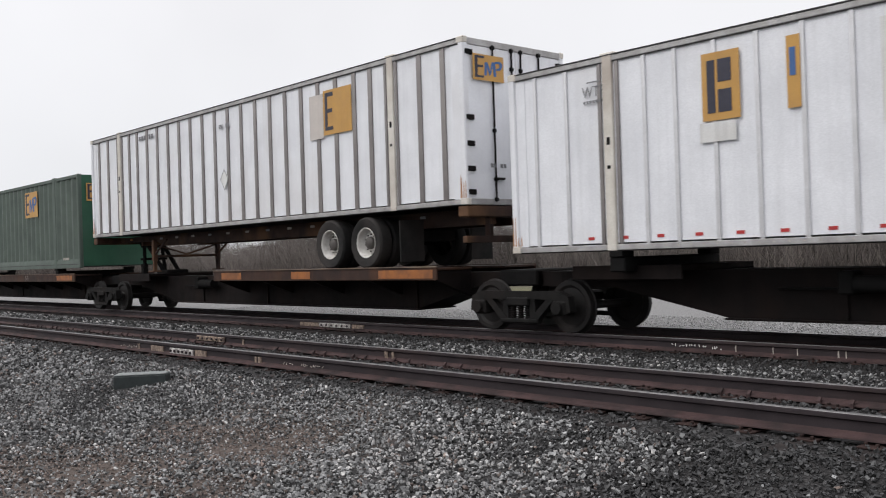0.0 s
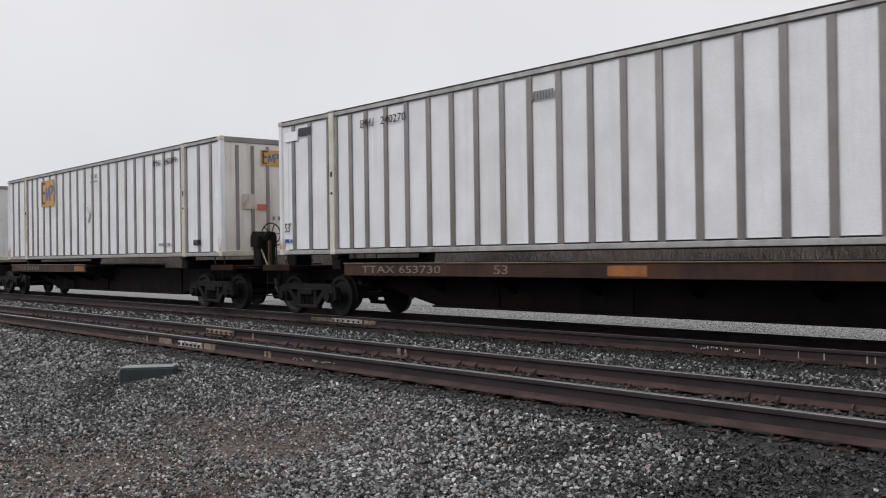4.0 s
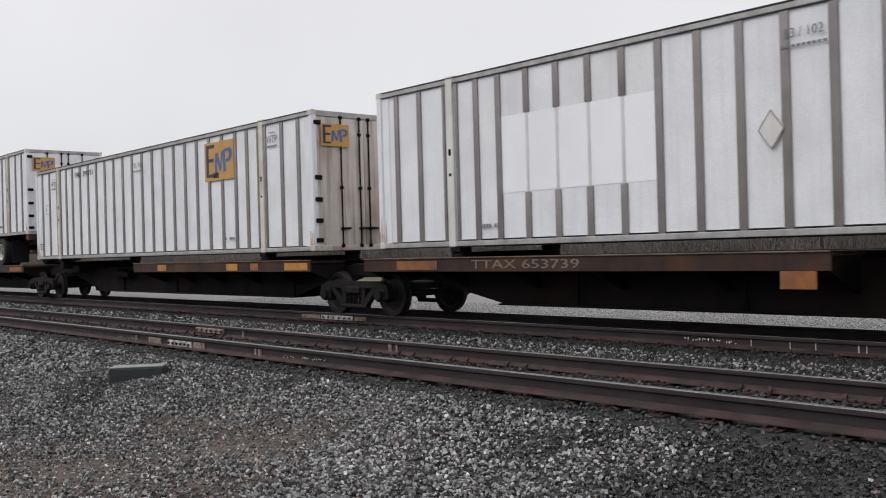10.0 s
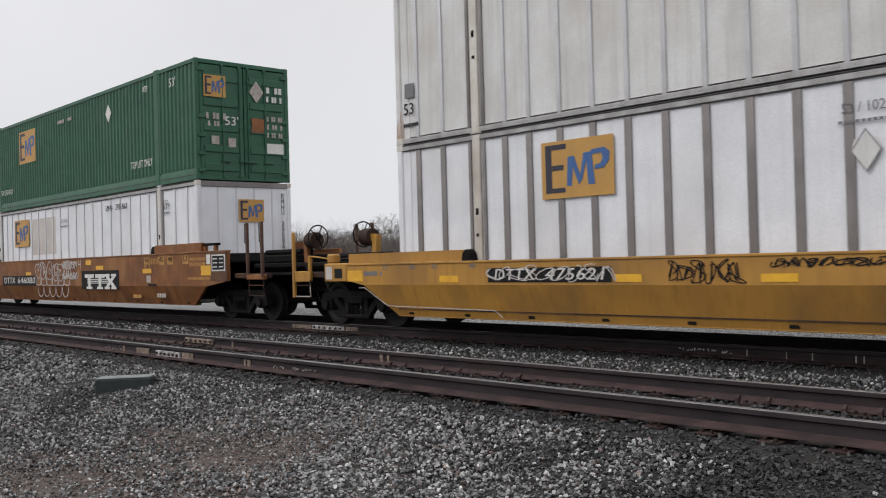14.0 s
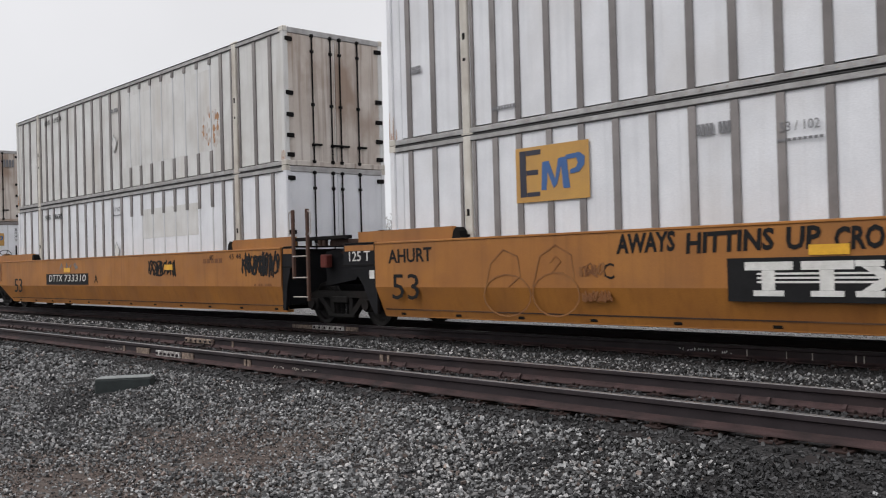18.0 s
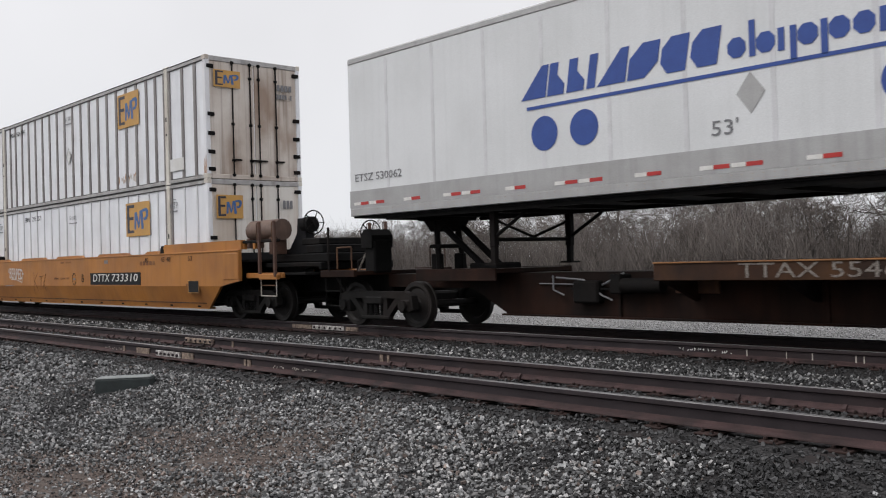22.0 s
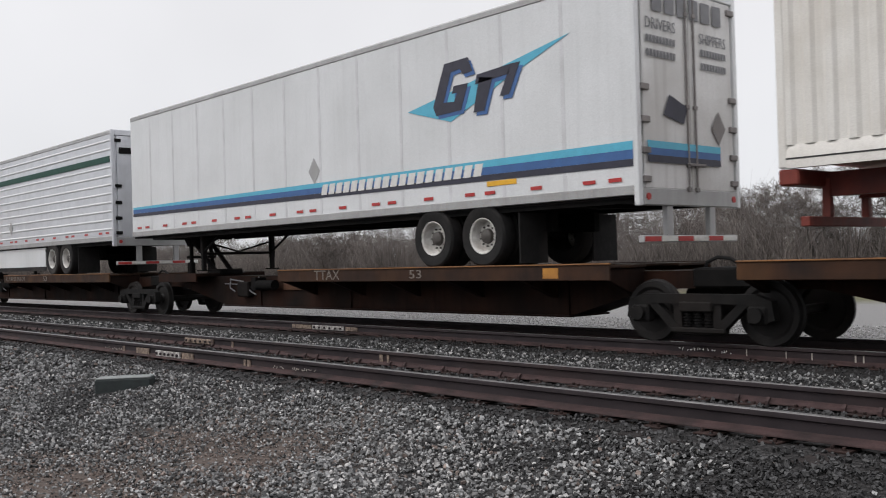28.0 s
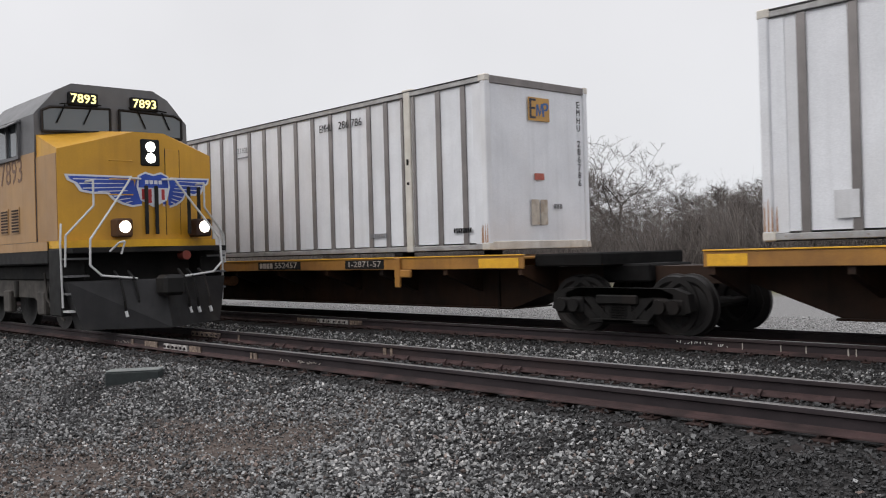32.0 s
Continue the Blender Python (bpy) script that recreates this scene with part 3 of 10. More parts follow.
OCT = [(0.0, 0.2), (0.12, 0.04), (0.3, 0.04), (0.42, 0.2), (0.42, 0.44), (0.3, 0.6), (0.12, 0.6), (0.0, 0.44)]
STEM = [(0.0, 0.0), (0.14, 0.0), (0.14, 1.0), (0.0, 1.0)]
SHAPES = {
    "w": (0.92, [[(0.0, 0.0), (0.86, 0.0), (0.86, 1.0), (0.62, 1.0)]]),
    "k": (0.66, [[(0.0, 0.0), (0.56, 0.0), (0.56, 0.3), (0.28, 0.62), (0.28, 1.0), (0.0, 1.0)]]),
    "b": (0.34, [[(0.0, 0.0), (0.26, 0.0), (0.26, 1.0), (0.0, 1.0)]]),
    "z": (0.92, [[(0.0, 0.0), (0.5, 0.0), (0.84, 0.4), (0.84, 1.0), (0.34, 1.0), (0.0, 0.6)]]),
    "c": (0.82, [[(0.0, 0.3), (0.22, 0.0), (0.72, 0.0), (0.72, 1.0), (0.22, 1.0), (0.0, 0.7)]]),
    "h": (0.78, [[(0.0, 0.0), (0.26, 0.0), (0.26, 1.0), (0.0, 1.0)], [(0.42, 0.0), (0.68, 0.0), (0.68, 1.0), (0.42, 1.0)]]),
    "u": (0.64, [STEM, [(a + 0.16, b) for a, b in OCT]]),
    "p": (0.64, [[(0.0, -0.3), (0.14, -0.3), (0.14, 0.62), (0.0, 0.62)], [(a + 0.16, b) for a, b in OCT]]),
    "n": (0.54, [[(a, 0.62 * b) for a, b in STEM], [(a + 0.28, 0.55 * b) for a, b in STEM]]),
    "o": (0.5, [OCT]),
    "i": (0.26, [[(a, 0.62 * b) for a, b in STEM]]),
    ".": (0.24, [[(0.0, 0.0), (0.15, 0.0), (0.15, 0.15), (0.0, 0.15)]]),
    " ": (0.3, []),
}


def shape_row(mat, parent, x0, x1, z0, z1, y, cells, end=False, lean=0.0, name="graphic_block", label=""):
    """A row of plain blocks, hooks and wedges that fills a strip from x0 to x1."""
    total = sum(SHAPES[c][0] for c in cells)
    k, h, x = (x1 - x0) / total, z1 - z0, x0
    for c in cells:
        w, polys = SHAPES[c]
        g = Geo()
        for poly in polys:
            pts = [(x + k * a + lean * h * b, z0 + h * b) for a, b in poly]
            if end:
                g.prism_x(pts, y, y + 0.004)
            else:
                g.prism_y(pts, y - 0.004, y)
        if polys:
            part(name, g, mat, parent, label)
        x += k * w


def poly_panel(mat, parent, pts, y, name="panel", label="", end=False, thick=0.004):
    g = Geo()
    if end:
        g.prism_x(pts, y, y + thick)
    else:
        g.prism_y(pts, y - thick, y)
    return part(name, g, mat, parent, label)


def strokes(mat, parent, lines, width, y, name="graffiti", label=""):
    """Flat ribbons along lines of (x, z), for spray paint."""
    g = Geo()
    k = 0.0
    for line in lines:
        for (x0, z0), (x1, z1) in zip(line, line[1:]):
            d = math.hypot(x1 - x0, z1 - z0) or 1e-6
            nx, nz = -(z1 - z0) / d * width / 2, (x1 - x0) / d * width / 2
            ex, ez = (x1 - x0) / d * width * 0.3, (z1 - z0) / d * width * 0.3
            k = (k + 0.0004) % 0.004
            g.prism_y([(x0 - nx - ex, z0 - nz - ez), (x1 - nx + ex, z1 - nz + ez), (x1 + nx + ex, z1 + nz + ez), (x0 + nx - ex, z0 + nz - ez)], y - 0.003 - k, y)
    ob = part(name, g, mat, parent, label)
    return tagged(ob, label, kind="stuff") if len(lines) > 1 else ob


def tag(rng, x0, x1, z0, z1, count):
    """A dense hand-sprayed tangle."""
    return zigzag(rng, x0, x1, z0, z1, int(count * 1.7) + 1) + loops(rng, x0, x1, z0, z1, count + 1)


def bubble(rng, x0, x1, z0, z1, count):
    """Rounded hand-sprayed letters, each an outline with a small eye and a scalloped foot."""
    lines, w = [], (x1 - x0) / count
    for i in range(count):
        cx, lean, foot = x0 + (i + 0.5) * w, rng.uniform(-0.15, 0.2), rng.uniform(0.0, 0.15)
        hi, lo = z1 - rng.uniform(0, 0.12) * (z1 - z0), z0 + (z1 - z0) * (0.2 + foot)
        ring = []
        for k in range(19):
            a = 6.2832 * k / 18 + 0.4
            q = 1 + 0.14 * math.sin(3 * a + i * 1.7) + rng.uniform(-0.03, 0.03)
            zz = (lo + hi) / 2 + (hi - lo) / 2 * q * math.sin(a)
            ring.append((cx + w * 0.56 * q * math.cos(a) + lean * (zz - lo), min(z1, zz)))
        lines.append(ring)
        ex, ez, er = cx + rng.uniform(-0.15, 0.15) * w, lo + (hi - lo) * rng.uniform(0.35, 0.7), w * rng.uniform(0.12, 0.2)
        lines.append([(ex + er * math.cos(0.9 * k), ez + 1.4 * er * math.sin(0.9 * k)) for k in range(7)])
        lines.append([(cx - 0.5 * w, lo + 0.1 * (hi - lo)), (cx - 0.4 * w, z0 + foot * 0.2), (cx, z0), (cx + 0.4 * w, z0 + foot * 0.2), (cx + 0.5 * w, lo + 0.1 * (hi - lo))])
        if i % 2:
            lines.append([(cx - 0.2 * w, hi), (cx - 0.05 * w, lo + 0.25 * (hi - lo)), (cx + 0.25 * w, lo + 0.5 * (hi - lo)), (cx + 0.35 * w, lo)])
    return lines


def loops(rng, x0, x1, z0, z1, count):
    """Round hand-drawn squiggles that fill a strip."""
    out = []
    w = (x1 - x0) / count
    for i in range(count):
        cx = x0 + (i + 0.5) * w
        cz = (z0 + z1) / 2 + rng.uniform(-0.1, 0.1) * (z1 - z0)
        rx, rz = w * rng.uniform(0.35, 0.7), (z1 - z0) * rng.uniform(0.3, 0.5)
        a0, turn = rng.uniform(0, 6.28), rng.uniform(3.5, 6.5)
        kx, kz = rng.choice((1, 2)), rng.choice((1, 1, 2))
        out.append([(cx + rx * math.cos(a0 + kx * turn * s / 14), cz + rz * math.sin(a0 + 0.6 + kz * turn * s / 14)) for s in range(15)])
    return out


def zigzag(rng, x0, x1, z0, z1, count):
    """Hand-drawn tags: tall hooked strokes that run into one another."""
    out = []
    w = (x1 - x0) / count
    for i in range(count):
        cx, hh = x0 + i * w, z1 - z0
        knots = [(cx + w * rng.uniform(-0.1, 1.15), z0 + hh * (0.5 + (0.5 if k % 2 else -0.5) * rng.uniform(0.35, 1.0))) for k in range(rng.randint(3, 5))]
        line = []
        for p0, p1, p2, p3 in zip([knots[0]] + knots, knots, knots[1:], knots[2:] + [knots[-1]]):
            for s in range(5):
                t = s / 5
                line.append(tuple(0.5 * (2 * p1[d] + (p2[d] - p0[d]) * t + (2 * p0[d] - 5 * p1[d] + 4 * p2[d] - p3[d]) * t * t + (3 * p1[d] - p0[d] - 3 * p2[d] + p3[d]) * t ** 3) for d in (0, 1)))
        out.append(line + [knots[-1]])
    return out

# ---- ground ----
def ground_height(y):
    ys = [-2000, -30, 3.2, 4.7, 5.55, 6.0, 8.75, 9.6, 10.5, 13.5, 14.3, 30, 60, 2500]
    zs = [-0.9, -0.5, -0.45, -0.43, -0.31, -0.205, -0.205, -0.25, -0.205, -0.205, -0.33, -0.35, -0.2, 0.4]
    return float(np.interp(y, ys, zs))


def build_ground():
    xs = [-2500, -900, -300, -120, -70, -45] + [-32 + 0.3 * i for i in range(115)] + [4, 8, 20, 60, 300, 1500]
    ys = [-2000, -300, -60, -20, -8, -3, 0, 1] + [1.5 + 0.25 * i for i in range(56)] + [16, 18, 21, 24, 27, 30, 35, 42, 60, 120, 300, 900, 2500]
    vs = []
    for x in xs:
        for y in ys:
            dz = 0.022 * noise.noise((x * 1.3, y * 1.3, 0)) + 0.012 * noise.noise((x * 4, y * 4, 3)) if -33 < x < 4 and 1 < y < 16 else 0
            vs.append((x, y, ground_height(y) + dz))
    n = len(ys)
    fs = [(i * n + j, (i + 1) * n + j, (i + 1) * n + j + 1, i * n + j + 1) for i in range(len(xs) - 1) for j in range(n - 1)]
    g = Geo().add(vs, fs)
    return tagged(part("ground", g, GROUND), "dark ballast and earth by the tracks, pale gravel behind", "ground", kind="structure")


build_ground()


def scatter_stones(name, label, spots, mat):
    """Many broken stones as one mesh; spots: rows of x, y, z, size."""
    rng = np.random.default_rng(len(spots))
    ico = np.array([(-1, -1, -1), (1, -1, -1), (1, 1, -1), (-1, 1, -1), (-1, -1, 1), (1, -1, 1), (1, 1, 1), (-1, 1, 1)]) * 0.62
    tri = np.array([(0, 2, 1), (0, 3, 2), (4, 5, 6), (4, 6, 7), (0, 1, 5), (0, 5, 4), (1, 2, 6), (1, 6, 5), (2, 3, 7), (2, 7, 6), (3, 0, 4), (3, 4, 7)])
    kinds = [ico * rng.uniform(0.6, 1.3, (8, 3)) * np.array(s) for s in ((1, 0.8, 0.6), (0.8, 1.0, 0.65), (1.15, 0.75, 0.7), (1, 0.8, 0.6), (1.2, 0.7, 0.55), (0.9, 0.9, 0.7), (1.1, 0.85, 0.45), (1, 0.6, 0.6), (0.85, 1.1, 0.5), (1.25, 0.9, 0.6), (1, 1, 0.75))]
    n = len(spots)
    spots = np.asarray(spots)
    base = np.stack([kinds[i] for i in rng.integers(0, len(kinds), n)])
    q = rng.normal(size=(n, 4))
    q[:, 1:3] *= 0.55
    q /= np.linalg.norm(q, axis=1, keepdims=True)
    w, x, y, z = q.T
    rot = np.stack([np.stack([1 - 2 * (y * y + z * z), 2 * (x * y - z * w), 2 * (x * z + y * w)], -1),
                    np.stack([2 * (x * y + z * w), 1 - 2 * (x * x + z * z), 2 * (y * z - x * w)], -1),
                    np.stack([2 * (x * z - y * w), 2 * (y * z + x * w), 1 - 2 * (x * x + y * y)], -1)], 1)
    v = np.einsum("nij,nkj->nki", rot, base) * spots[:, None, 3:4] * 0.5 + spots[:, None, :3]
    f = (tri[None] + 8 * np.arange(n)[:, None, None]).reshape(-1, 3)
    me = bpy.data.meshes.new(name)
    me.vertices.add(8 * n)
    me.vertices.foreach_set("co", v.astype(np.float32).ravel())
    me.loops.add(f.size)
    me.loops.foreach_set("vertex_index", f.astype(np.int32).ravel())
    me.polygons.add(len(f))
    me.polygons.foreach_set("loop_start", np.arange(0, f.size, 3, dtype=np.int32))
    me.update(calc_edges=True)
    me.shade_flat()
    me.materials.append(mat)
    return tagged(new(name, me), label, "gravel", kind="stuff")


def earth_share(x, y):
    """How bare of stones the ground is."""
    k = 1.3 * noise.noise((x * 0.9, y * 0.9, 7))
    a = 1 - (((x + 7.9) / 1.7) ** 2 + ((y - 4.2) / 0.9) ** 2) ** 0.5 + 0.5 * k
    b = 1 - (((x + 7.6) / 2.0) ** 2 + ((y - 2.8) / 1.0) ** 2) ** 0.5 + 0.5 * k
    return max(0.0, min(1.0, 1.2 * max(a, b)))


def build_stones():
    rng = random.Random(5)
    kinds = {"grey": [], "dark": [], "pale": [], "brown": []}
    inner, mid = [], []

    def dark_share(x, y):
        """Share of dark ballast: oil beside the near rail, a band near the box, lens falloff at right."""
        k = 0.5 * noise.noise((x * 1.1, y * 1.1, 3))
        dark_band = 1.5 - 1.5 * (((x + 11.9) / 2.0) ** 2 + ((y - 4.45 + 0.25 * (x + 11.9)) / 0.55) ** 2) ** 0.5 + k
        if dark_band > 0:
            return min(0.8, dark_band)
        # more dark stones at right, painting in the lens's darker edge
        if x > -5.2:
            side = max(0.0, min(1.0, (x + 4.6 + 1.5 * k) / 1.2)) * max(0.0, min(1.0, (y - 3.9 + 0.6 * k) / 0.9))
            if side > 0:
                return side
        return max(0.0, min(1.0, (y - 4.95 + 0.6 * k) / 0.5)) * max(0.0, min(1.0, (x + 6.0 + 2 * k) / 1.6))

    def put(out, x0, x1, y0, y1, per_m2, s0, s1, sink=0.25):
        for _ in range(int((x1 - x0) * (y1 - y0) * per_m2)):
            x, y = rng.uniform(x0, x1), rng.uniform(y0, y1)
            if y < 6.2 and rng.random() > 1.0 - 0.3 * max(0.0, 7.3 - y + 0.884 * x):
                continue
            e = earth_share(x, y) if y < 6 else 0.0
            if rng.random() < 0.22 * e:
                continue
            s = (s0 + (s1 - s0) * rng.random() ** 1.6) * (1.0 - 0.3 * e)
            spot = (x, y, ground_height(y) + s * (0.5 - sink) * 0.6 + rng.uniform(-0.006, 0.018), s)
            if out is None:
                q = rng.random()
                if -0.2 < ((x + 12.13) * 12.5 - (y - 5.3) * 5.46) / 13.64 < 0.26 and abs((x + 12.13) * 5.46 + (y - 5.3) * 12.5) / 13.64 < 0.38:
                    continue
                if q < max(0.1 + 0.16 * max(0.0, min(1.0, (-6.6 - x) / 2)), 0.96 * dark_share(x, y)):
                    out_list = kinds["dark"]
                elif rng.random() < 0.09 + 0.08 * noise.noise((x * 0.8, y * 0.8, 11)) + 0.2 * max(0.0, 1.0 - ((x + 5.3) / 1.8) ** 2 - ((y - 4.9) / 1.0) ** 2):
                    out_list = kinds["pale"]
                elif rng.random() < 0.07 + 0.6 * e:
                    out_list = kinds["brown"]
                else:
                    out_list = kinds["grey"]
                out_list.append(spot)
            else:
                out.append(spot)

    put(None, -9, 3.5, 0.8, 6.05, 1150, 0.020, 0.058)
    put(None, -14, -9, 1.6, 6.0, 760, 0.022, 0.058)
    put(None, -22, -14, 3.0, 6.0, 260, 0.04, 0.09)
    put(None, -42, -22, 5.0, 6.0, 120, 0.06, 0.11)
    put(mid, -10, 3.5, 8.8, 10.45, 520, 0.024, 0.06)
    put(mid, -20, -10, 8.8, 10.45, 300, 0.032, 0.07)
    put(mid, -45, -20, 8.8, 10.45, 110, 0.06, 0.11)
    put(inner, -10, 3.5, 6.05, 8.72, 250, 0.03, 0.065)
    put(inner, -24, -10, 6.05, 8.72, 130, 0.04, 0.07)
    inner = [q for q in inner if abs(q[1] - A) > 0.11 and abs(q[1] - A - GAUGE) > 0.11]
    put(inner, -14, 3.5, 10.5, 11.15, 160, 0.03, 0.06)
    scatter_stones("ballast_stones", "loose grey crushed stones on the slope by the track", kinds["grey"], STONE)
    scatter_stones("ballast_stones", "oil-darkened crushed stones by the near rail, darkened further at right for lens falloff", kinds["dark"], STONE_DARK)
    scatter_stones("ballast_stones", "scattered pale crushed stones among the grey ones", kinds["pale"], STONE_PALE)
    scatter_stones("ballast_stones", "brown earthy stones on the bare patches", kinds["brown"], STONE_BROWN)
    pick = random.Random(12)
    share = [pick.random() for _ in mid]
    murky = [q for q, w in zip(mid, share) if w < 0.52]
    dull = [q for q, w in zip(mid, share) if 0.52 <= w < 0.92]
    bright = [q for q, w in zip(mid, share) if w >= 0.92]
    scatter_stones("ballast_stones", "dark grimy ballast between the two tracks", murky, STONE_DARK)
    scatter_stones("ballast_stones", "crushed stone ballast between the two tracks", dull, STONE)
    scatter_stones("ballast_stones", "pale stones in the ballast between the two tracks", bright, STONE_PALE)
    scatter_stones("ballast_stones", "dark crushed stones between ties and rails", inner, STONE_DARK)
    far = []
    put(far, -30, 3.5, 14.4, 19.0, 130, 0.03, 0.06)
    scatter_stones("gravel_stones", "pale gravel beyond the far track", far, STONE_FINE)


build_stones()


# ---- tracks ----
def rail_profile():
    half = [(0.036, 0.0), (0.038, -0.012), (0.036, -0.038), (0.011, -0.052), (0.009, -0.135)]
    return half + [(-y, z) for y, z in half[::-1]]


def foot_profile():
    half = [(0.0095, -0.128), (0.02, -0.146), (0.072, -0.164), (0.076, -0.170), (0.076, -0.180)]
    return half + [(-y, z) for y, z in half[::-1]]


def build_track(name, yc, label, x0, x1, lift=(0.0, 0.0)):
    track = thing(name, label, "track", kind="structure", at=(0, yc, 0))
    for side, up in zip((-1, 1), lift):
        y = side * GAUGE / 2
        rail = part("rail", Geo().prism_x([(y + a, b + up) for a, b in rail_profile()], x0, x1), RAIL_RUST, track, "dark rust-brown steel rail")
        part("rail_foot", Geo().prism_x([(y + a, b + up) for a, b in foot_profile()], x0, x1), FOOT_RUST, rail, "reddish rusted rail foot")
        part("running_surface", Geo().box(x0, x1, y - 0.034, y + 0.034, up - 0.006, up + 0.004, 0.004), RAIL_HEAD, rail, "worn shiny top of the rail")
    return track


TRACK_NEAR = build_track("track_near", Y_NEAR, "rusty rails on dark wooden ties in ballast", -420, 60, lift=(0.022, 0.0))
TRACK_FAR = build_track("track_far", Y_FAR, "rusty rails with paint marks under the train", -420, 60)


def joint(track, x0, x1, y, mats, name="joint_bar"):
    g = Geo().box(x0, x1, y - 0.045, y - 0.012, -0.135, -0.045, 0.008)
    bar = part(name, g, mats[0], track, "painted joint bar with bolts")
    b = Geo()
    n = 6
    for i in range(n):
        x = x0 + (x1 - x0) * (i + 0.5) / n
        b.cyl((x, y - 0.07, -0.09), (x, y - 0.04, -0.09), 0.02, 6)
    part("bolt", b, RAIL_RUST, bar)
    return bar


H2 = -GAUGE / 2
joint(TRACK_FAR, -16.45, -15.35, H2, (RAIL_WHITE,))
panel(RAIL_PAINT, TRACK_FAR, -17.2, -16.5, -0.13, -0.05, H2 - 0.012, "paint_patch", "cream paint on the rail web", thick=0.02)
panel(RAIL_PAINT, TRACK_FAR, -15.3, -14.9, -0.13, -0.05, H2 - 0.012, "paint_patch", "orange-brown paint on the rail web", thick=0.02)
joint(TRACK_NEAR, -13.95, -13.15, H2, (RAIL_WHITE,))
panel(RAIL_PAINT, TRACK_NEAR, -14.66, -14.2, -0.15, -0.04, H2 - 0.012, "paint_patch", "cream paint on the rail web", thick=0.02)
panel(RAIL_PAINT, TRACK_NEAR, -13.1, -12.75, -0.15, -0.04, H2 - 0.012, "paint_patch", "cream paint on the rail web", thick=0.02)
joint(TRACK_NEAR, -15.95, -14.9, GAUGE / 2, (RAIL_PAINT,))
for mx, mw in ((-11.24, 0.09), (-11.33, 0.05), (-15.2, 0.08)):
    panel(RAIL_PAINT, TRACK_NEAR, mx, mx + mw, -0.15, -0.04, H2 - 0.012, "paint_mark", thick=0.012)
for mx, mw in ((-10.28, 0.07), (-10.12, 0.05), (-14.3, 0.06)):
    panel(RAIL_PAINT, TRACK_NEAR, mx, mx + mw, -0.15, -0.04, GAUGE / 2 - 0.012, "paint_mark", thick=0.012)
for mx, mw in ((-6.53, 0.015), (-5.98, 0.012), (-5.64, 0.015), (-5.1, 0.02), (-5.0, 0.015)):
    panel(PALE_WORN, TRACK_FAR, mx, mx + mw, -0.14, -0.05, H2 - 0.012, "paint_mark", thick=0.006)
_rw = random.Random(2)
for _mat, _track, _x0, _x1, _zc, _hh in ((PALE, TRACK_FAR, -7.63, -6.95, -0.09, 0.022), (PALE, TRACK_FAR, -6.9, -6.7, -0.1, 0.02), (PALE_WORN, TRACK_NEAR, -15.9, -15.1, -0.1, 0.02), (PALE_WORN, TRACK_NEAR, -10.6, -9.6, -0.09, 0.02)):
    strokes(_mat, _track, [[(q + _rw.uniform(-0.02, 0.02), _zc + _rw.uniform(-1, 1) * _hh) for _ in range(3)] for q in [_x0 + 0.045 * i for i in range(int((_x1 - _x0) / 0.045))] if _rw.random() < 0.8], 0.008, H2 - 0.012, "chalk_scrawl", "illegible pale marks on the rail web")

# ---- the low box in the ballast ----
def build_box():
    bx = thing("ground_box", "low dark box with grey-green lid set in ballast", "utility box", at=(-12.13, 5.30, -0.355))
    bx.matrix_basis = bx.matrix_basis @ pose(0, 0, 0, 0.5, 0, -38)
    part("box_wall", Geo().box(-0.15, 0.15, -0.355, 0.355, -0.14, 0.145, 0.012), BOX_DARK, bx, "dark plastic wall")
    part("lid", Geo().box(-0.145, 0.145, -0.35, 0.35, 0.147, 0.166, 0.008), BOX_GREEN, bx, "grey-green lid")


build_box()


# ---- bare trees and brush ----
def branch_mesh(seed, height, spread, levels, thick, kids):
    """Tapered limbs that fork until they are twigs: two meshes, trunk with limbs, and twigs."""
    rng = random.Random(seed)
    limbs, twigs = Geo(), Geo()

    def grow(p, d, length, r, level):
        if level == levels:
            twigs.cyl(p, p + d * length, max(r, 0.010), 3, 0.004, caps=False)
            return
        n = 3
        for i in range(n):
            d2 = (d + Vector((rng.uniform(-1, 1), rng.uniform(-1, 1), rng.uniform(-0.5, 0.7))) * 0.26).normalized()
            q = p + d2 * length / n
            r2 = r * (0.84 if level else 0.8)
            (limbs if r > 0.018 else twigs).cyl(p, q, max(r, 0.011), 5 if r > 0.03 else 3, max(r2, 0.010), caps=False)
            if level < levels and i > 0:
                for _ in range(kids):
                    side = Vector((rng.uniform(-1, 1), rng.uniform(-1, 1), rng.uniform(-0.35, 0.65))).normalized()
                    grow(q, (d2 * 0.5 + side * spread).normalized(), length * rng.uniform(0.5, 0.74), r2 * 0.62, level + 1)
            p, d, r = q, d2, r2

    for k in range(rng.randint(1, 3)):
        grow(Vector((rng.uniform(-0.3, 0.3), rng.uniform(-0.3, 0.3), -0.3)), Vector((rng.uniform(-0.25, 0.25), rng.uniform(-0.25, 0.25), 1)).normalized(), height * 0.55, thick * rng.uniform(0.7, 1), 0)
    return limbs.mesh("trunk"), twigs.mesh("crown", smooth=False)


TREE_KINDS = [branch_mesh(11, 8.2, 0.75, 5, 0.17, 2), branch_mesh(23, 7.0, 0.9, 5, 0.12, 2), branch_mesh(37, 5.8, 0.9, 5, 0.10, 2)]


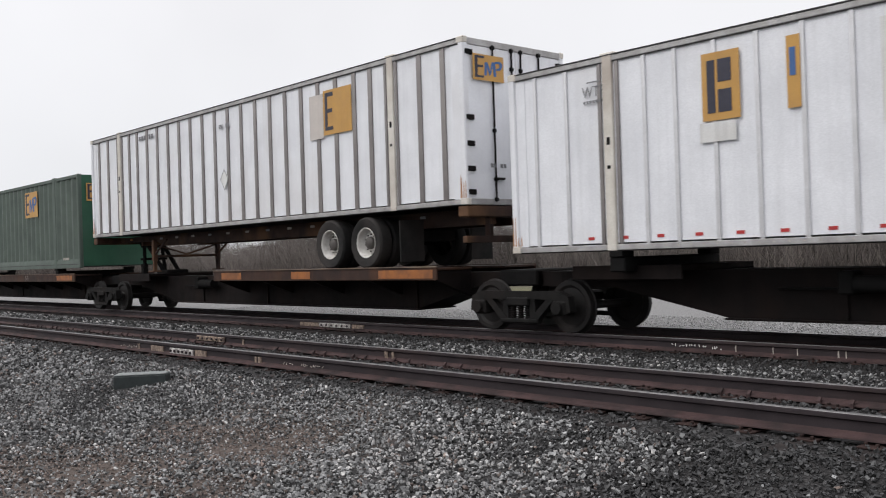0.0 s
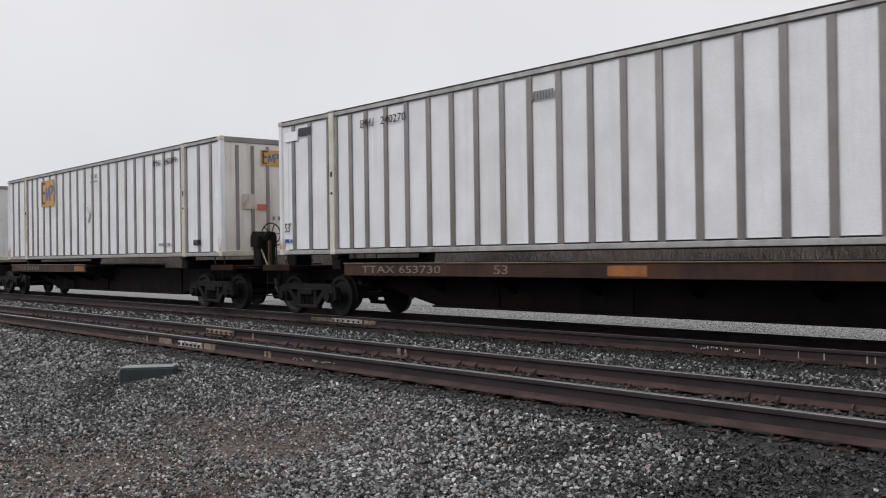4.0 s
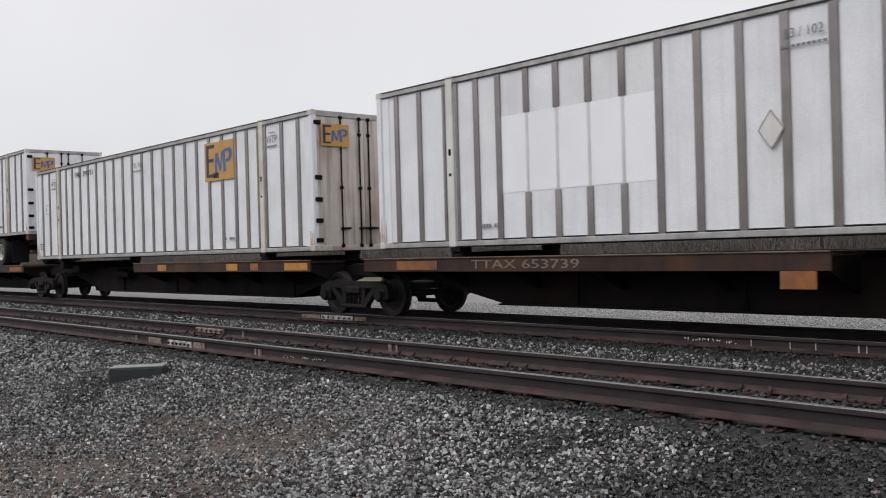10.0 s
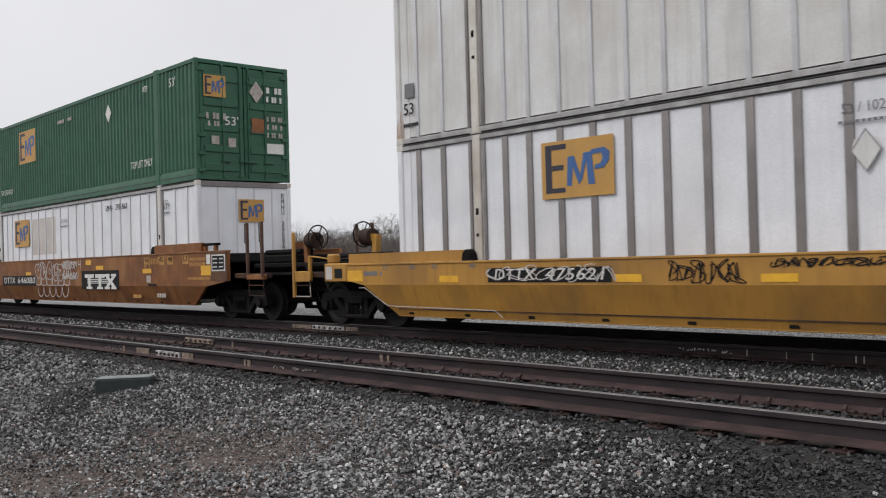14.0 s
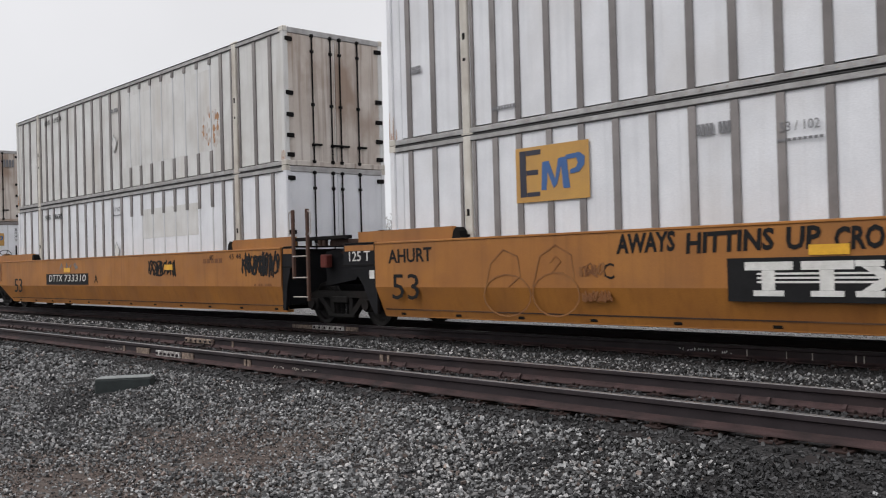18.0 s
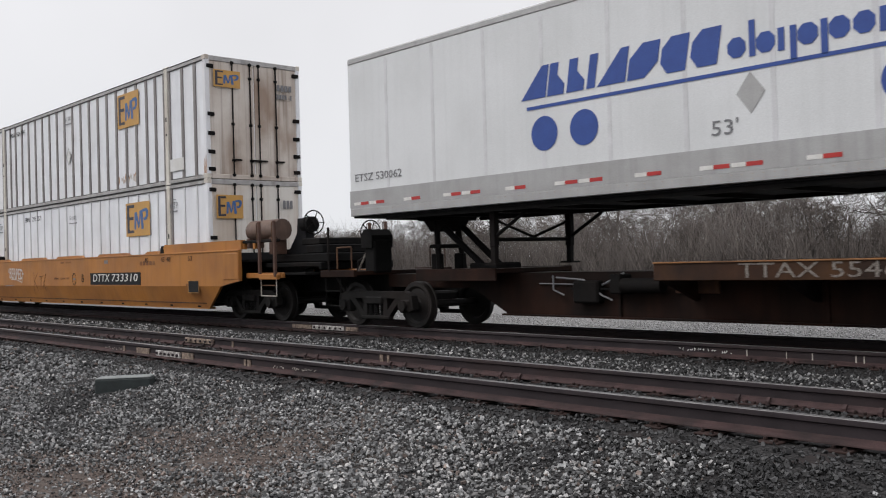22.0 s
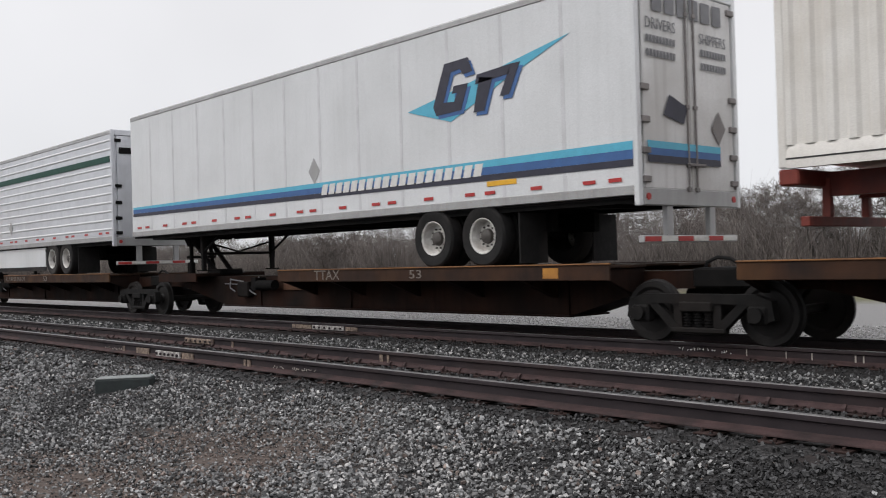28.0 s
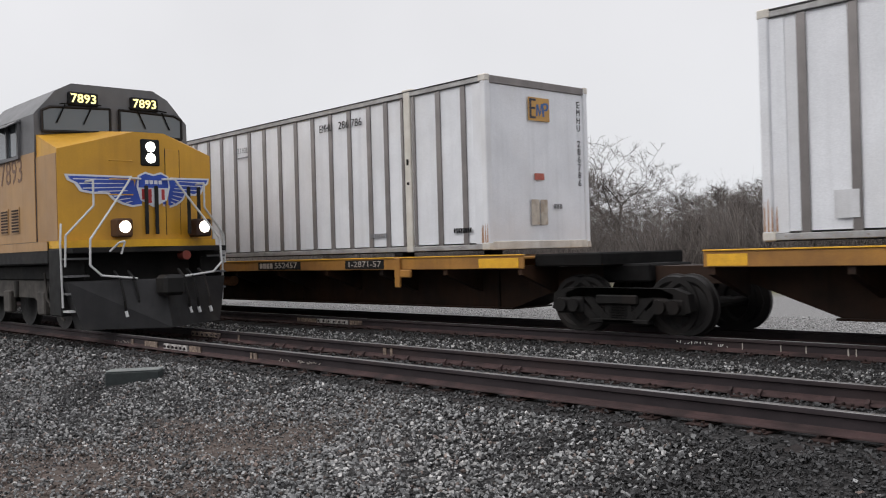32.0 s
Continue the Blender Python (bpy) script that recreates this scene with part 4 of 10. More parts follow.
def bare_tree(kind, x, y, height, turn):
    scale = height / max(v.co.z for v in TREE_KINDS[kind][1].vertices)
    tree = thing("bare_tree", "leafless grey tree with fine twigs", "tree", group="bare trees behind the railway")
    tree.matrix_basis = pose(x, y, ground_height(y), 0, 0, turn) @ Matrix.Scale(scale, 4)
    part("trunk", TREE_KINDS[kind][0], BARK, tree)
    part("crown", TREE_KINDS[kind][1], TWIG, tree, "bare branching twigs")


_rt = random.Random(8)
for _k, _x, _y, _s in ((0, -37.6, 49.4, 9.0), (1, -34.9, 51.0, 7.0), (1, -20.6, 45.5, 7.1), (2, -17.6, 44.0, 6.5), (0, -15.4, 47.5, 7.6), (2, -25.5, 47.0, 5.4),
                       (2, -30.0, 47.0, 5.2), (1, -46.0, 52.0, 5.8), (2, -54.0, 50.0, 5.6), (0, -68.0, 55.0, 6.0), (1, -82.0, 54.0, 5.6), (2, -100.0, 56.0, 5.8),
                       (1, -120.0, 58.0, 5.8), (2, -11.0, 46.0, 7.0), (2, -41.8, 50.0, 7.3)):
    bare_tree(_k, _x, _y, _s, _rt.uniform(0, 360))
for _k in range(56):
    _x = 2.0 - 1.9 * _k - 0.012 * _k * _k + _rt.uniform(-0.9, 0.9)
    bare_tree(_rt.choice((1, 2, 2, 0)), _x, 39.5 + 0.02 * abs(_x) + _rt.uniform(0, 8), _rt.uniform(2.9, 4.9), _rt.uniform(0, 360))


def build_brush():
    """A dense bank of leafless scrub, as one mass of thin stems in front of a dark thicket."""
    rng = np.random.default_rng(9)
    n, stems = 190000, 70000
    x = rng.uniform(-190, 12, n)
    y = 39 + 0.02 * np.abs(x) + rng.uniform(0, 9, n)
    env = 3.55 + 0.8 * np.sin(x * 0.31) * np.sin(x * 0.13 + 1) + 0.7 * np.sin(x * 0.9 + 2) * np.sin(x * 0.37)
    tall = np.clip(env, 2.2, 5.2)
    h = tall * rng.uniform(0.35, 1.2, n)
    twig = np.arange(n) >= stems
    h = np.where(twig, rng.uniform(0.25, 0.75, n), h)
    r = np.where(twig, rng.uniform(0.007, 0.013, n), rng.uniform(0.010, 0.024, n))
    z0 = np.interp(y, [30, 60], [-0.35, -0.2]) + np.where(twig, tall * (1.0 - rng.uniform(0, 1, n) ** 1.5 * 0.75) * rng.uniform(0.7, 1.05, n) - 0.25, rng.uniform(0, 1, n) * h * 0.35)
    lean = np.where(twig[:, None], rng.normal(0, 0.8, (n, 2)), rng.normal(0, 0.34, (n, 2)))
    a = rng.uniform(0, 6.28, n)
    v = np.zeros((n, 4, 3))
    for k in range(3):
        v[:, k, 0] = x + r * np.cos(a + 2.094 * k)
        v[:, k, 1] = y + r * np.sin(a + 2.094 * k)
        v[:, k, 2] = z0
    v[:, 3, 0] = x + lean[:, 0] * h
    v[:, 3, 1] = y + lean[:, 1] * h
    v[:, 3, 2] = z0 + h * np.where(twig, rng.uniform(-0.2, 0.9, n), 0.75)
    f = np.array([(0, 1, 3), (1, 2, 3), (2, 0, 3)])[None] + 4 * np.arange(n)[:, None, None]
    f = f.reshape(-1, 3)
    me = bpy.data.meshes.new("brush")
    me.vertices.add(4 * n)
    me.vertices.foreach_set("co", v.astype(np.float32).ravel())
    me.loops.add(f.size)
    me.loops.foreach_set("vertex_index", f.astype(np.int32).ravel())
    me.polygons.add(len(f))
    me.polygons.foreach_set("loop_start", np.arange(0, f.size, 3, dtype=np.int32))
    me.update(calc_edges=True)
    me.materials.append(TWIG)
    tagged(new("brush", me), "dense leafless grey-brown scrub behind the railway", "brush", kind="stuff")
    xs = np.arange(-260, 60, 0.5)
    vs, fs = [], []
    for i, q in enumerate(xs):
        e = 1.35 + 0.3 * math.sin(q * 0.31) * math.sin(q * 0.13 + 1) + 0.4 * noise.noise((q * 0.3, 0, 1)) + 0.35 * noise.noise((q * 1.1, 0, 5))
        yy = 46.5 + 0.02 * abs(q)
        vs += [(q, yy, -0.4), (q, yy + 0.4, 0.6 * e), (q, yy + 1.4, e), (q, yy + 5, 0.8 * e), (q, yy + 7, -0.4)]
        if i:
            k = 5 * i
            fs += [(k - 5 + j, k + j, k + j + 1, k - 4 + j) for j in range(4)]
    tagged(part("thicket", Geo().add(vs, fs), BRUSH), "dark mass of scrub behind the stems", "brush", kind="stuff")


build_brush()

# ---- what rides by: one shift along x serves the whole train ----
SPEED = [(0.0, 11.2), (3.0, 11.17), (7.0, 11.0), (14.0, 10.95), (18.0, 10.72), (23.0, 10.42), (25.0, 10.25), (28.0, 10.07), (31.0, 10.12), (32.0, 9.75)]


def train_shift(t):
    total = 0.0
    for (t0, v0), (t1, v1) in zip(SPEED, SPEED[1:]):
        if t <= t0:
            break
        e = min(t, t1)
        ve = v0 + (v1 - v0) * (e - t0) / (t1 - t0)
        total += (e - t0) * (v0 + ve) / 2
    return -total


RIDERS = []     # (thing, x at the start, height)
WHEELS = []     # (wheelset, place in its truck, x at the start)


def rider(name, label, category, group, x, z):
    ob = thing(name, label, category, group, at=(x, Y_FAR, z))
    RIDERS.append((ob, x, z))
    return ob


# ---- running gear ----
def wheelset_geo():
    g = Geo().cyl((0, -0.95, 0), (0, 0.95, 0), 0.07, 10)
    for s in (-1, 1):
        prof = [(0.0, 0.80), (0.10, 0.80), (0.13, 0.775), (0.30, 0.765), (0.345, 0.80), (0.415, 0.80), (0.42, 0.79), (0.425, 0.70), (0.45, 0.69), (0.452, 0.672), (0.40, 0.668), (0.34, 0.67), (0.30, 0.715), (0.12, 0.70), (0.0, 0.70)]
        g.lathe_y(0, 0, [(r, s * y) for r, y in prof], 32)
    return g


def side_frame_geo():
    g = Geo()
    y0, y1 = 0.93, 1.07
    g.prism_y([(-1.12, 0.36), (-1.08, 0.60), (-0.85, 0.68), (0.85, 0.68), (1.08, 0.60), (1.12, 0.36), (0.95, 0.30), (0.90, 0.46), (0.72, 0.55), (-0.72, 0.55), (-0.90, 0.46), (-0.95, 0.30)], y0, y1)
    for s in (-1, 1):
        g.prism_y([(s * 0.78, 0.56), (s * 0.62, 0.56), (s * 0.26, 0.24), (s * 0.38, 0.18)], y0 + 0.01, y1 - 0.01)
        g.prism_y([(s * 0.36, 0.56), (s * 0.24, 0.56), (s * 0.24, 0.22), (s * 0.36, 0.22)], y0 + 0.02, y1 - 0.02)
        g.box(s * 0.89 - 0.14, s * 0.89 + 0.14, y0 - 0.02, y1 + 0.03, 0.29, 0.53, 0.03)
        g.cyl((s * 0.89, y1, 0.42), (s * 0.89, y1 + 0.09, 0.42), 0.10, 14)
    g.box(-0.42, 0.42, y0, y1, 0.155, 0.235, 0.02)
    g.box(-0.25, 0.25, y0 - 0.02, y1 + 0.03, 0.44, 0.58, 0.02)
    return g


def spring_geo():
    """One coil spring, as a closed turned profile."""
    g, n, ring = Geo(), 10, []
    prof = [(0.0, 0.235), (0.045, 0.235)]
    for k in range(5):
        z = 0.245 + k * 0.038
        prof += [(0.045, z), (0.068, z + 0.004), (0.068, z + 0.02), (0.045, z + 0.024)]
    prof += [(0.045, 0.44), (0.0, 0.44)]
    vs = [(r * math.cos(6.2832 * i / n), 1.0 + r * math.sin(6.2832 * i / n), z) for r, z in prof[1:-1] for i in range(n)]
    m = len(prof) - 2
    fs = [(j * n + i, j * n + (i + 1) % n, (j + 1) * n + (i + 1) % n, (j + 1) * n + i) for j in range(m - 1) for i in range(n)]
    fs += [tuple(range(n))[::-1], tuple((m - 1) * n + i for i in range(n))]
    return g.add(vs, fs)


def mirrored(g):
    h = Geo()
    h.v = [(x, -y, z) for x, y, z in g.v]
    h.f = [f[::-1] for f in g.f]
    return h


def add_truck(car, x, car_x):
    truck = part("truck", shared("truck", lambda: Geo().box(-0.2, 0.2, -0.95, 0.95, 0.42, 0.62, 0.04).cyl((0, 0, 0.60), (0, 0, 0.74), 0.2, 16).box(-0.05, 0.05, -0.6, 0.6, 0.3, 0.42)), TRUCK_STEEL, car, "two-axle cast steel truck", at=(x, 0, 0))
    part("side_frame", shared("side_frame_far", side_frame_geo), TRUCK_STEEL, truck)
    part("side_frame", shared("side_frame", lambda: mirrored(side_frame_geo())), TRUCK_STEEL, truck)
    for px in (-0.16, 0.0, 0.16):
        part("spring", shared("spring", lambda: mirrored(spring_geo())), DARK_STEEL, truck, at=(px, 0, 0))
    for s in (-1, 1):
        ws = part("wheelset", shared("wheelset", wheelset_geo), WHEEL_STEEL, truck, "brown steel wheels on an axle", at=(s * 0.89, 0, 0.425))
        WHEELS.append((ws, (s * 0.89, 0, 0.425), car_x + x + s * 0.89, 0.425, False))
    return truck


def coupler_geo():
    g = Geo().box(-0.45, 0.05, -0.09, 0.09, 0.68, 0.86, 0.02)
    g.prism_y([(0.0, 0.62), (0.28, 0.64), (0.34, 0.78), (0.28, 0.92), (0.0, 0.94)], -0.15, 0.15)
    return g


def add_coupler(car, x, d):
    m = Matrix.Translation((x, 0, 0)) @ (Matrix.Identity(4) if d > 0 else Matrix.Rotation(math.pi, 4, "Z"))
    part("coupler", shared("coupler", coupler_geo), TRUCK_STEEL, car, at=m)
    part("train_line", shared("train_line", lambda: Geo().tube([(0.15, -0.45, 0.75), (0.25, -0.48, 0.5), (0.42, -0.46, 0.33), (0.6, -0.42, 0.42)], 0.03, 6)), RUBBER, car, "hanging brake hose", at=m)


def brake_wheel_geo(r=0.28):
    g = Geo()
    ring = [(0, r * math.cos(6.2832 * i / 18), r * math.sin(6.2832 * i / 18)) for i in range(19)]
    g.tube(ring, 0.014, 5)
    for i in range(5):
        a = 6.2832 * i / 5
        g.cyl((0, 0, 0), (0.03, r * math.cos(a), r * math.sin(a)), 0.012, 4)
    return g.cyl((-0.05, 0, 0), (0.05, 0, 0), 0.05, 8)


def end_details(car, x, out, mat, stand=0.62, posts=True):
    """Platform, steps, rails, hand brake and coupler at the free end of a car; out is the way outwards."""
    d = out
    g = Geo().box(min(x, x + d * 1.1), max(x, x + d * 1.1), -1.2, 1.2, 0.98, 1.06, 0.01)
    for s in (-1, 1):
        g.box(min(x, x + d * 1.1), max(x, x + d * 1.1), s * 1.22 - 0.04, s * 1.22 + 0.04, 0.95, 1.085, 0.01)
    part("end_platform", g, mat if mat is DECK_YELLOW else SPINE_RUST, car, "steel end platform")
    part("draft_sill", Geo().box(min(x, x + d * 1.5), max(x, x + d * 1.5), -0.33, 0.33, 0.62, 0.98, 0.02), DARK_STEEL, car)
    add_coupler(car, x + d * 1.5, d)
    for s in (-1, 1):
        for k, (px, top) in enumerate(((0.95, 1.62), (0.95, 2.15))):
            if k == (1 if s < 0 else 0) or not posts:
                continue
            part("grab_post", Geo().box(x + d * px - 0.035, x + d * px + 0.035, s * 1.16 - 0.03, s * 1.16 + 0.03, 0.97 if s < 0 else 0.5, top, 0.008), CHASSIS_BROWN, car)
        for z in (0.4, 0.68):
            part("stirrup", Geo().tube([(x + d * 0.5, s * 1.2, 0.95), (x + d * 0.5, s * 1.22, z), (x + d * 0.98, s * 1.22, z), (x + d * 0.98, s * 1.2, 0.95)], 0.013, 5), DARK_STEEL, car, "hanging step")
        rail = [(x + d * 0.14, s * 1.2, 1.1), (x + d * 0.14, s * 1.2, 1.52), (x + d * 0.6, s * 1.2, 1.52), (x + d * 0.6, s * 1.2, 1.1)]
        part("handrail", Geo().tube(rail, 0.016, 6), CHASSIS_BROWN, car)
    q = x + d * stand
    case = part("brake_stand", Geo().box(q - 0.16, q + 0.16, -0.80, -0.36, 1.02, 1.66, 0.03).prism_y([(q - 0.2, 1.5), (q + 0.13, 1.5), (q + 0.13, 1.74), (q + 0.02, 1.86), (q - 0.12, 1.86), (q - 0.2, 1.74)], -0.84, -0.32), DARK_STEEL, car, "hand brake housing")
    part("brake_case", Geo().cyl((q + d * 0.13, -0.55, 1.72), (q + d * 0.22, -0.55, 1.72), 0.14, 14), TRUCK_STEEL, case)
    part("brake_strut", Geo().cyl((q + d * 0.1, -0.75, 1.5), (q + d * 0.42, -0.75, 1.06), 0.02, 6), DECK_INK, case)
    part("brake_wheel", brake_wheel_geo(0.25), DARK_STEEL, car, at=(q + d * 0.26, -0.55, 1.80))
    part("walkway", Geo().box(min(x + d * 0.6, x + d * 1.55), max(x + d * 0.6, x + d * 1.55), -0.9, 0.9, 0.985, 1.02, 0.006), DARK_STEEL, car, "steel walkway over the coupler")
    hose = [(x + d * 0.7, -0.2, 1.15), (x + d * 0.95, -0.25, 1.35), (x + d * 1.25, -0.2, 1.25), (x + d * 1.35, -0.15, 0.95)]
    part("air_hose", Geo().tube(hose, 0.022, 6), RUBBER, car)


# ---- spine flat cars ----
def add_hitch(car, h, at):
    """The folding stand that holds the nose of a trailer."""
    stand = part("hitch_stand", Geo().box(-0.35, 0.35, -0.45, 0.45, h - 0.14, h - 0.03, 0.03), DARK_STEEL, car, "black folding trailer hitch", at=at)
    for s in (-1, 1):
        part("hitch_leg", Geo().cyl((0.12, s * 0.32, 1.05), (0.0, s * 0.26, h - 0.12), 0.055, 8), DARK_STEEL, stand)
        part("hitch_brace", Geo().cyl((1.25, s * 0.22, 1.05), (0.1, s * 0.24, h - 0.2), 0.06, 8), DARK_STEEL, stand)
        part("hitch_foot", Geo().box(-0.08, 0.16, s * 0.29 - 0.06, s * 0.29 + 0.06, 1.02, 1.35, 0.02), DARK_STEEL, stand)
    part("cross_bar", Geo().box(-0.1, 0.2, -0.35, 0.35, 1.45, 1.52, 0.01), DARK_STEEL, stand)
    part("hitch_block", Geo().box(0.9, 1.6, -0.32, 0.32, 1.02, 1.16, 0.03), DARK_STEEL, stand)
    part("hitch_base", Geo().box(-0.12, 1.0, -0.36, 0.36, 1.0, 1.05, 0.01), DARK_STEEL, stand)
    part("wear_plate", Geo().prism_y([(-0.3, h - 0.141), (0.3, h - 0.141), (0.12, h - 0.34), (-0.12, h - 0.34)], -0.3, 0.3), DARK_STEEL, stand)
    return stand


def spine_car(x, length, tl, tr, label, deck=(7.0, 15.7), own_right=False, trailer_hitch=None, hitch_h=2.16, mats=None, plates=(), container=True, ends=(False, False), number=None, size_mark=True, rusty=False, marks=None, ped=0.0, slope=(1.45, 3.55), stands=(0.62, 1.4), seed=0):
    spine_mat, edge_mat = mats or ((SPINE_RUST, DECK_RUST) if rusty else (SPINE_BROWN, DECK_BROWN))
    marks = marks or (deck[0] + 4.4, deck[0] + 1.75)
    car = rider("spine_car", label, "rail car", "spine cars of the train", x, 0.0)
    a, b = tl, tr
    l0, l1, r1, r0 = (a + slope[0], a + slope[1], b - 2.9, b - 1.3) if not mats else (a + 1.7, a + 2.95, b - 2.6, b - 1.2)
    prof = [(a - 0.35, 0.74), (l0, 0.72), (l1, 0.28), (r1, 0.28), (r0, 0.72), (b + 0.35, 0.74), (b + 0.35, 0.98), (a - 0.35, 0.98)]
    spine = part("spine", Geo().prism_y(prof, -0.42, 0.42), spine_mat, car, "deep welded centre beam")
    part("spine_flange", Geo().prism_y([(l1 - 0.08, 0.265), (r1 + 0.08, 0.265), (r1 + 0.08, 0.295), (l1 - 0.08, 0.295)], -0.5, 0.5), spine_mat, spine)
    for px in (a + 5.2, (a + b) / 2, b - 2.9):
        part("stiffener", shared("stiffener", lambda: Geo().box(-0.02, 0.02, -0.46, -0.42, 0.30, 0.97)), spine_mat, spine, at=(px, 0, 0))
    d0, d1 = deck
    up = 0.09 if mats else 0.0
    for s in (-1, 1):
        dk = part("deck", Geo().box(d0, d1, min(s * 0.42, s * 1.30), max(s * 0.42, s * 1.30), 1.04 + up, 1.085 + up, 0.01), edge_mat, car, "narrow wheel deck beside the spine")
        part("edge_sill", Geo().box(d0, d1, s * 1.285 - 0.02, s * 1.285 + 0.02, 0.87 + 1.2 * up, 1.10 + up, 0.008), edge_mat, dk)
        if s < 0:
            part("edge_lip", Geo().box(d0, d1, -1.325, -1.265, 1.098 + up, 1.118 + up, 0.004), YELLOW_PLATE if mats else LIP_ORANGE if rusty else LIP_WORN, dk, "worn pale edge strip")
            n = max(3, int((d1 - d0) / 1.7))
            arm = lambda: Geo().prism_x([(-1.27, 0.88), (-1.27, 1.03), (-0.4, 1.03), (-0.4, 0.55)], -0.05, 0.05)
            for i in range(n + 1):
                part("deck_arm", shared("deck_arm", arm), spine_mat, dk, at=(d0 + 0.1 + (d1 - d0 - 0.2) * i / n, 0, 0))
            for p0, p1, pm in plates:
                panel(pm, dk, p0, p1, 0.905 + up, 1.06 + up, -1.306, "reflective_panel", "coloured panel on the deck edge", thick=0.006)
            if number:
                letters(number, DECK_INK, dk, marks[1], -1.309, 0.985 + up, 0.185 if rusty and len(number) < 12 else 0.14, (0.21 if len(number) < 12 else 0.09) * len(number))
            if size_mark:
                letters("53", DECK_INK, dk, marks[0], -1.309, 0.985, 0.15, 0.32)
    if d0 > 3:
        n0, n1 = (a - 0.34, a + 1.5) if mats else (a + 1.1, a + 3.1)
        part("nose_deck", Geo().box(n0, n1, -0.95, 0.95, 0.985, 1.06, 0.01).box(n0, n1, -0.97, -0.93, 0.86, 1.07, 0.008).box(n0, n1, 0.93, 0.97, 0.86, 1.07, 0.008), edge_mat if mats else spine_mat, car, "short deck over the truck")
        rod = Geo().tube([(a + 4.3, -0.5, 0.72), (a + 5.6, -0.55, 0.72)], 0.02, 6).cyl((a + 5.4, -0.62, 0.78), (a + 6.1, -0.62, 0.78), 0.11, 12).box(a + 5.2, a + 5.4, -0.7, -0.4, 0.65, 0.95, 0.02)
        part("air_cylinder", rod, DARK_STEEL, car, "brake cylinder beside the spine")
    if trailer_hitch is not None and rusty and d0 > 3:
        q = a + 3.9
        pipes = Geo().tube([(q, -0.47, 0.93), (q + 0.05, -0.52, 0.7), (q + 0.25, -0.5, 0.62)], 0.014, 5).tube([(q + 0.1, -0.5, 0.9), (q + 0.7, -0.55, 0.86), (q + 1.05, -0.55, 0.62), (q + 1.2, -0.5, 0.55)], 0.016, 5)
        pipes.tube([(q - 0.3, -0.46, 0.8), (q + 0.9, -0.46, 0.78)], 0.012, 5).tube([(q + 0.9, -0.46, 0.74), (q + 1.5, -0.6, 0.96)], 0.016, 5)
        part("brake_piping", pipes, INK_GREY, car, "pale hanging brake hoses and rods")
        part("valve_box", Geo().box(q + 0.5, q + 1.0, -0.6, -0.42, 0.5, 0.85, 0.03), DARK_STEEL, car)
        part("side_plate", Geo().box(q + 2.3, q + 3.0, -0.47, -0.42, 0.66, 0.86, 0.01), WELL_GRIMY, car, "rusty plate on the spine")
    if container:
        for px in (2.05, length - 2.05):
            part("pedestal", Geo().box(px - 0.14, px + 0.14, -1.26, 1.26, 0.98, 1.20 + ped, 0.02).box(px - 0.12, px + 0.12, -1.29, -1.0, 1.2 + ped, 1.285 + ped, 0.01).box(px - 0.12, px + 0.12, 1.0, 1.29, 1.2 + ped, 1.285 + ped, 0.01), DARK_STEEL, car, "cross beam that carries a container")
    if mats:
        part("end_frame", Geo().box(d1 + 0.004, b - 0.15, -1.05, 1.05, 1.0, 1.2, 0.02), DARK_STEEL, car, "black frame over the end truck")
    if trailer_hitch is not None:
        hx, flip = trailer_hitch
        m = Matrix.Translation((hx, 0, 0)) @ (Matrix.Rotation(math.pi, 4, "Z") if flip else Matrix.Identity(4))
        add_hitch(car, hitch_h, m)
    add_truck(car, a, x)
    if own_right:
        add_truck(car, b, x)
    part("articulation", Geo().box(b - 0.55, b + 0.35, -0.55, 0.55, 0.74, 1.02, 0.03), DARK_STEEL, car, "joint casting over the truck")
    if rusty and not ends[1]:
        part("air_hose", Geo().tube([(b - 0.5, -0.3, 0.98), (b - 0.44, -0.34, 1.09), (b - 0.26, -0.36, 1.16), (b - 0.06, -0.36, 1.14), (b + 0.1, -0.34, 1.05), (b + 0.14, -0.3, 0.93)], 0.026, 7), RUBBER, car, "black hose looped over the joint")
    if ends[0]:
        end_details(car, a - 0.35, -1, edge_mat, stands[0], not rusty and not own_right)
    if ends[1]:
        end_details(car, b + 0.35, 1, edge_mat, stands[1], False)
    return car


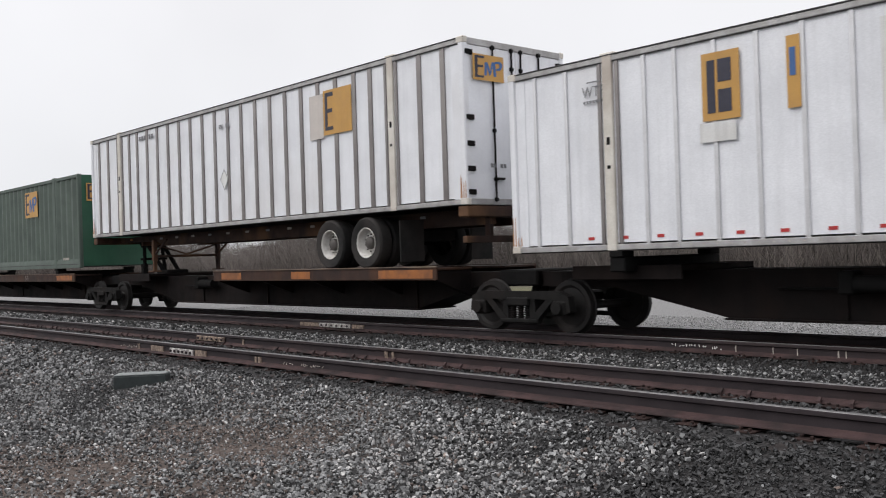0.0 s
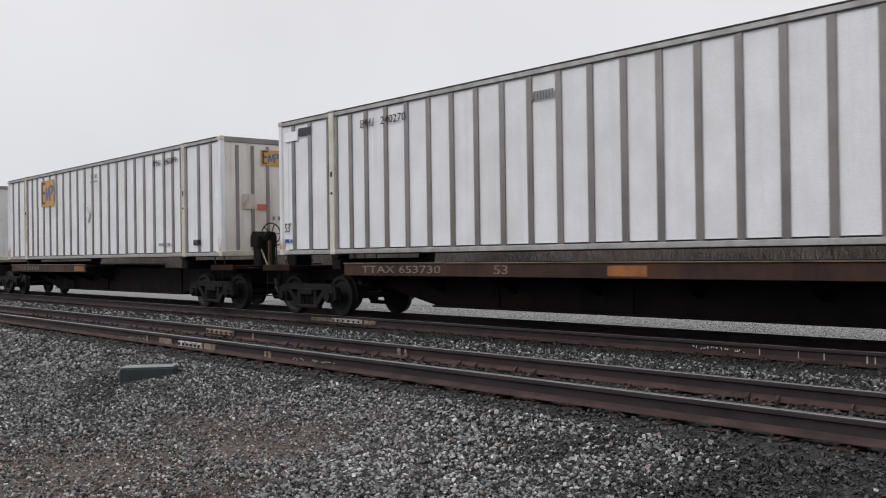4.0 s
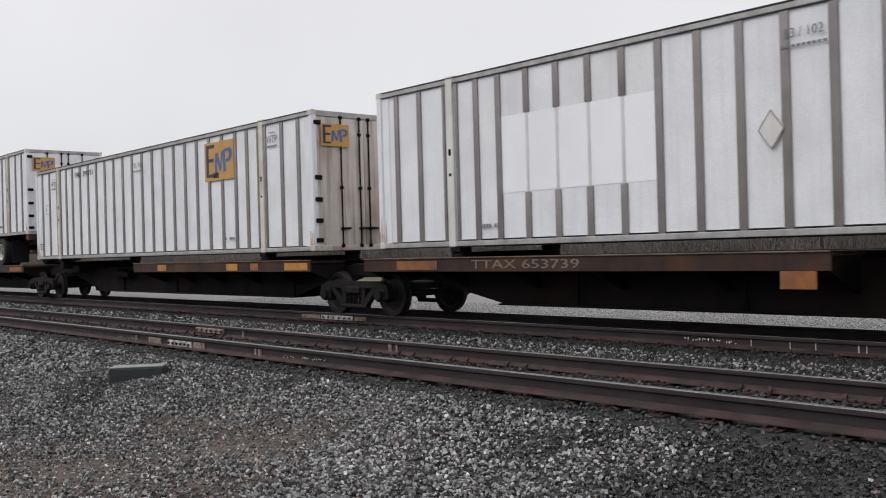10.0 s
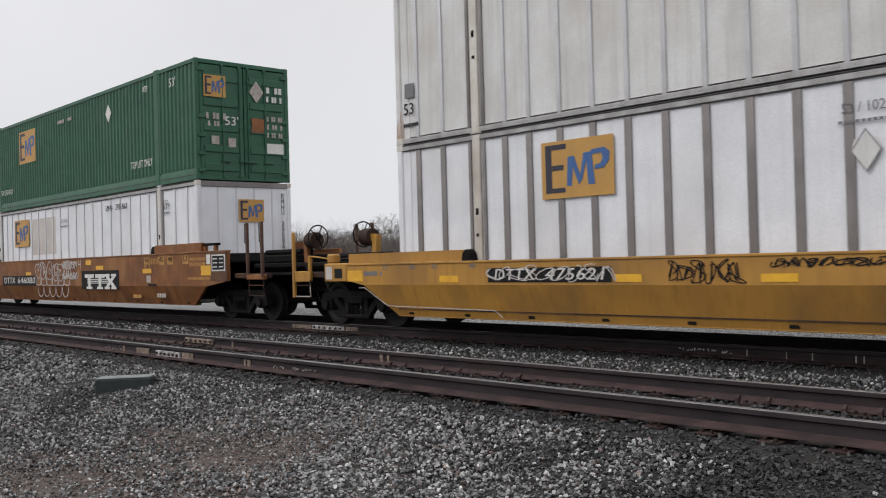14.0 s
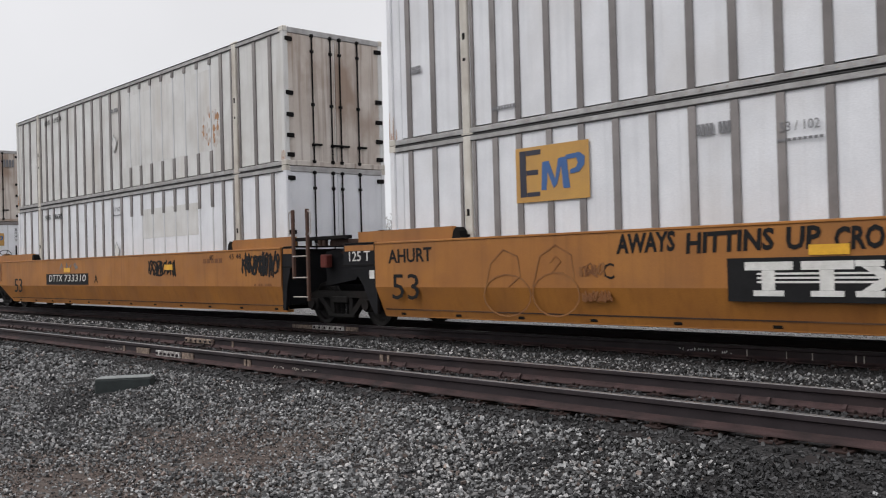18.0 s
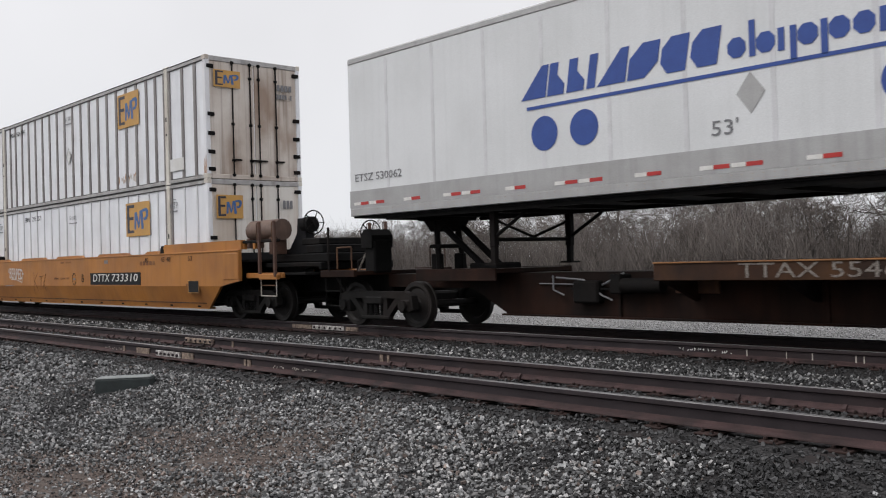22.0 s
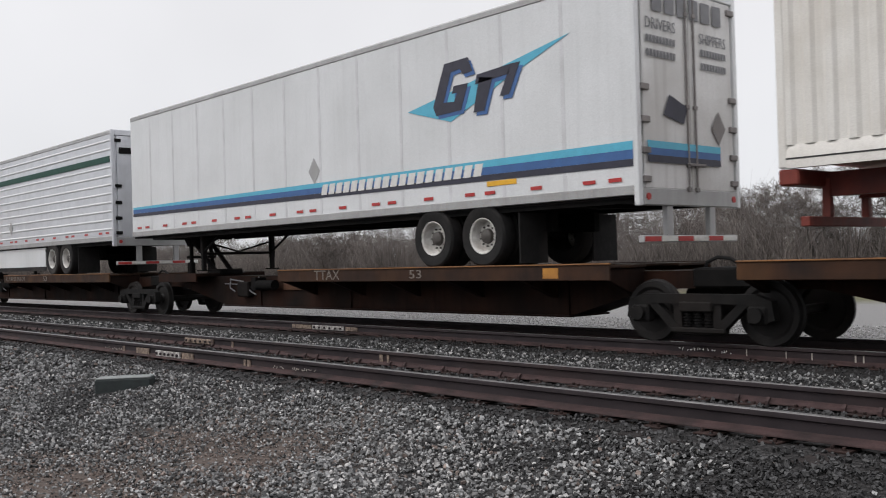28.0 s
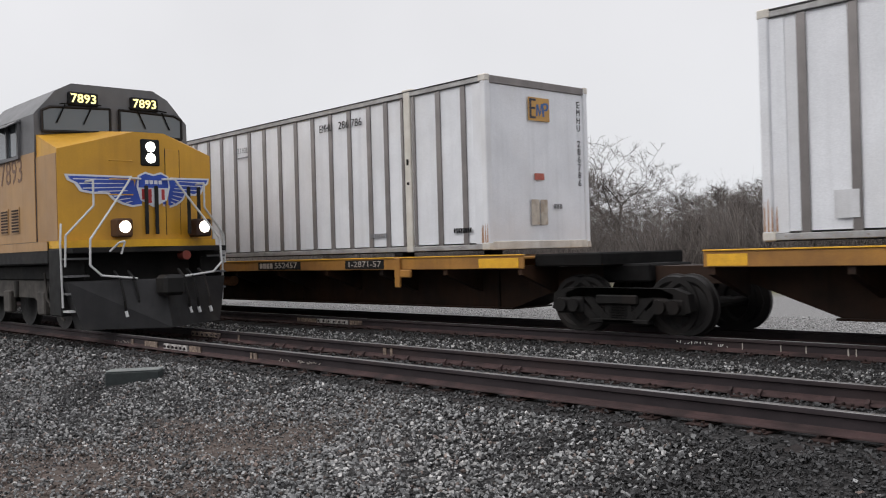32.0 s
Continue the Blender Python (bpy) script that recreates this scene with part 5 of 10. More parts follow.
# ---- well cars ----
def well_car(x, label, mat, left, right, ends, black=(0.0, 0.0), bottom=0.28, top=1.56, fold=0.78, raised=1.78, seed=0, inset=0.0):
    """A deep well between its ends; left and right are the outermost points of the side walls."""
    car = rider("well_car", label, "rail car", "well cars of the train", x, 0.0)
    zt, zc = top, fold
    y, yb = 1.55, 1.38
    rl, rr = (left if ends[0] else left - 0.55), (right if ends[1] else right + 0.35)
    if inset:
        rl, rr = left + 1.3, right - 1.3
    for s in (-1, 1):
        up = [(left, 0.9 if ends[0] else zc), (left + (0.45 + inset if ends[0] else 0.0), zc), (right - (0.8 + 0.3 * inset if ends[1] else 0.0), zc), (right, 0.9 if ends[1] else zc), (right, zt), (left, zt)]
        side = part("side_wall", Geo().prism_y(up, min(s * y, s * (y - 0.07)), max(s * y, s * (y - 0.07))), mat, car, "painted side wall of the well")
        l0, l1 = (left + 0.5 + inset, left + 1.28 + inset) if ends[0] else (left, left + 0.06)
        r0, r1 = (right - 0.8 - 0.3 * inset, right - 1.65 - 0.3 * inset) if ends[1] else (right, right - 0.06)
        vs = [(l0, s * y, zc), (r0, s * y, zc), (r1, s * yb, bottom), (l1, s * yb, bottom), (l0, s * (y - 0.06), zc), (r0, s * (y - 0.06), zc), (r1, s * (yb - 0.06), bottom), (l1, s * (yb - 0.06), bottom)]
        part("lower_wall", Geo().add(vs, [(0, 1, 2, 3), (4, 7, 6, 5), (0, 4, 5, 1), (3, 2, 6, 7), (0, 3, 7, 4), (1, 5, 6, 2)]), mat, side)
        part("bottom_flange", Geo().box(l1, r1, min(s * yb, s * (yb - 0.16)), max(s * yb, s * (yb - 0.16)), bottom - 0.02, bottom + 0.03, 0.006), mat, side)
        part("weld_line", Geo().box(l1 + 0.05, r1 - 0.05, min(s * 1.422, s * 1.39), max(s * 1.422, s * 1.39), bottom + 0.105, bottom + 0.125), CHASSIS_BROWN, side)
        part("top_flange", Geo().box(left, right, s * 1.51 - 0.055, s * 1.51 + 0.055, zt - 0.02, zt + 0.015, 0.006), mat, side)
        for c0, c1, away in ((rl, 1.9, -1), (14.15, rr, 1)):
            part("raised_side", Geo().prism_y([(c0, zt + 0.017), (c1, zt + 0.017), (c1 - (0.12 if away < 0 else 0), raised), (c0 + (0.12 if away > 0 else 0), raised)], min(s * 1.49, s * 1.38), max(s * 1.49, s * 1.38)), mat, side, "raised box at the end of the well")
            if s < 0:
                gx = c1 if away < 0 else c0
                part("lift_guide", Geo().prism_y([(gx - 0.1, zt + 0.018), (gx + 0.1, zt + 0.018), (gx + 0.07, zt + 0.14), (gx, zt + 0.2), (gx - 0.07, zt + 0.14)], -1.5, -1.32), DARK_STEEL, side)
    for k in range(12):
        part("floor_beam", shared("floor_beam%.2f" % bottom, lambda: Geo().box(-0.07, 0.07, -1.4, 1.4, bottom + 0.02, bottom + 0.12, 0.01)), DARK_STEEL, car, "cross beam at the bottom of the well", at=(0.4 + k * 1.4, 0, 0))
    for px, d in ((-0.12, -1), (16.28, 1)):
        e = left if d < 0 else right
        part("bulkhead", Geo().box(px - 0.05, px + 0.05, -1.4, 1.4, bottom + 0.13, zt - 0.03, 0.01), WELL_BLACK, car)
        q = Geo().box(min(px, e), max(px, e), -0.4, 0.4, 0.76, min(1.3, zt - 0.1), 0.02).box(min(px, e), max(px, e), -1.46, 1.46, zt - 0.26, zt - 0.2, 0.01)
        part("end_deck", q, DARK_STEEL, car)
    for d, px, ln in ((-1, left, black[0]), (1, right, black[1])):
        if not ln:
            continue
        e = px + d * ln
        for s in (-1, 1):
            pan = part("black_end", Geo().prism_y([(px, 0.30), (px, zt), (e, zt), (e, 1.17), (px + d * ln * 0.75, 1.17), (px + d * ln * 0.42, 0.82), (px + d * 0.1, 0.30)], min(s * 1.52, s * 1.46), max(s * 1.52, s * 1.46)), WELL_BLACK, car, "black-painted end panel")
            if s < 0:
                panel(mat, pan, min(px + d * 0.06, e - d * 0.05), max(px + d * 0.06, e - d * 0.05), zt - 0.125, zt - 0.02, -1.524, "top_stripe", "orange stripe along the black panel")
                panel(DARK_STEEL, pan, min(px, e), max(px, e), 1.16, 1.185, -1.522, "panel_seam", thick=0.012)
        part("end_cap", Geo().box(min(px, e), max(px, e), -1.5, 1.5, zt + 0.001, zt + 0.03, 0.01), DARK_STEEL, car)
    return car


def joint_end(car, x, mat):
    """Ladder, beams and castings between two units that share a truck; x is the end of the side wall."""
    for z in (0.58, 0.96, 1.38):
        part("rung", Geo().tube([(x + 0.50, -1.58, z), (x + 0.98, -1.58, z)], 0.014, 5), PALE_WORN, car, "bare steel ladder rung")
    for px in (0.48, 0.98):
        post = part("ladder_post", Geo().box(x + px - 0.035, x + px + 0.035, -1.58, -1.52, 0.5 if px > 0.6 else 0.93, 2.3, 0.01), RUSTY_POST, car, "rusty ladder post")
        part("grab_iron", Geo().tube([(x + px - 0.03, -1.56, 1.78), (x + px - 0.13, -1.56, 1.8), (x + px - 0.13, -1.56, 2.24), (x + px - 0.03, -1.56, 2.28)] if px < 0.6 else [(x + px + 0.03, -1.56, 1.8), (x + px + 0.12, -1.56, 1.82), (x + px + 0.12, -1.56, 2.22), (x + px + 0.03, -1.56, 2.26)], 0.011, 5), PALE_WORN, post)
    part("top_beam", Geo().box(x + 0.05, x + 2.1, -1.42, -1.3, 1.68, 1.75, 0.01), DARK_STEEL, car)
    part("top_beam", Geo().box(x + 0.05, x + 2.1, 1.3, 1.42, 1.68, 1.75, 0.01), DARK_STEEL, car)
    for px in (0.25, 0.75, 1.15, 1.3):
        part("beam_post", shared("beam_post", lambda: Geo().box(-0.05, 0.05, -1.4, -1.32, 1.56, 1.68, 0.008)), CHASSIS_BROWN, car, at=(x + px, 0, 0))
    part("hood", Geo().prism_y([(x + 1.35, 1.56), (x + 2.0, 1.56), (x + 1.95, 1.68), (x + 1.4, 1.68)], -1.3, -0.9), CHASSIS_BROWN, car)
    part("joint_casting", Geo().box(x + 0.5, x + 2.2, -0.7, 0.7, 0.8, 1.36, 0.05), DARK_STEEL, car, "black joint casting over the truck")
    part("side_bearing", Geo().prism_y([(x + 0.95, 0.78), (x + 0.95, 1.46), (x + 1.4, 1.5), (x + 2.0, 1.2), (x + 2.1, 1.14), (x + 1.9, 0.9)], -1.1, -0.8), WELL_BLACK, car)
    part("bearing_plate", Geo().prism_y([(x + 1.45, 1.44), (x + 1.95, 1.5), (x + 1.98, 1.2)], -1.13, -1.102), CHASSIS_BROWN, car)
    part("joint_bracket", Geo().box(x + 1.02, x + 1.22, -1.3, -1.14, 1.14, 1.4, 0.02), CHASSIS_RED, car)


def well_end_platform(car, x, d, mat, low=0.0, tank=False, dark=False):
    """The railed platform over the outer truck; x is the end of the side wall, low how far it lies below the usual height."""
    zt = 1.56 - low
    span = lambda a, b: (min(x + d * a, x + d * b), max(x + d * a, x + d * b))
    part("end_platform", Geo().box(*span(0, 2.0), -1.2, 1.2, 1.0, 1.05, 0.01), DARK_STEEL, car, "steel end platform")
    for s in (-1, 1):
        part("side_sill", Geo().box(*span(0.004, 1.42), s * 1.34 - 0.04, s * 1.34 + 0.04, 0.95, 1.06, 0.01), CHASSIS_BROWN if low or dark else mat, car, "narrow sill beside the platform")
        part("step_sill", Geo().box(*span(0.66, 1.36), s * 1.43 - 0.045, s * 1.43 + 0.045, 0.92, 1.03, 0.01) if not low else Geo().box(*span(1.33, 1.87), s * 1.43 - 0.05, s * 1.43 + 0.05, 0.87, 1.08, 0.012), mat, car)
        for px, z0, z1 in ((0.72, 1.04, 2.14), (1.31, 0.98, 2.14)) if not low else ((1.30, 0.9, 1.37), (1.86, 0.56, 1.86)):
            post = part("ladder_post", Geo().box(x + d * px - 0.035, x + d * px + 0.035, s * 1.47 - 0.03, s * 1.47 + 0.03, z0, z1, 0.01), (mat if low else RUSTY_POST), car, "upright of the end ladder")
            if not low:
                part("grab_iron", Geo().tube([(x + d * px, s * 1.47, z1 - 0.02), (x + d * px - 0.1, s * 1.47, z1 - 0.03), (x + d * px - 0.1, s * 1.47, z1 - 0.42), (x + d * px, s * 1.47, z1 - 0.44)], 0.011, 5), CHASSIS_BROWN, post)
        for z in (0.58, 0.8):
            a, b = (0.74, 1.33) if not low else (1.32, 1.88)
            part("stirrup", Geo().tube([(x + d * a, s * 1.46, 0.95), (x + d * a, s * 1.46, z), (x + d * b, s * 1.46, z), (x + d * b, s * 1.46, 0.95)], 0.012, 5), CHASSIS_BROWN if z > 0.6 or dark else PALE_WORN, car, "hanging step")
        if not low:
            part("top_beam", Geo().box(*(span(-1.32, -0.62) if dark else span(-0.95, 1.35)), s * 1.40 - 0.05, s * 1.40 + 0.05, 1.70, 1.76, 0.01), DARK_STEEL, car)
            for px in (-1.24, -0.76) if dark else (-0.75, -0.35, 0.0, 0.45):
                part("beam_post", Geo().box(x + d * px - 0.05, x + d * px + 0.05, s * 1.40 - 0.04, s * 1.40 + 0.04, 1.575, 1.699, 0.006), mat, car)
    part("draft_sill", Geo().box(*span(-0.6, 2.3), -0.33, 0.33, 0.62, 1.0, 0.02), DARK_STEEL, car)
    add_coupler(car, x + d * 2.25, d)
    part("deck_beam", Geo().box(*span(0.1, 2.2), -0.95, -0.78, 1.16, 1.26, 0.02).box(*span(0.1, 2.2), 0.78, 0.95, 1.16, 1.26, 0.02).box(*span(2.1, 2.2), -0.95, 0.95, 1.1, 1.26, 0.02), DARK_STEEL, car, "black beam across the platform")
    part("pipe_rack", Geo().box(*span(0.15, 1.35), -0.75, 0.75, 1.262, 1.44 - 0.3 * low, 0.03).cyl((x + d * 0.1, -0.6, 1.5 - 0.35 * low), (x + d * 1.5, -0.6, 1.5 - 0.35 * low), 0.055, 8).cyl((x + d * 0.1, -0.35, 1.5 - 0.35 * low), (x + d * 1.5, -0.35, 1.5 - 0.35 * low), 0.055, 8), DARK_STEEL, car, "black pipes and brake gear")
    bx = 1.62 if not low else 0.3
    if not tank:
        part("brake_stand", Geo().prism_y([(x + d * bx, 1.18), (x + d * (bx + 0.14), 1.18), (x + d * (bx + 0.1), 1.62), (x + d * (bx + 0.34), 1.72), (x + d * (bx + 0.34), 1.8), (x + d * (bx - 0.04), 1.76)], -0.62, -0.5), mat if mat is not WELL_ORANGE else RUSTY_POST, car, "bracket of the hand brake")
    if low:
        part("brake_foot", Geo().box(x + d * 0.25, x + d * 0.5, -0.64, -0.48, 1.05, 1.179) if d > 0 else Geo().box(x - 0.5, x - 0.25, -0.64, -0.48, 1.05, 1.179), DARK_STEEL, car)
    gx, gz = (bx + 0.14, 1.72) if not tank else (1.12, 2.06)
    part("gear_case", Geo().cyl((x + d * gx, -0.56, gz), (x + d * (gx + 0.26), -0.56, gz), 0.17, 14), CHASSIS_BROWN if not tank else DARK_STEEL, car, "brake gear case")
    part("brake_wheel", brake_wheel_geo(0.25), DARK_STEEL, car, at=(x + d * (bx + 0.44), -0.56, 1.78) if not tank else (x + d * 1.42, -0.56, 2.1))
    part("brake_rod", Geo().tube([(x + d * (bx + 0.2), -0.56, 1.6), (x + d * (bx + 0.05), -0.5, 1.2), (x + d * 0.9, -0.45, 1.1)], 0.03, 6), DARK_STEEL, car)
    part("air_hose", Geo().tube([(x + d * 1.9, -0.4, 1.0), (x + d * 2.3, -0.42, 0.6), (x + d * 2.55, -0.35, 0.42), (x + d * 2.75, -0.3, 0.6)], 0.025, 6), RUBBER, car)
    if low:
        eb = part("end_box", Geo().box(*span(0.005, 0.7), -1.56, -1.3, 0.87, 1.22, 0.02).box(*span(0.5, 0.7), -1.5, -1.3, 1.221, 1.40, 0.03), mat, car, "yellow end box with a dark opening")
        panel(INK, eb, *span(0.12, 0.36), 0.94, 1.12, -1.562, "opening")
        panel(PATCH_TAN, eb, *span(0.44, 0.64), 0.92, 1.16, -1.562, "plate")
        part("hand_rail", Geo().tube([(x + d * 1.30, -1.47, 1.37), (x + d * 0.95, -1.45, 1.34), (x + d * 0.7, -1.42, 1.3)], 0.016, 6), mat, car)
    if not low:
        part("end_plate", Geo().box(*span(-0.72 if dark else -0.66, -0.02), -1.565, -1.5505, 0.9 if dark else 0.93, 1.54 if dark else 1.5, 0.006), WELL_GRIMY if dark else mat, car, "bolted plate at the end of the wall")
    if tank:
        part("air_tank", Geo().cyl((x + d * -0.4, -0.9, 1.98), (x + d * 0.75, -0.9, 1.98), 0.23, 20).cyl((x + d * -0.48, -0.9, 1.98), (x + d * -0.4, -0.9, 1.98), 0.12, 20, 0.23), TANK_RUST, car, "rusty brown air tank on the end deck")
        part("tank_saddle", Geo().box(*span(-0.42, -0.3), -1.1, -0.72, 1.60, 1.82, 0.01), RUSTY_POST, car)
        part("tank_saddle", Geo().box(*span(0.5, 0.62), -1.1, -0.72, 1.45, 1.82, 0.01), RUSTY_POST, car)
        part("tower", Geo().prism_y([(x + d * 0.55, 1.45), (x + d * 1.3, 1.45), (x + d * 1.24, 1.9), (x + d * 1.16, 2.2), (x + d * 0.96, 2.2), (x + d * 0.92, 1.86), (x + d * 0.7, 1.62)], -0.66, -0.44), WELL_BLACK, car, "black brake tower")
        rack = part("rack_beam", Geo().box(*span(1.25, 2.35), -0.86, 0.8, 1.262, 1.44, 0.02), DARK_STEEL, car, "black beam stacked on the end platform")
        part("rack_beam", Geo().box(*span(1.5, 2.1), -0.82, 0.7, 1.441, 1.62, 0.02), DARK_STEEL, rack)
        part("rack_beam", Geo().box(*span(1.3, 1.95), -0.8, 0.7, 1.621, 1.76, 0.02), DARK_STEEL, rack)
        part("rack_post", Geo().box(*span(2.3, 2.34), -0.86, -0.82, 1.05, 1.95, 0.006), DARK_STEEL, rack)
        for k in range(3):
            part("brake_rod", Geo().tube([(x + d * 1.36, -0.6 + 0.03 * k, 1.75), (x + d * (1.6 + 0.04 * k), -0.66, 1.66), (x + d * (1.72 + 0.05 * k), -0.68, 1.4), (x + d * (1.78 + 0.06 * k), -0.66, 1.1)], 0.014, 5), DECK_INK if k == 1 else DARK_STEEL, rack)


# ---- containers ----
CL, CH, CW = 16.154, 2.87, 1.295     # length, height, half width


def post_geo(w, h, d):
    return Geo().prism_x([(0, 0), (-d * 0.75, 0.0), (-d, 0.02), (-d, h - 0.02), (-d * 0.75, h), (0, h)], -w / 2, w / 2)


def gold_logo(box, x0, x1, z0, z1, y, end=False, faded=0, sliver=False):
    """The gold square with its dark and blue shapes, drawn plainly."""
    lg = panel(GOLD if faded < 2 else PATCH_TAN, box, x0, x1, z0, z1, y, "logo_panel", "gold square with dark and blue shapes", end=end)
    w, h = x1 - x0, z1 - z0
    o = 0.004 if end else -0.004
    X = lambda a: x0 + a * w
    Z = lambda b: z0 + b * h
    for a0, a1, b0, b1 in ((0.06, 0.15, 0.10, 0.94), (0.155, 0.36, 0.85, 0.94), (0.155, 0.32, 0.49, 0.58), (0.155, 0.34, 0.10, 0.18)):
        panel(NAVY, lg, X(a0), X(a1), Z(b0), Z(b1), y + o, "dark_shape", end=end)
    if faded == 1:
        return lg
    step = 0.0008 if end else -0.0008
    for k, pts in enumerate((((0.36, 0.20), (0.43, 0.20), (0.46, 0.70), (0.38, 0.70)), ((0.40, 0.71), (0.47, 0.71), (0.57, 0.30), (0.53, 0.21)), ((0.53, 0.21), (0.58, 0.30), (0.66, 0.74), (0.60, 0.74)),
                             ((0.66, 0.20), (0.75, 0.20), (0.71, 0.75), (0.63, 0.75)), ((0.70, 0.78), (0.88, 0.80), (0.95, 0.72), (0.94, 0.57), (0.87, 0.46), (0.755, 0.44), (0.755, 0.52), (0.83, 0.54), (0.86, 0.62), (0.84, 0.71), (0.72, 0.70)))):
        poly_panel(BLUE, lg, [(X(p), Z(q)) for p, q in pts], y + o + k * step, "blue_shape", end=end)
    return lg


def hazard_diamond(box, x, z, r, y, mat=None, end=False):
    poly_panel(mat or TRAILER_GREY, box, [(x - r * 0.75, z), (x, z - r), (x + r * 0.75, z), (x, z + r)], y, "placard_holder", "grey diamond placard holder", end=end)


def doors_on_end(box, skin, xe, w, h, z0, bars_mat=None, hinge_mat=None, leaf_bars=(0.10, 0.50), logo=None):
    """Two door leaves with lock rods, hinges and handles on the +x end."""
    bars_mat, hinge_mat = bars_mat or DARK_STEEL, hinge_mat or DARK_STEEL
    for s in (-1, 1):
        a, b = (-w + 0.07, -0.012) if s < 0 else (0.012, w - 0.07)
        leaf = part("door_leaf", Geo().box(xe, xe + 0.04, a, b, z0 + 0.1, z0 + h - 0.12, 0.008), skin, box, "door leaf with lock rods")
        for q in leaf_bars:
            yy = s * (w - 0.07) * q if s > 0 else -(w - 0.07) * q
            rod = part("lock_rod", Geo().cyl((xe + 0.065, yy, z0 + 0.06), (xe + 0.065, yy, z0 + h - 0.08), 0.017, 8), bars_mat, leaf)
            for zz in (0.1, 0.45, 1.3, h - 0.45, h - 0.12):
                part("rod_bracket", shared("rod_bracket", lambda: Geo().box(0.0, 0.045, -0.04, 0.04, -0.03, 0.03, 0.006)), bars_mat, leaf, at=(xe + 0.04, yy, z0 + zz))
            part("door_handle", Geo().box(xe + 0.05, xe + 0.1, yy - 0.02, yy + 0.20, z0 + 0.44, z0 + 0.48, 0.006), bars_mat, leaf)
        for zz in (0.22, 0.62, 1.05, 1.5, h - 0.25):
            yy = s * (w - 0.09)
            part("hinge", shared("hinge", lambda: Geo().box(0.0, 0.05, -0.09, 0.09, -0.045, 0.045, 0.01)), hinge_mat, leaf, at=(xe + 0.03, yy, z0 + zz))
    return box


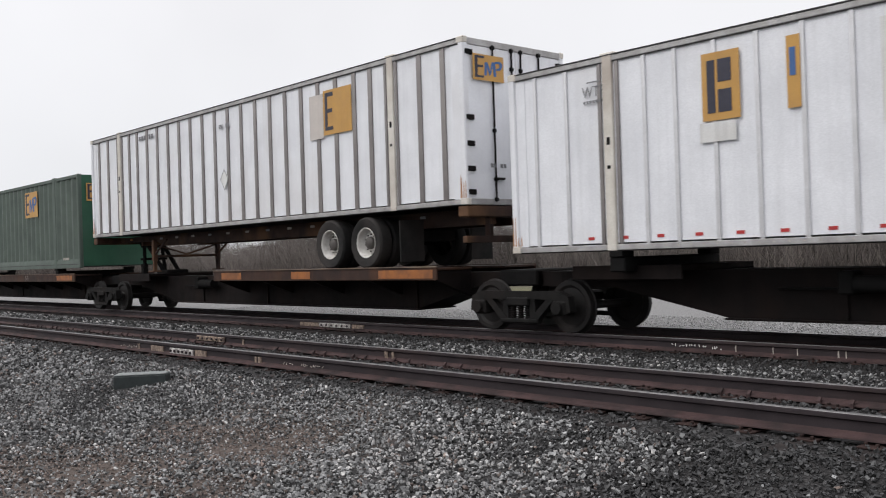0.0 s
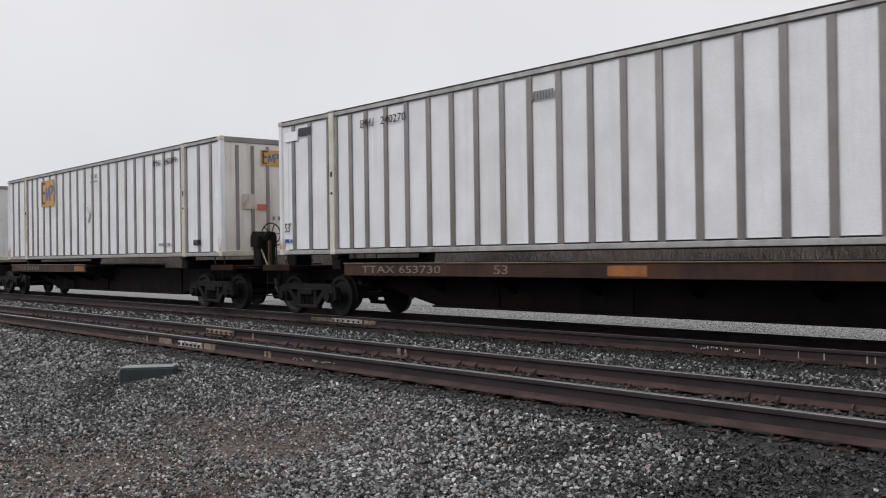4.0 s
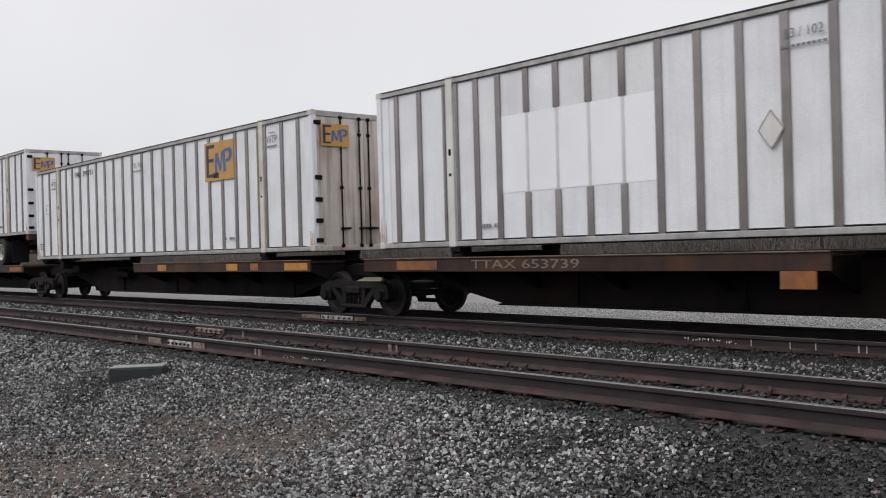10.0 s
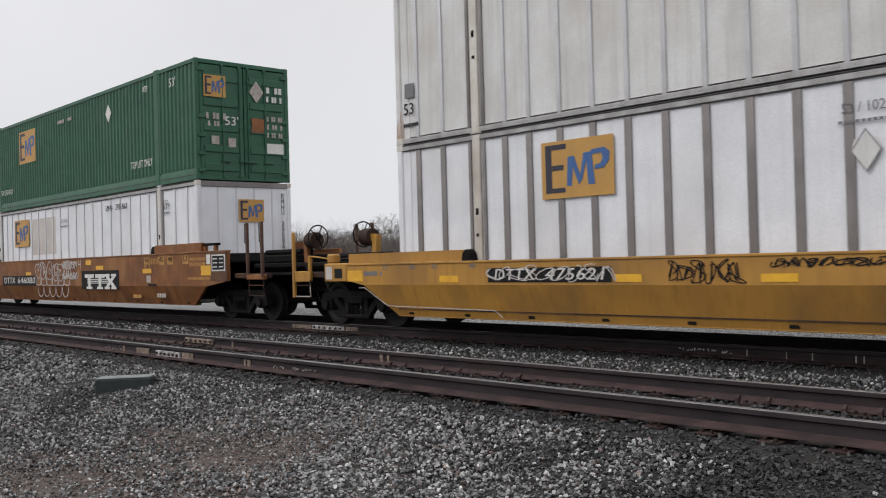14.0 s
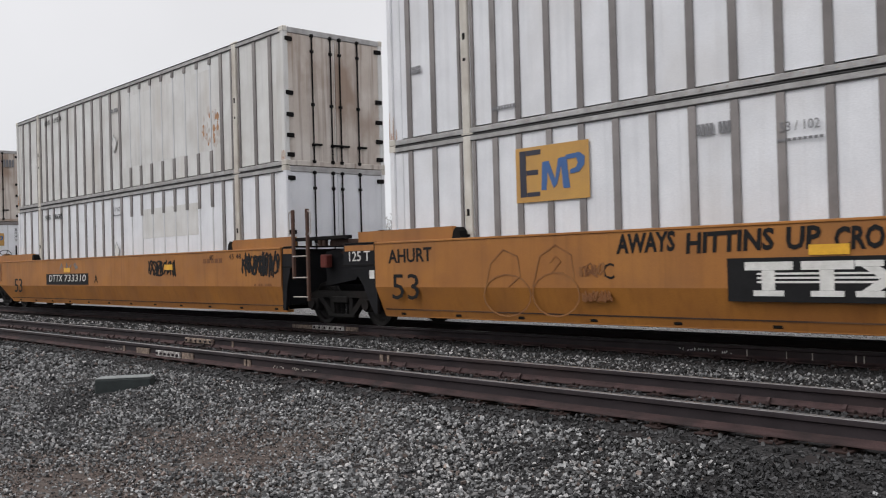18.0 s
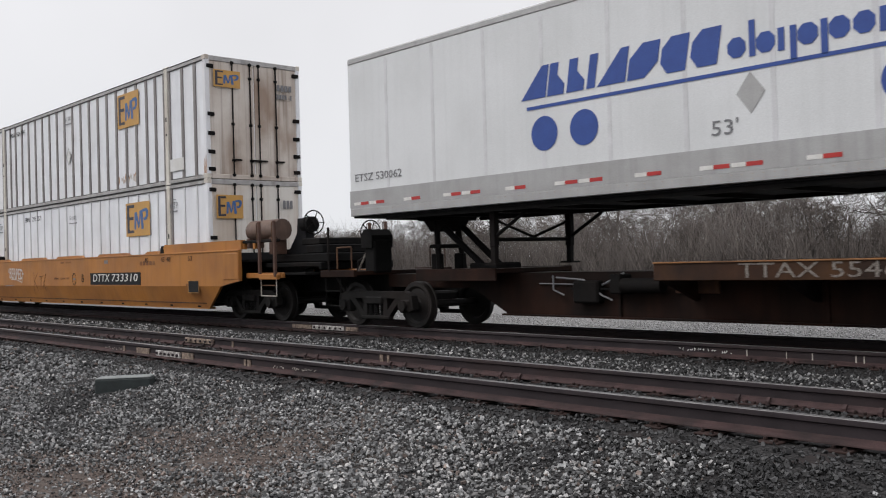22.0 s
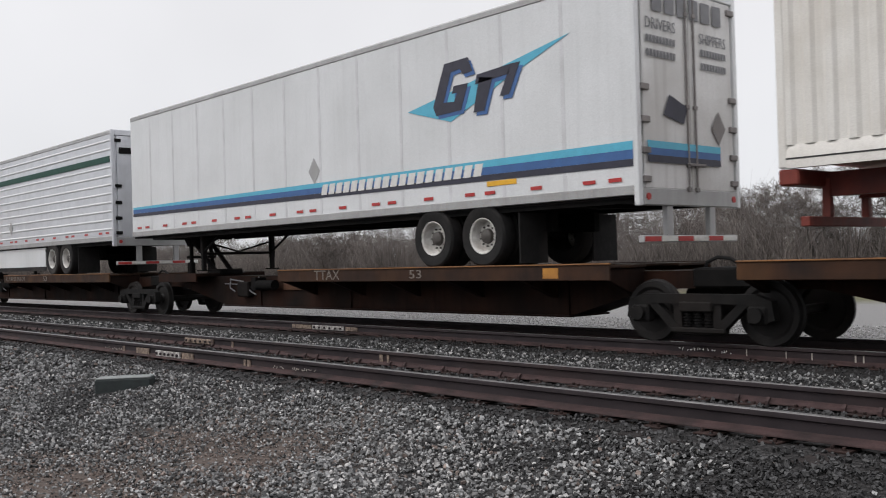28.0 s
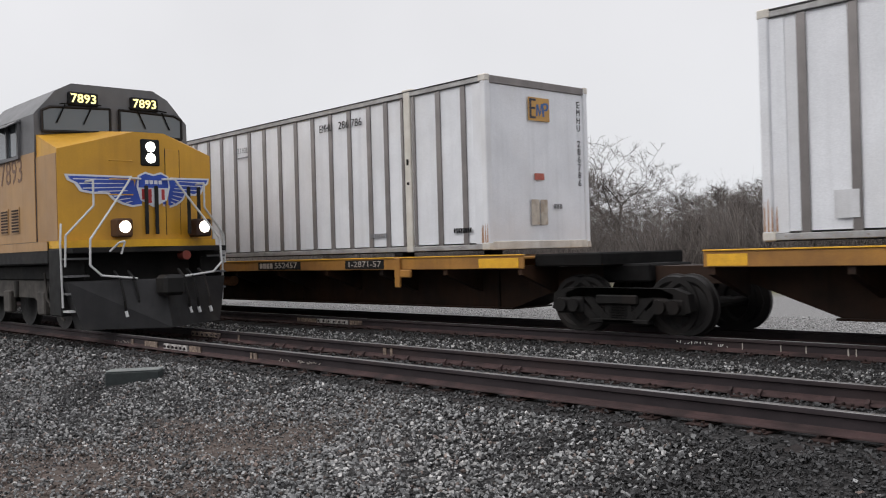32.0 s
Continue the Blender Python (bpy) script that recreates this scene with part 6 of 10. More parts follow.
def post_container(name, label, x, z, skin=None, ribs=None, front="door", end_skin=None, decals=(), seed=0, rib_gap=None, rib_w=0.115, lift=None, cut_posts=False, dx=0.0):
    """A 53-foot sheet-and-post container."""
    skin, ribs, lift = skin or WHITE, ribs or RIB_GREY, lift or CREAM
    rng = random.Random(seed)
    box = rider(name, label, "container", "containers on the train", x + CL / 2, z)
    h = CL / 2
    part("shell", Geo().box(-h + 0.03, h - 0.04, -1.262, 1.262, 0.12, CH - 0.05), skin, box, "painted metal side panels")
    part("roof", Geo().box(-h + 0.02, h - 0.02, -1.27, 1.27, CH - 0.048, CH - 0.012), RAIL_GREY, box)
    for s in (-1, 1):
        br = part("bottom_rail", Geo().box(-h, h, s * 1.272 - 0.023, s * 1.272 + 0.023, 0.012, 0.095, 0.006), RAIL_GREY, box)
        part("rail_foot", Geo().box(-h, h, s * 1.268 - 0.018, s * 1.268 + 0.018, -0.004, 0.011), DARK_STEEL, br)
        tr = part("top_rail", Geo().box(-h, h, s * 1.27 - 0.025, s * 1.27 + 0.025, CH - 0.10, CH - 0.022, 0.006), RAIL_GREY, box)
        part("roof_lip", Geo().box(-h, h, s * 1.272 - 0.03, s * 1.272 + 0.03, CH - 0.021, CH, 0.004), GASKET, tr)
        part("rail_seam", Geo().box(-h + 0.15, h - 0.15, s * 1.268 - 0.02, s * 1.268 + 0.02, CH - 0.112, CH - 0.101), GASKET, tr)
        if s < 0:
            rv = Geo()
            for i in range(80):
                px = -h + 0.1 + i * (CL - 0.2) / 79
                rv.box(px - 0.012, px + 0.012, -1.302, -1.294, 0.045, 0.065)
            tagged(part("rivets", rv, PALE_WORN, br), kind="stuff")
        for e in (-1, 1):
            part("corner_post", shared("corner_post", lambda: Geo().box(-0.07, 0.07, -0.06, 0.06, 0.0, CH + 0.012, 0.02)), skin, box, at=(e * (h - 0.07), s * 1.24, 0))
        for e in (-1, 1):
            for zc in (0.0, CH - 0.105):
                if s < 0 and zc == 0.0:
                    for k in range(4):
                        px, ln = e * (h - 0.03 - 0.05 * k), rng.uniform(0.12, 0.5)
                        poly_panel(RUST_RUN, box, [(px - 0.012, 0.12), (px + 0.014, 0.12), (px + 0.006, 0.12 + ln), (px - 0.004, 0.12 + 0.8 * ln)], -1.3008 if k < 3 else -1.2735, "rust_run", "thin rust run at the corner")
                part("corner_casting", shared("corner_casting", lambda: Geo().box(-0.09, 0.09, -0.055, 0.055, 0.0, 0.118, 0.014)), CREAM, box, "rust-stained corner casting", at=(e * (h - 0.083), s * 1.249, zc))
    part("floor", Geo().box(-h + 0.05, h - 0.05, -1.25, 1.25, 0.03, 0.11), DARK_STEEL, box)
    posts = []
    for e in (-1, 1):
        lx = e * (h - 2.0)
        lp = part("lift_post", shared("lift_post", lambda: Geo().box(-0.088, 0.088, -1.305, -1.25, 0.0, CH - 0.02, 0.012)), lift, box, "stained lifting post", at=(lx, 0, 0))
        part("lift_fitting", shared("lift_fitting", lambda: Geo().box(-0.13, 0.13, -1.3, -1.05, CH - 0.03, CH + 0.03, 0.012)), lift, lp)
        for q in (-0.16, 0.16):
            part("lift_post_edge", shared("lift_post_edge", lambda: post_geo(0.06, CH - 0.21, 0.026)), RIB_GREY if ribs is RIB_LIGHT else ribs, lp, at=(q, -1.262, 0.096))
        part("keyhole", shared("keyhole", lambda: Geo().box(-0.03, 0.03, -1.309, -1.30, 1.55, 1.66)), DARK_STEEL, lp)
        part("keyhole", shared("low_keyhole", lambda: Geo().box(-0.03, 0.03, -1.309, -1.30, 1.2, 1.25)), DARK_STEEL, lp)
        posts += [e * (h - 0.56), e * (h - 1.19), e * (h - 2.63)]
        part("corner_plate", shared("corner_plate", lambda: Geo().box(-0.1, 0.1, -1.272, -1.258, 0.1, CH - 0.115, 0.004)), skin, box, at=(e * (h - 0.24), 0, 0))
    posts += [0.617 * k for k in range(-8, 9)]
    gap = rib_gap
    for px in sorted(posts):
        if gap and gap[0] < px + h < gap[1]:
            z0, z1 = gap[2], gap[3]
            part("post", shared("post_low%.2f" % z0, lambda: post_geo(rib_w, z0 - 0.10, 0.024)), ribs, box, at=(px, -1.262, 0.096))
            part("post", shared("post_high%.2f" % z1, lambda: post_geo(rib_w, CH - 0.113 - z1, 0.024)), ribs, box, at=(px, -1.262, z1))
            part("post", shared("post_mid%.2f%.2f" % (z0, z1), lambda: post_geo(0.05, z1 - z0 - 0.004, 0.012)), RIB_LIGHT, box, at=(px, -1.262, z0 + 0.002))
        else:
            part("post", shared("post%.2f" % rib_w, lambda: post_geo(rib_w, CH - 0.21, 0.024)), ribs, box, at=(px, -1.262, 0.096))
    if front == "door":
        doors_on_end(box, end_skin or skin, h - 0.06, 1.26, CH, 0.0)
        part("door_sill", Geo().box(h - 0.08, h - 0.005, -1.2, 1.2, 0.0, 0.11, 0.01), end_skin or RAIL_GREY, box)
        part("door_header", Geo().box(h - 0.08, h - 0.005, -1.2, 1.2, CH - 0.12, CH, 0.01), RAIL_GREY, box)
    else:
        part("end_panel", Geo().box(h - 0.06, h - 0.03, -1.24, 1.24, 0.1, CH - 0.08), end_skin or skin, box, "closed end wall")
        part("end_sill", Geo().box(h - 0.07, h - 0.003, -1.2, 1.2, 0.0, 0.14, 0.01), CREAM, box)
        part("end_header", Geo().box(h - 0.07, h - 0.004, -1.2, 1.2, CH - 0.13, CH, 0.01), RIB_GREY, box)
        if front == "ribbed":
            for i in range(5):
                top = (2.68, 1.9, 1.85, 2.0, 2.68)[i] if cut_posts else 2.68
                part("end_post", Geo().box(0, 0.025, -0.045, 0.045, 0.141, top, 0.006), ribs, box, at=(h - 0.031, -0.85 + i * 0.42, 0))
                if top < 2.6:
                    part("end_post", Geo().box(0, 0.023, -0.04, 0.04, top + 0.004, 2.68, 0.006), RIB_LIGHT, box, "painted-over length of a post", at=(h - 0.031, -0.85 + i * 0.42, 0))
            if cut_posts:
                panel(PLACARD, box, -0.58, -0.28, 1.42, 1.78, h - 0.004, "end_sign", "faded tan sign on the end wall", end=True)
        elif front == "seamed":
            for i in range(4):
                part("end_seam", shared("end_seam", lambda: Geo().box(0, 0.008, -0.02, 0.02, 0.141, CH - 0.104)), RIB_LIGHT, box, at=(h - 0.031, -0.75 + i * 0.5, 0))
        marks = [d[2 + 1] for d in decals if d[0] == "number"]
        stack = "EMHU " + (marks[0].replace(" ", "") if marks else "")
        for k, ch in enumerate(stack):
            if ch != " ":
                letters(ch, INK, box, h - 0.024, 1.06, 2.55 - k * 0.14, 0.115, 0.085 if ch != "1" else 0.03, end=True)
        if not marks:
            bars(INK, box, 1.02, 1.10, 1.3, 1.9, h - 0.026, 1, end=True)
    for d in decals:
        kind, v = d[0], d[1:]
        f, g = -1.292, h - dx
        if kind == "logo":
            gold_logo(box, v[0] - g, v[1] - g, v[2], v[3], f, faded=v[4] if len(v) > 4 else 0)
        elif kind == "end_logo":
            gold_logo(box, v[0], v[1], v[2], v[3], h - 0.004 if front != "door" else h + 0.026, end=True)
        elif kind == "patch":
            panel(v[4], box, v[0] - g, v[1] - g, v[2], v[3], -1.263 if len(v) < 6 else f, "paint_patch", "repainted rectangle on the side", thick=0.004)
        elif kind == "number":
            letters("EMHU", INK, box, v[0] - g + 0.2, f - 0.002, v[1] + 0.075, 0.15, 0.42)
            letters(v[2], INK, box, v[0] - g + 1.0, f - 0.002, v[1] + 0.075, 0.15, 0.75)
        elif kind == "text" and v[0] == "53 102":
            letters("53 / 102", INK_GREY, box, v[1] - g, f - 0.002, v[2] + 0.02, 0.12, 0.5)
            bars(INK_GREY, box, v[1] - g - 0.3, v[1] - g + 0.3, v[2] - 0.15, v[2] - 0.115, f, 9)
        elif kind == "text":
            letters(v[0], v[5] if len(v) > 5 else INK, box, v[1] - g, f - 0.002, v[2], v[3], v[4])
        elif kind == "wtp":
            letters("WTP", INK_GREY, box, v[0] - g, f - 0.002, v[1], 0.16, 0.42)
            bars(INK_GREY, box, v[0] - g - 0.2, v[0] - g + 0.2, v[1] - 0.16, v[1] - 0.12, f, 7)
            bars(INK_GREY, box, v[0] - g - 0.16, v[0] - g + 0.16, v[1] + 0.14, v[1] + 0.16, f, 1)
        elif kind == "diamond":
            c = v[0] - g
            hold = poly_panel(WHITE_OLD, box, [(c - 0.17, v[1]), (c - 0.1, v[1] - 0.12), (c, v[1] - 0.24), (c + 0.1, v[1] - 0.12), (c + 0.17, v[1]), (c + 0.13, v[1] + 0.13), (c + 0.05, v[1] + 0.14), (c, v[1] + 0.24), (c - 0.05, v[1] + 0.14), (c - 0.13, v[1] + 0.13)], f, "placard_holder", "worn diamond holder for a placard")
            strokes(INK_GREY, hold, [[(c - 0.17, v[1]), (c, v[1] - 0.24), (c + 0.17, v[1]), (c, v[1] + 0.24), (c - 0.17, v[1])]], 0.009, f - 0.005, "holder_edge")
        elif kind == "small":
            bars(v[4] if len(v) > 4 else INK_GREY, box, v[0] - g, v[1] - g, v[2], v[3], f, 8, rng=rng)
        elif kind == "tape":
            for i in range(-10, 12):
                panel(RED_TAPE, box, 0.617 * i - 0.37, 0.617 * i - 0.25, 0.17, 0.215, -1.264, "reflective_tape", "red reflective tape")
        elif kind == "outline":
            strokes(INK_GREY, box, [[(v[0] - g, v[2]), (v[1] - g, v[2]), (v[1] - g, v[3]), (v[0] - g, v[3]), (v[0] - g, v[2])]], 0.012, -1.264, "marking_outline", "thin grey square outline")
        elif kind == "torn":
            for k in range(22):
                px, pz = rng.uniform(v[0], v[1]) - g, rng.uniform(v[2], v[3])
                r = rng.uniform(0.03, 0.09)
                pts = [(px + r * rng.uniform(0.4, 1.0) * math.cos(a), pz + 1.6 * r * rng.uniform(0.4, 1.0) * math.sin(a)) for a in (0.0, 0.9, 1.9, 2.9, 3.9, 5.0)]
                poly_panel(RUST_RUN if k % 3 == 0 and len(v) < 5 else v[4] if len(v) > 4 else PATCH_TAN, box, pts, -1.2645 - 0.0002 * k, "paint_scrap", "scrap of a torn-off decal")
        elif kind == "end_patch":
            panel(v[4], box, v[0], v[1], v[2], v[3], h + 0.026 if front == "door" else h - 0.003, "end_sign", v[5] if len(v) > 5 else "", end=True)
        elif kind == "end_bars":
            bars(INK_GREY, box, v[0], v[1], v[2], v[3], h + 0.026 if front == "door" else h - 0.004, v[4], end=True, rng=rng)
    return box


def corrugated(x0, x1, z0, z1, y, pitch, depth, thick=0.02):
    """A wall of upright trapezoid corrugations that faces -y."""
    pts = []
    n = int(round((x1 - x0) / pitch))
    p = (x1 - x0) / n
    for i in range(n):
        a = x0 + i * p
        pts += [(a, y), (a + 0.32 * p, y), (a + 0.5 * p, y + depth), (a + 0.82 * p, y + depth)]
    pts.append((x1, y))
    g = Geo()
    vs = [(px, py, z0) for px, py in pts] + [(px, py, z1) for px, py in pts]
    k = len(pts)
    return g.add(vs, [(i, i + 1, k + i + 1, k + i) for i in range(k - 1)])


def steel_container(name, label, x, z, mat, pitch, depth, front="door", decals=(), end_mat=None, rail=None, flat_h=CH, post_mat=None):
    """A 53-foot steel container with corrugated sides."""
    box = rider(name, label, "container", "containers on the train", x + CL / 2, z)
    h = CL / 2
    rail, end_mat, post_mat = rail or mat, end_mat or mat, post_mat or mat
    wall = RED_FADED if mat is RED else mat
    part("core", Geo().box(-h + 0.08, h - 0.08, -1.16, 1.16, 0.1, CH - 0.05), mat, box)
    for s, x0, x1 in ((0, -h + 0.1, -h + 1.93), (1, -h + 2.17, h - 2.17), (2, h - 1.93, h - 0.1)):
        part("corrugated_wall", corrugated(x0, x1, 0.28, CH - 0.1, -1.285, pitch, depth), wall, box, "upright corrugated steel")
        part("bottom_rail", Geo().prism_x([(-1.29, 0.0), (-1.29, 0.2), (-1.26, 0.285), (-1.18, 0.285), (-1.18, 0.0)], x0, x1), rail, box)
        # no recess here: a dark strip paints the shade of the rail's groove
        part("rail_groove", Geo().box(x0, x1, -1.2935, -1.288, 0.105, 0.125), GASKET, box)
        part("top_rail", Geo().box(x0, x1, -1.295, -1.2, CH - 0.105, CH, 0.01), rail, box)
    part("far_wall", Geo().box(-h + 0.08, h - 0.08, 1.165, 1.25, 0.02, CH - 0.03), mat, box)
    part("roof", Geo().box(-h + 0.05, h - 0.05, -1.25, 1.25, CH - 0.048, CH - 0.01), mat, box)
    for e in (-1, 1):
        part("lift_post", Geo().box(e * (h - 2.05) - 0.12, e * (h - 2.05) + 0.12, -1.298, -1.2, 0.0, CH + 0.03, 0.012), post_mat, box)
        for s in (-1, 1):
            part("corner_post", Geo().box(e * (h - 0.06) - 0.06, e * (h - 0.06) + 0.06, s * 1.235 - 0.06, s * 1.235 + 0.06, 0, CH + 0.01, 0.02), mat, box)
    if front == "door":
        doors_on_end(box, end_mat, h - 0.05, 1.24, CH, 0.0, bars_mat=end_mat, hinge_mat=end_mat)
        for zz in (0.3, 0.75, 1.25, 1.85, 2.45):
            for s in (-1, 1):
                part("door_pressing", Geo().box(h - 0.008, h + 0.018, s * 0.62 - 0.46, s * 0.62 + 0.46, zz - 0.09, zz + 0.09, 0.02), end_mat, box)
        part("door_sill", Geo().box(h - 0.08, h, -1.2, 1.2, 0, 0.1, 0.01), end_mat, box)
        part("door_header", Geo().box(h - 0.08, h, -1.2, 1.2, CH - 0.1, CH, 0.01), end_mat, box)
    elif front == "sideways":
        part("end_panel", Geo().box(h - 0.1, h - 0.05, -1.2, 1.2, 0.1, CH - 0.08), end_mat, box)
        for i in range(8):
            zz = 0.78 + i * 0.2
            part("end_corrugation", shared("end_corrugation", lambda: Geo().prism_y([(-0.01, -0.085), (0.035, -0.06), (0.035, 0.06), (-0.01, 0.085)], -1.12, 1.12)), end_mat, box, at=(h - 0.045, 0, zz))
        part("end_sill", Geo().box(h - 0.08, h, -1.2, 1.2, 0, 0.16, 0.01), end_mat, box)
        part("end_header", Geo().box(h - 0.08, h, -1.2, 1.2, CH - 0.12, CH, 0.01), end_mat, box)
    else:
        part("end_panel", Geo().box(h - 0.08, h - 0.02, -1.2, 1.2, 0.05, CH - 0.03), end_mat, box)
    f = -1.29
    for d in decals:
        kind, v = d[0], d[1:]
        if kind == "logo":
            gold_logo(box, v[0] - h, v[1] - h, v[2], v[3], f)
        elif kind == "end_logo":
            gold_logo(box, v[0], v[1], v[2], v[3], h + 0.022, end=True)
        elif kind == "text":
            letters(v[0], v[5], box, v[1] - h, f - 0.002, v[2], v[3], v[4])
        elif kind == "end_text":
            letters(v[0], v[5], box, h + 0.024, v[1], v[2], v[3], v[4], end=True)
        elif kind == "small":
            bars(v[4], box, v[0] - h, v[1] - h, v[2], v[3], f - 0.005, v[5], rng=random.Random(3))
        elif kind == "end_bars":
            bars(v[4], box, v[0], v[1], v[2], v[3], h + 0.027, v[5], end=True, rng=random.Random(4))
        elif kind == "diamond":
            hazard_diamond(box, v[0] - h, v[1], v[2], f, PALE)
        elif kind == "end_diamond":
            hazard_diamond(box, v[0], v[1], v[2], h + 0.022, PALE_WORN, end=True)
        elif kind == "end_panel":
            panel(v[4], box, v[0], v[1], v[2], v[3], h + 0.022, "plate", end=True)
        elif kind == "panel":
            panel(v[4], box, v[0] - h, v[1] - h, v[2], v[3], f, "plate")
    return box


# ---- road wheels, chassis and trailers ----
def tyre_geo():
    p = [(0.29, -0.12), (0.33, -0.14), (0.46, -0.145), (0.495, -0.11), (0.505, 0.0), (0.495, 0.11), (0.46, 0.145), (0.33, 0.14), (0.29, 0.12)]
    return Geo().lathe_y(0, 0, p, 36)


def rim_geo():
    p = [(0.295, -0.135), (0.285, -0.14), (0.265, -0.12), (0.25, -0.02), (0.23, 0.03), (0.15, 0.0), (0.12, 0.0)]
    return Geo().lathe_y(0, 0, p, 32)


def hub_geo():
    g = Geo().lathe_y(0, 0, [(0.125, 0.0), (0.115, -0.06), (0.07, -0.09), (0.0, -0.09)], 18)
    return g


def nut_geo():
    return Geo().cyl((0.165, 0.02, 0), (0.165, -0.025, 0), 0.016, 6)


def road_wheels(rig, xs, z):
    """Dual wheels on each side of each axle."""
    for i, wx in enumerate(xs):
        for yy in (-1.14, -0.82, 0.82, 1.14):
            tyre = part("tyre", shared("tyre", tyre_geo), RUBBER, rig, "black truck tyre", at=Matrix.Translation((wx, yy, z)) @ (Matrix.Identity(4) if yy < 0 else Matrix.Rotation(math.pi, 4, "Z")))
            if abs(yy) > 1:
                part("rim", shared("rim", rim_geo), RIM, tyre, "pale dirty wheel rim")
                part("hub", shared("hub", hub_geo), HUB_DARK, tyre, at=Matrix.Rotation(0.4 * i, 4, "Y"))
                for q in range(10):
                    part("wheel_nut", shared("wheel_nut", nut_geo), HUB_DARK, tyre, at=Matrix.Rotation(0.4 * i + 0.6283 * q, 4, "Y"))
        part("axle", Geo().cyl((wx, -0.7, z), (wx, 0.7, z), 0.07, 10), DARK_STEEL, rig)


def landing_gear(rig, x, z0, z1, mat, gusset=False):
    for s in (-1, 1):
        leg = part("landing_leg", Geo().box(x - 0.06, x + 0.06, s * 0.95 - 0.06, s * 0.95 + 0.06, z0 + 0.3, z1, 0.01).box(x - 0.045, x + 0.045, s * 0.95 - 0.045, s * 0.95 + 0.045, z0 + 0.03, z0 + 0.3).box(x - 0.13, x + 0.13, s * 0.95 - 0.12, s * 0.95 + 0.12, z0, z0 + 0.03), mat, rig)
        if gusset:
            part("gusset", Geo().prism_y([(x + 0.061, z1), (x + 0.72, z1), (x + 0.061, z1 - 0.46)], s * 0.95 - 0.02, s * 0.95 + 0.02), mat, leg, "triangular plate beside the leg")
        else:
            part("leg_brace", Geo().tube([(x, s * 0.95, z0 + 0.45), (x + 0.75, s * 0.95, z1)], 0.03, 6), mat, leg)
    if gusset:
        part("tool_box", Geo().box(x + 0.1, x + 0.95, -0.4, 0.4, z0 + 0.02, z0 + 0.34, 0.03), RIB_GREY, rig, "grey box between the legs")
        part("hanging_bracket", Geo().prism_y([(x + 0.85, z1), (x + 1.6, z1), (x + 1.4, z1 - 0.4), (x + 1.05, z1 - 0.4)], -0.5, 0.5), DARK_STEEL, rig)
        return
    part("cross_brace", Geo().tube([(x, -0.95, z0 + 0.42), (x, 0.95, z0 + 0.42)], 0.035, 6).tube([(x, -0.95, z1 - 0.12), (x, 0, z0 + 0.46), (x, 0.95, z1 - 0.12)], 0.025, 6), mat, rig)


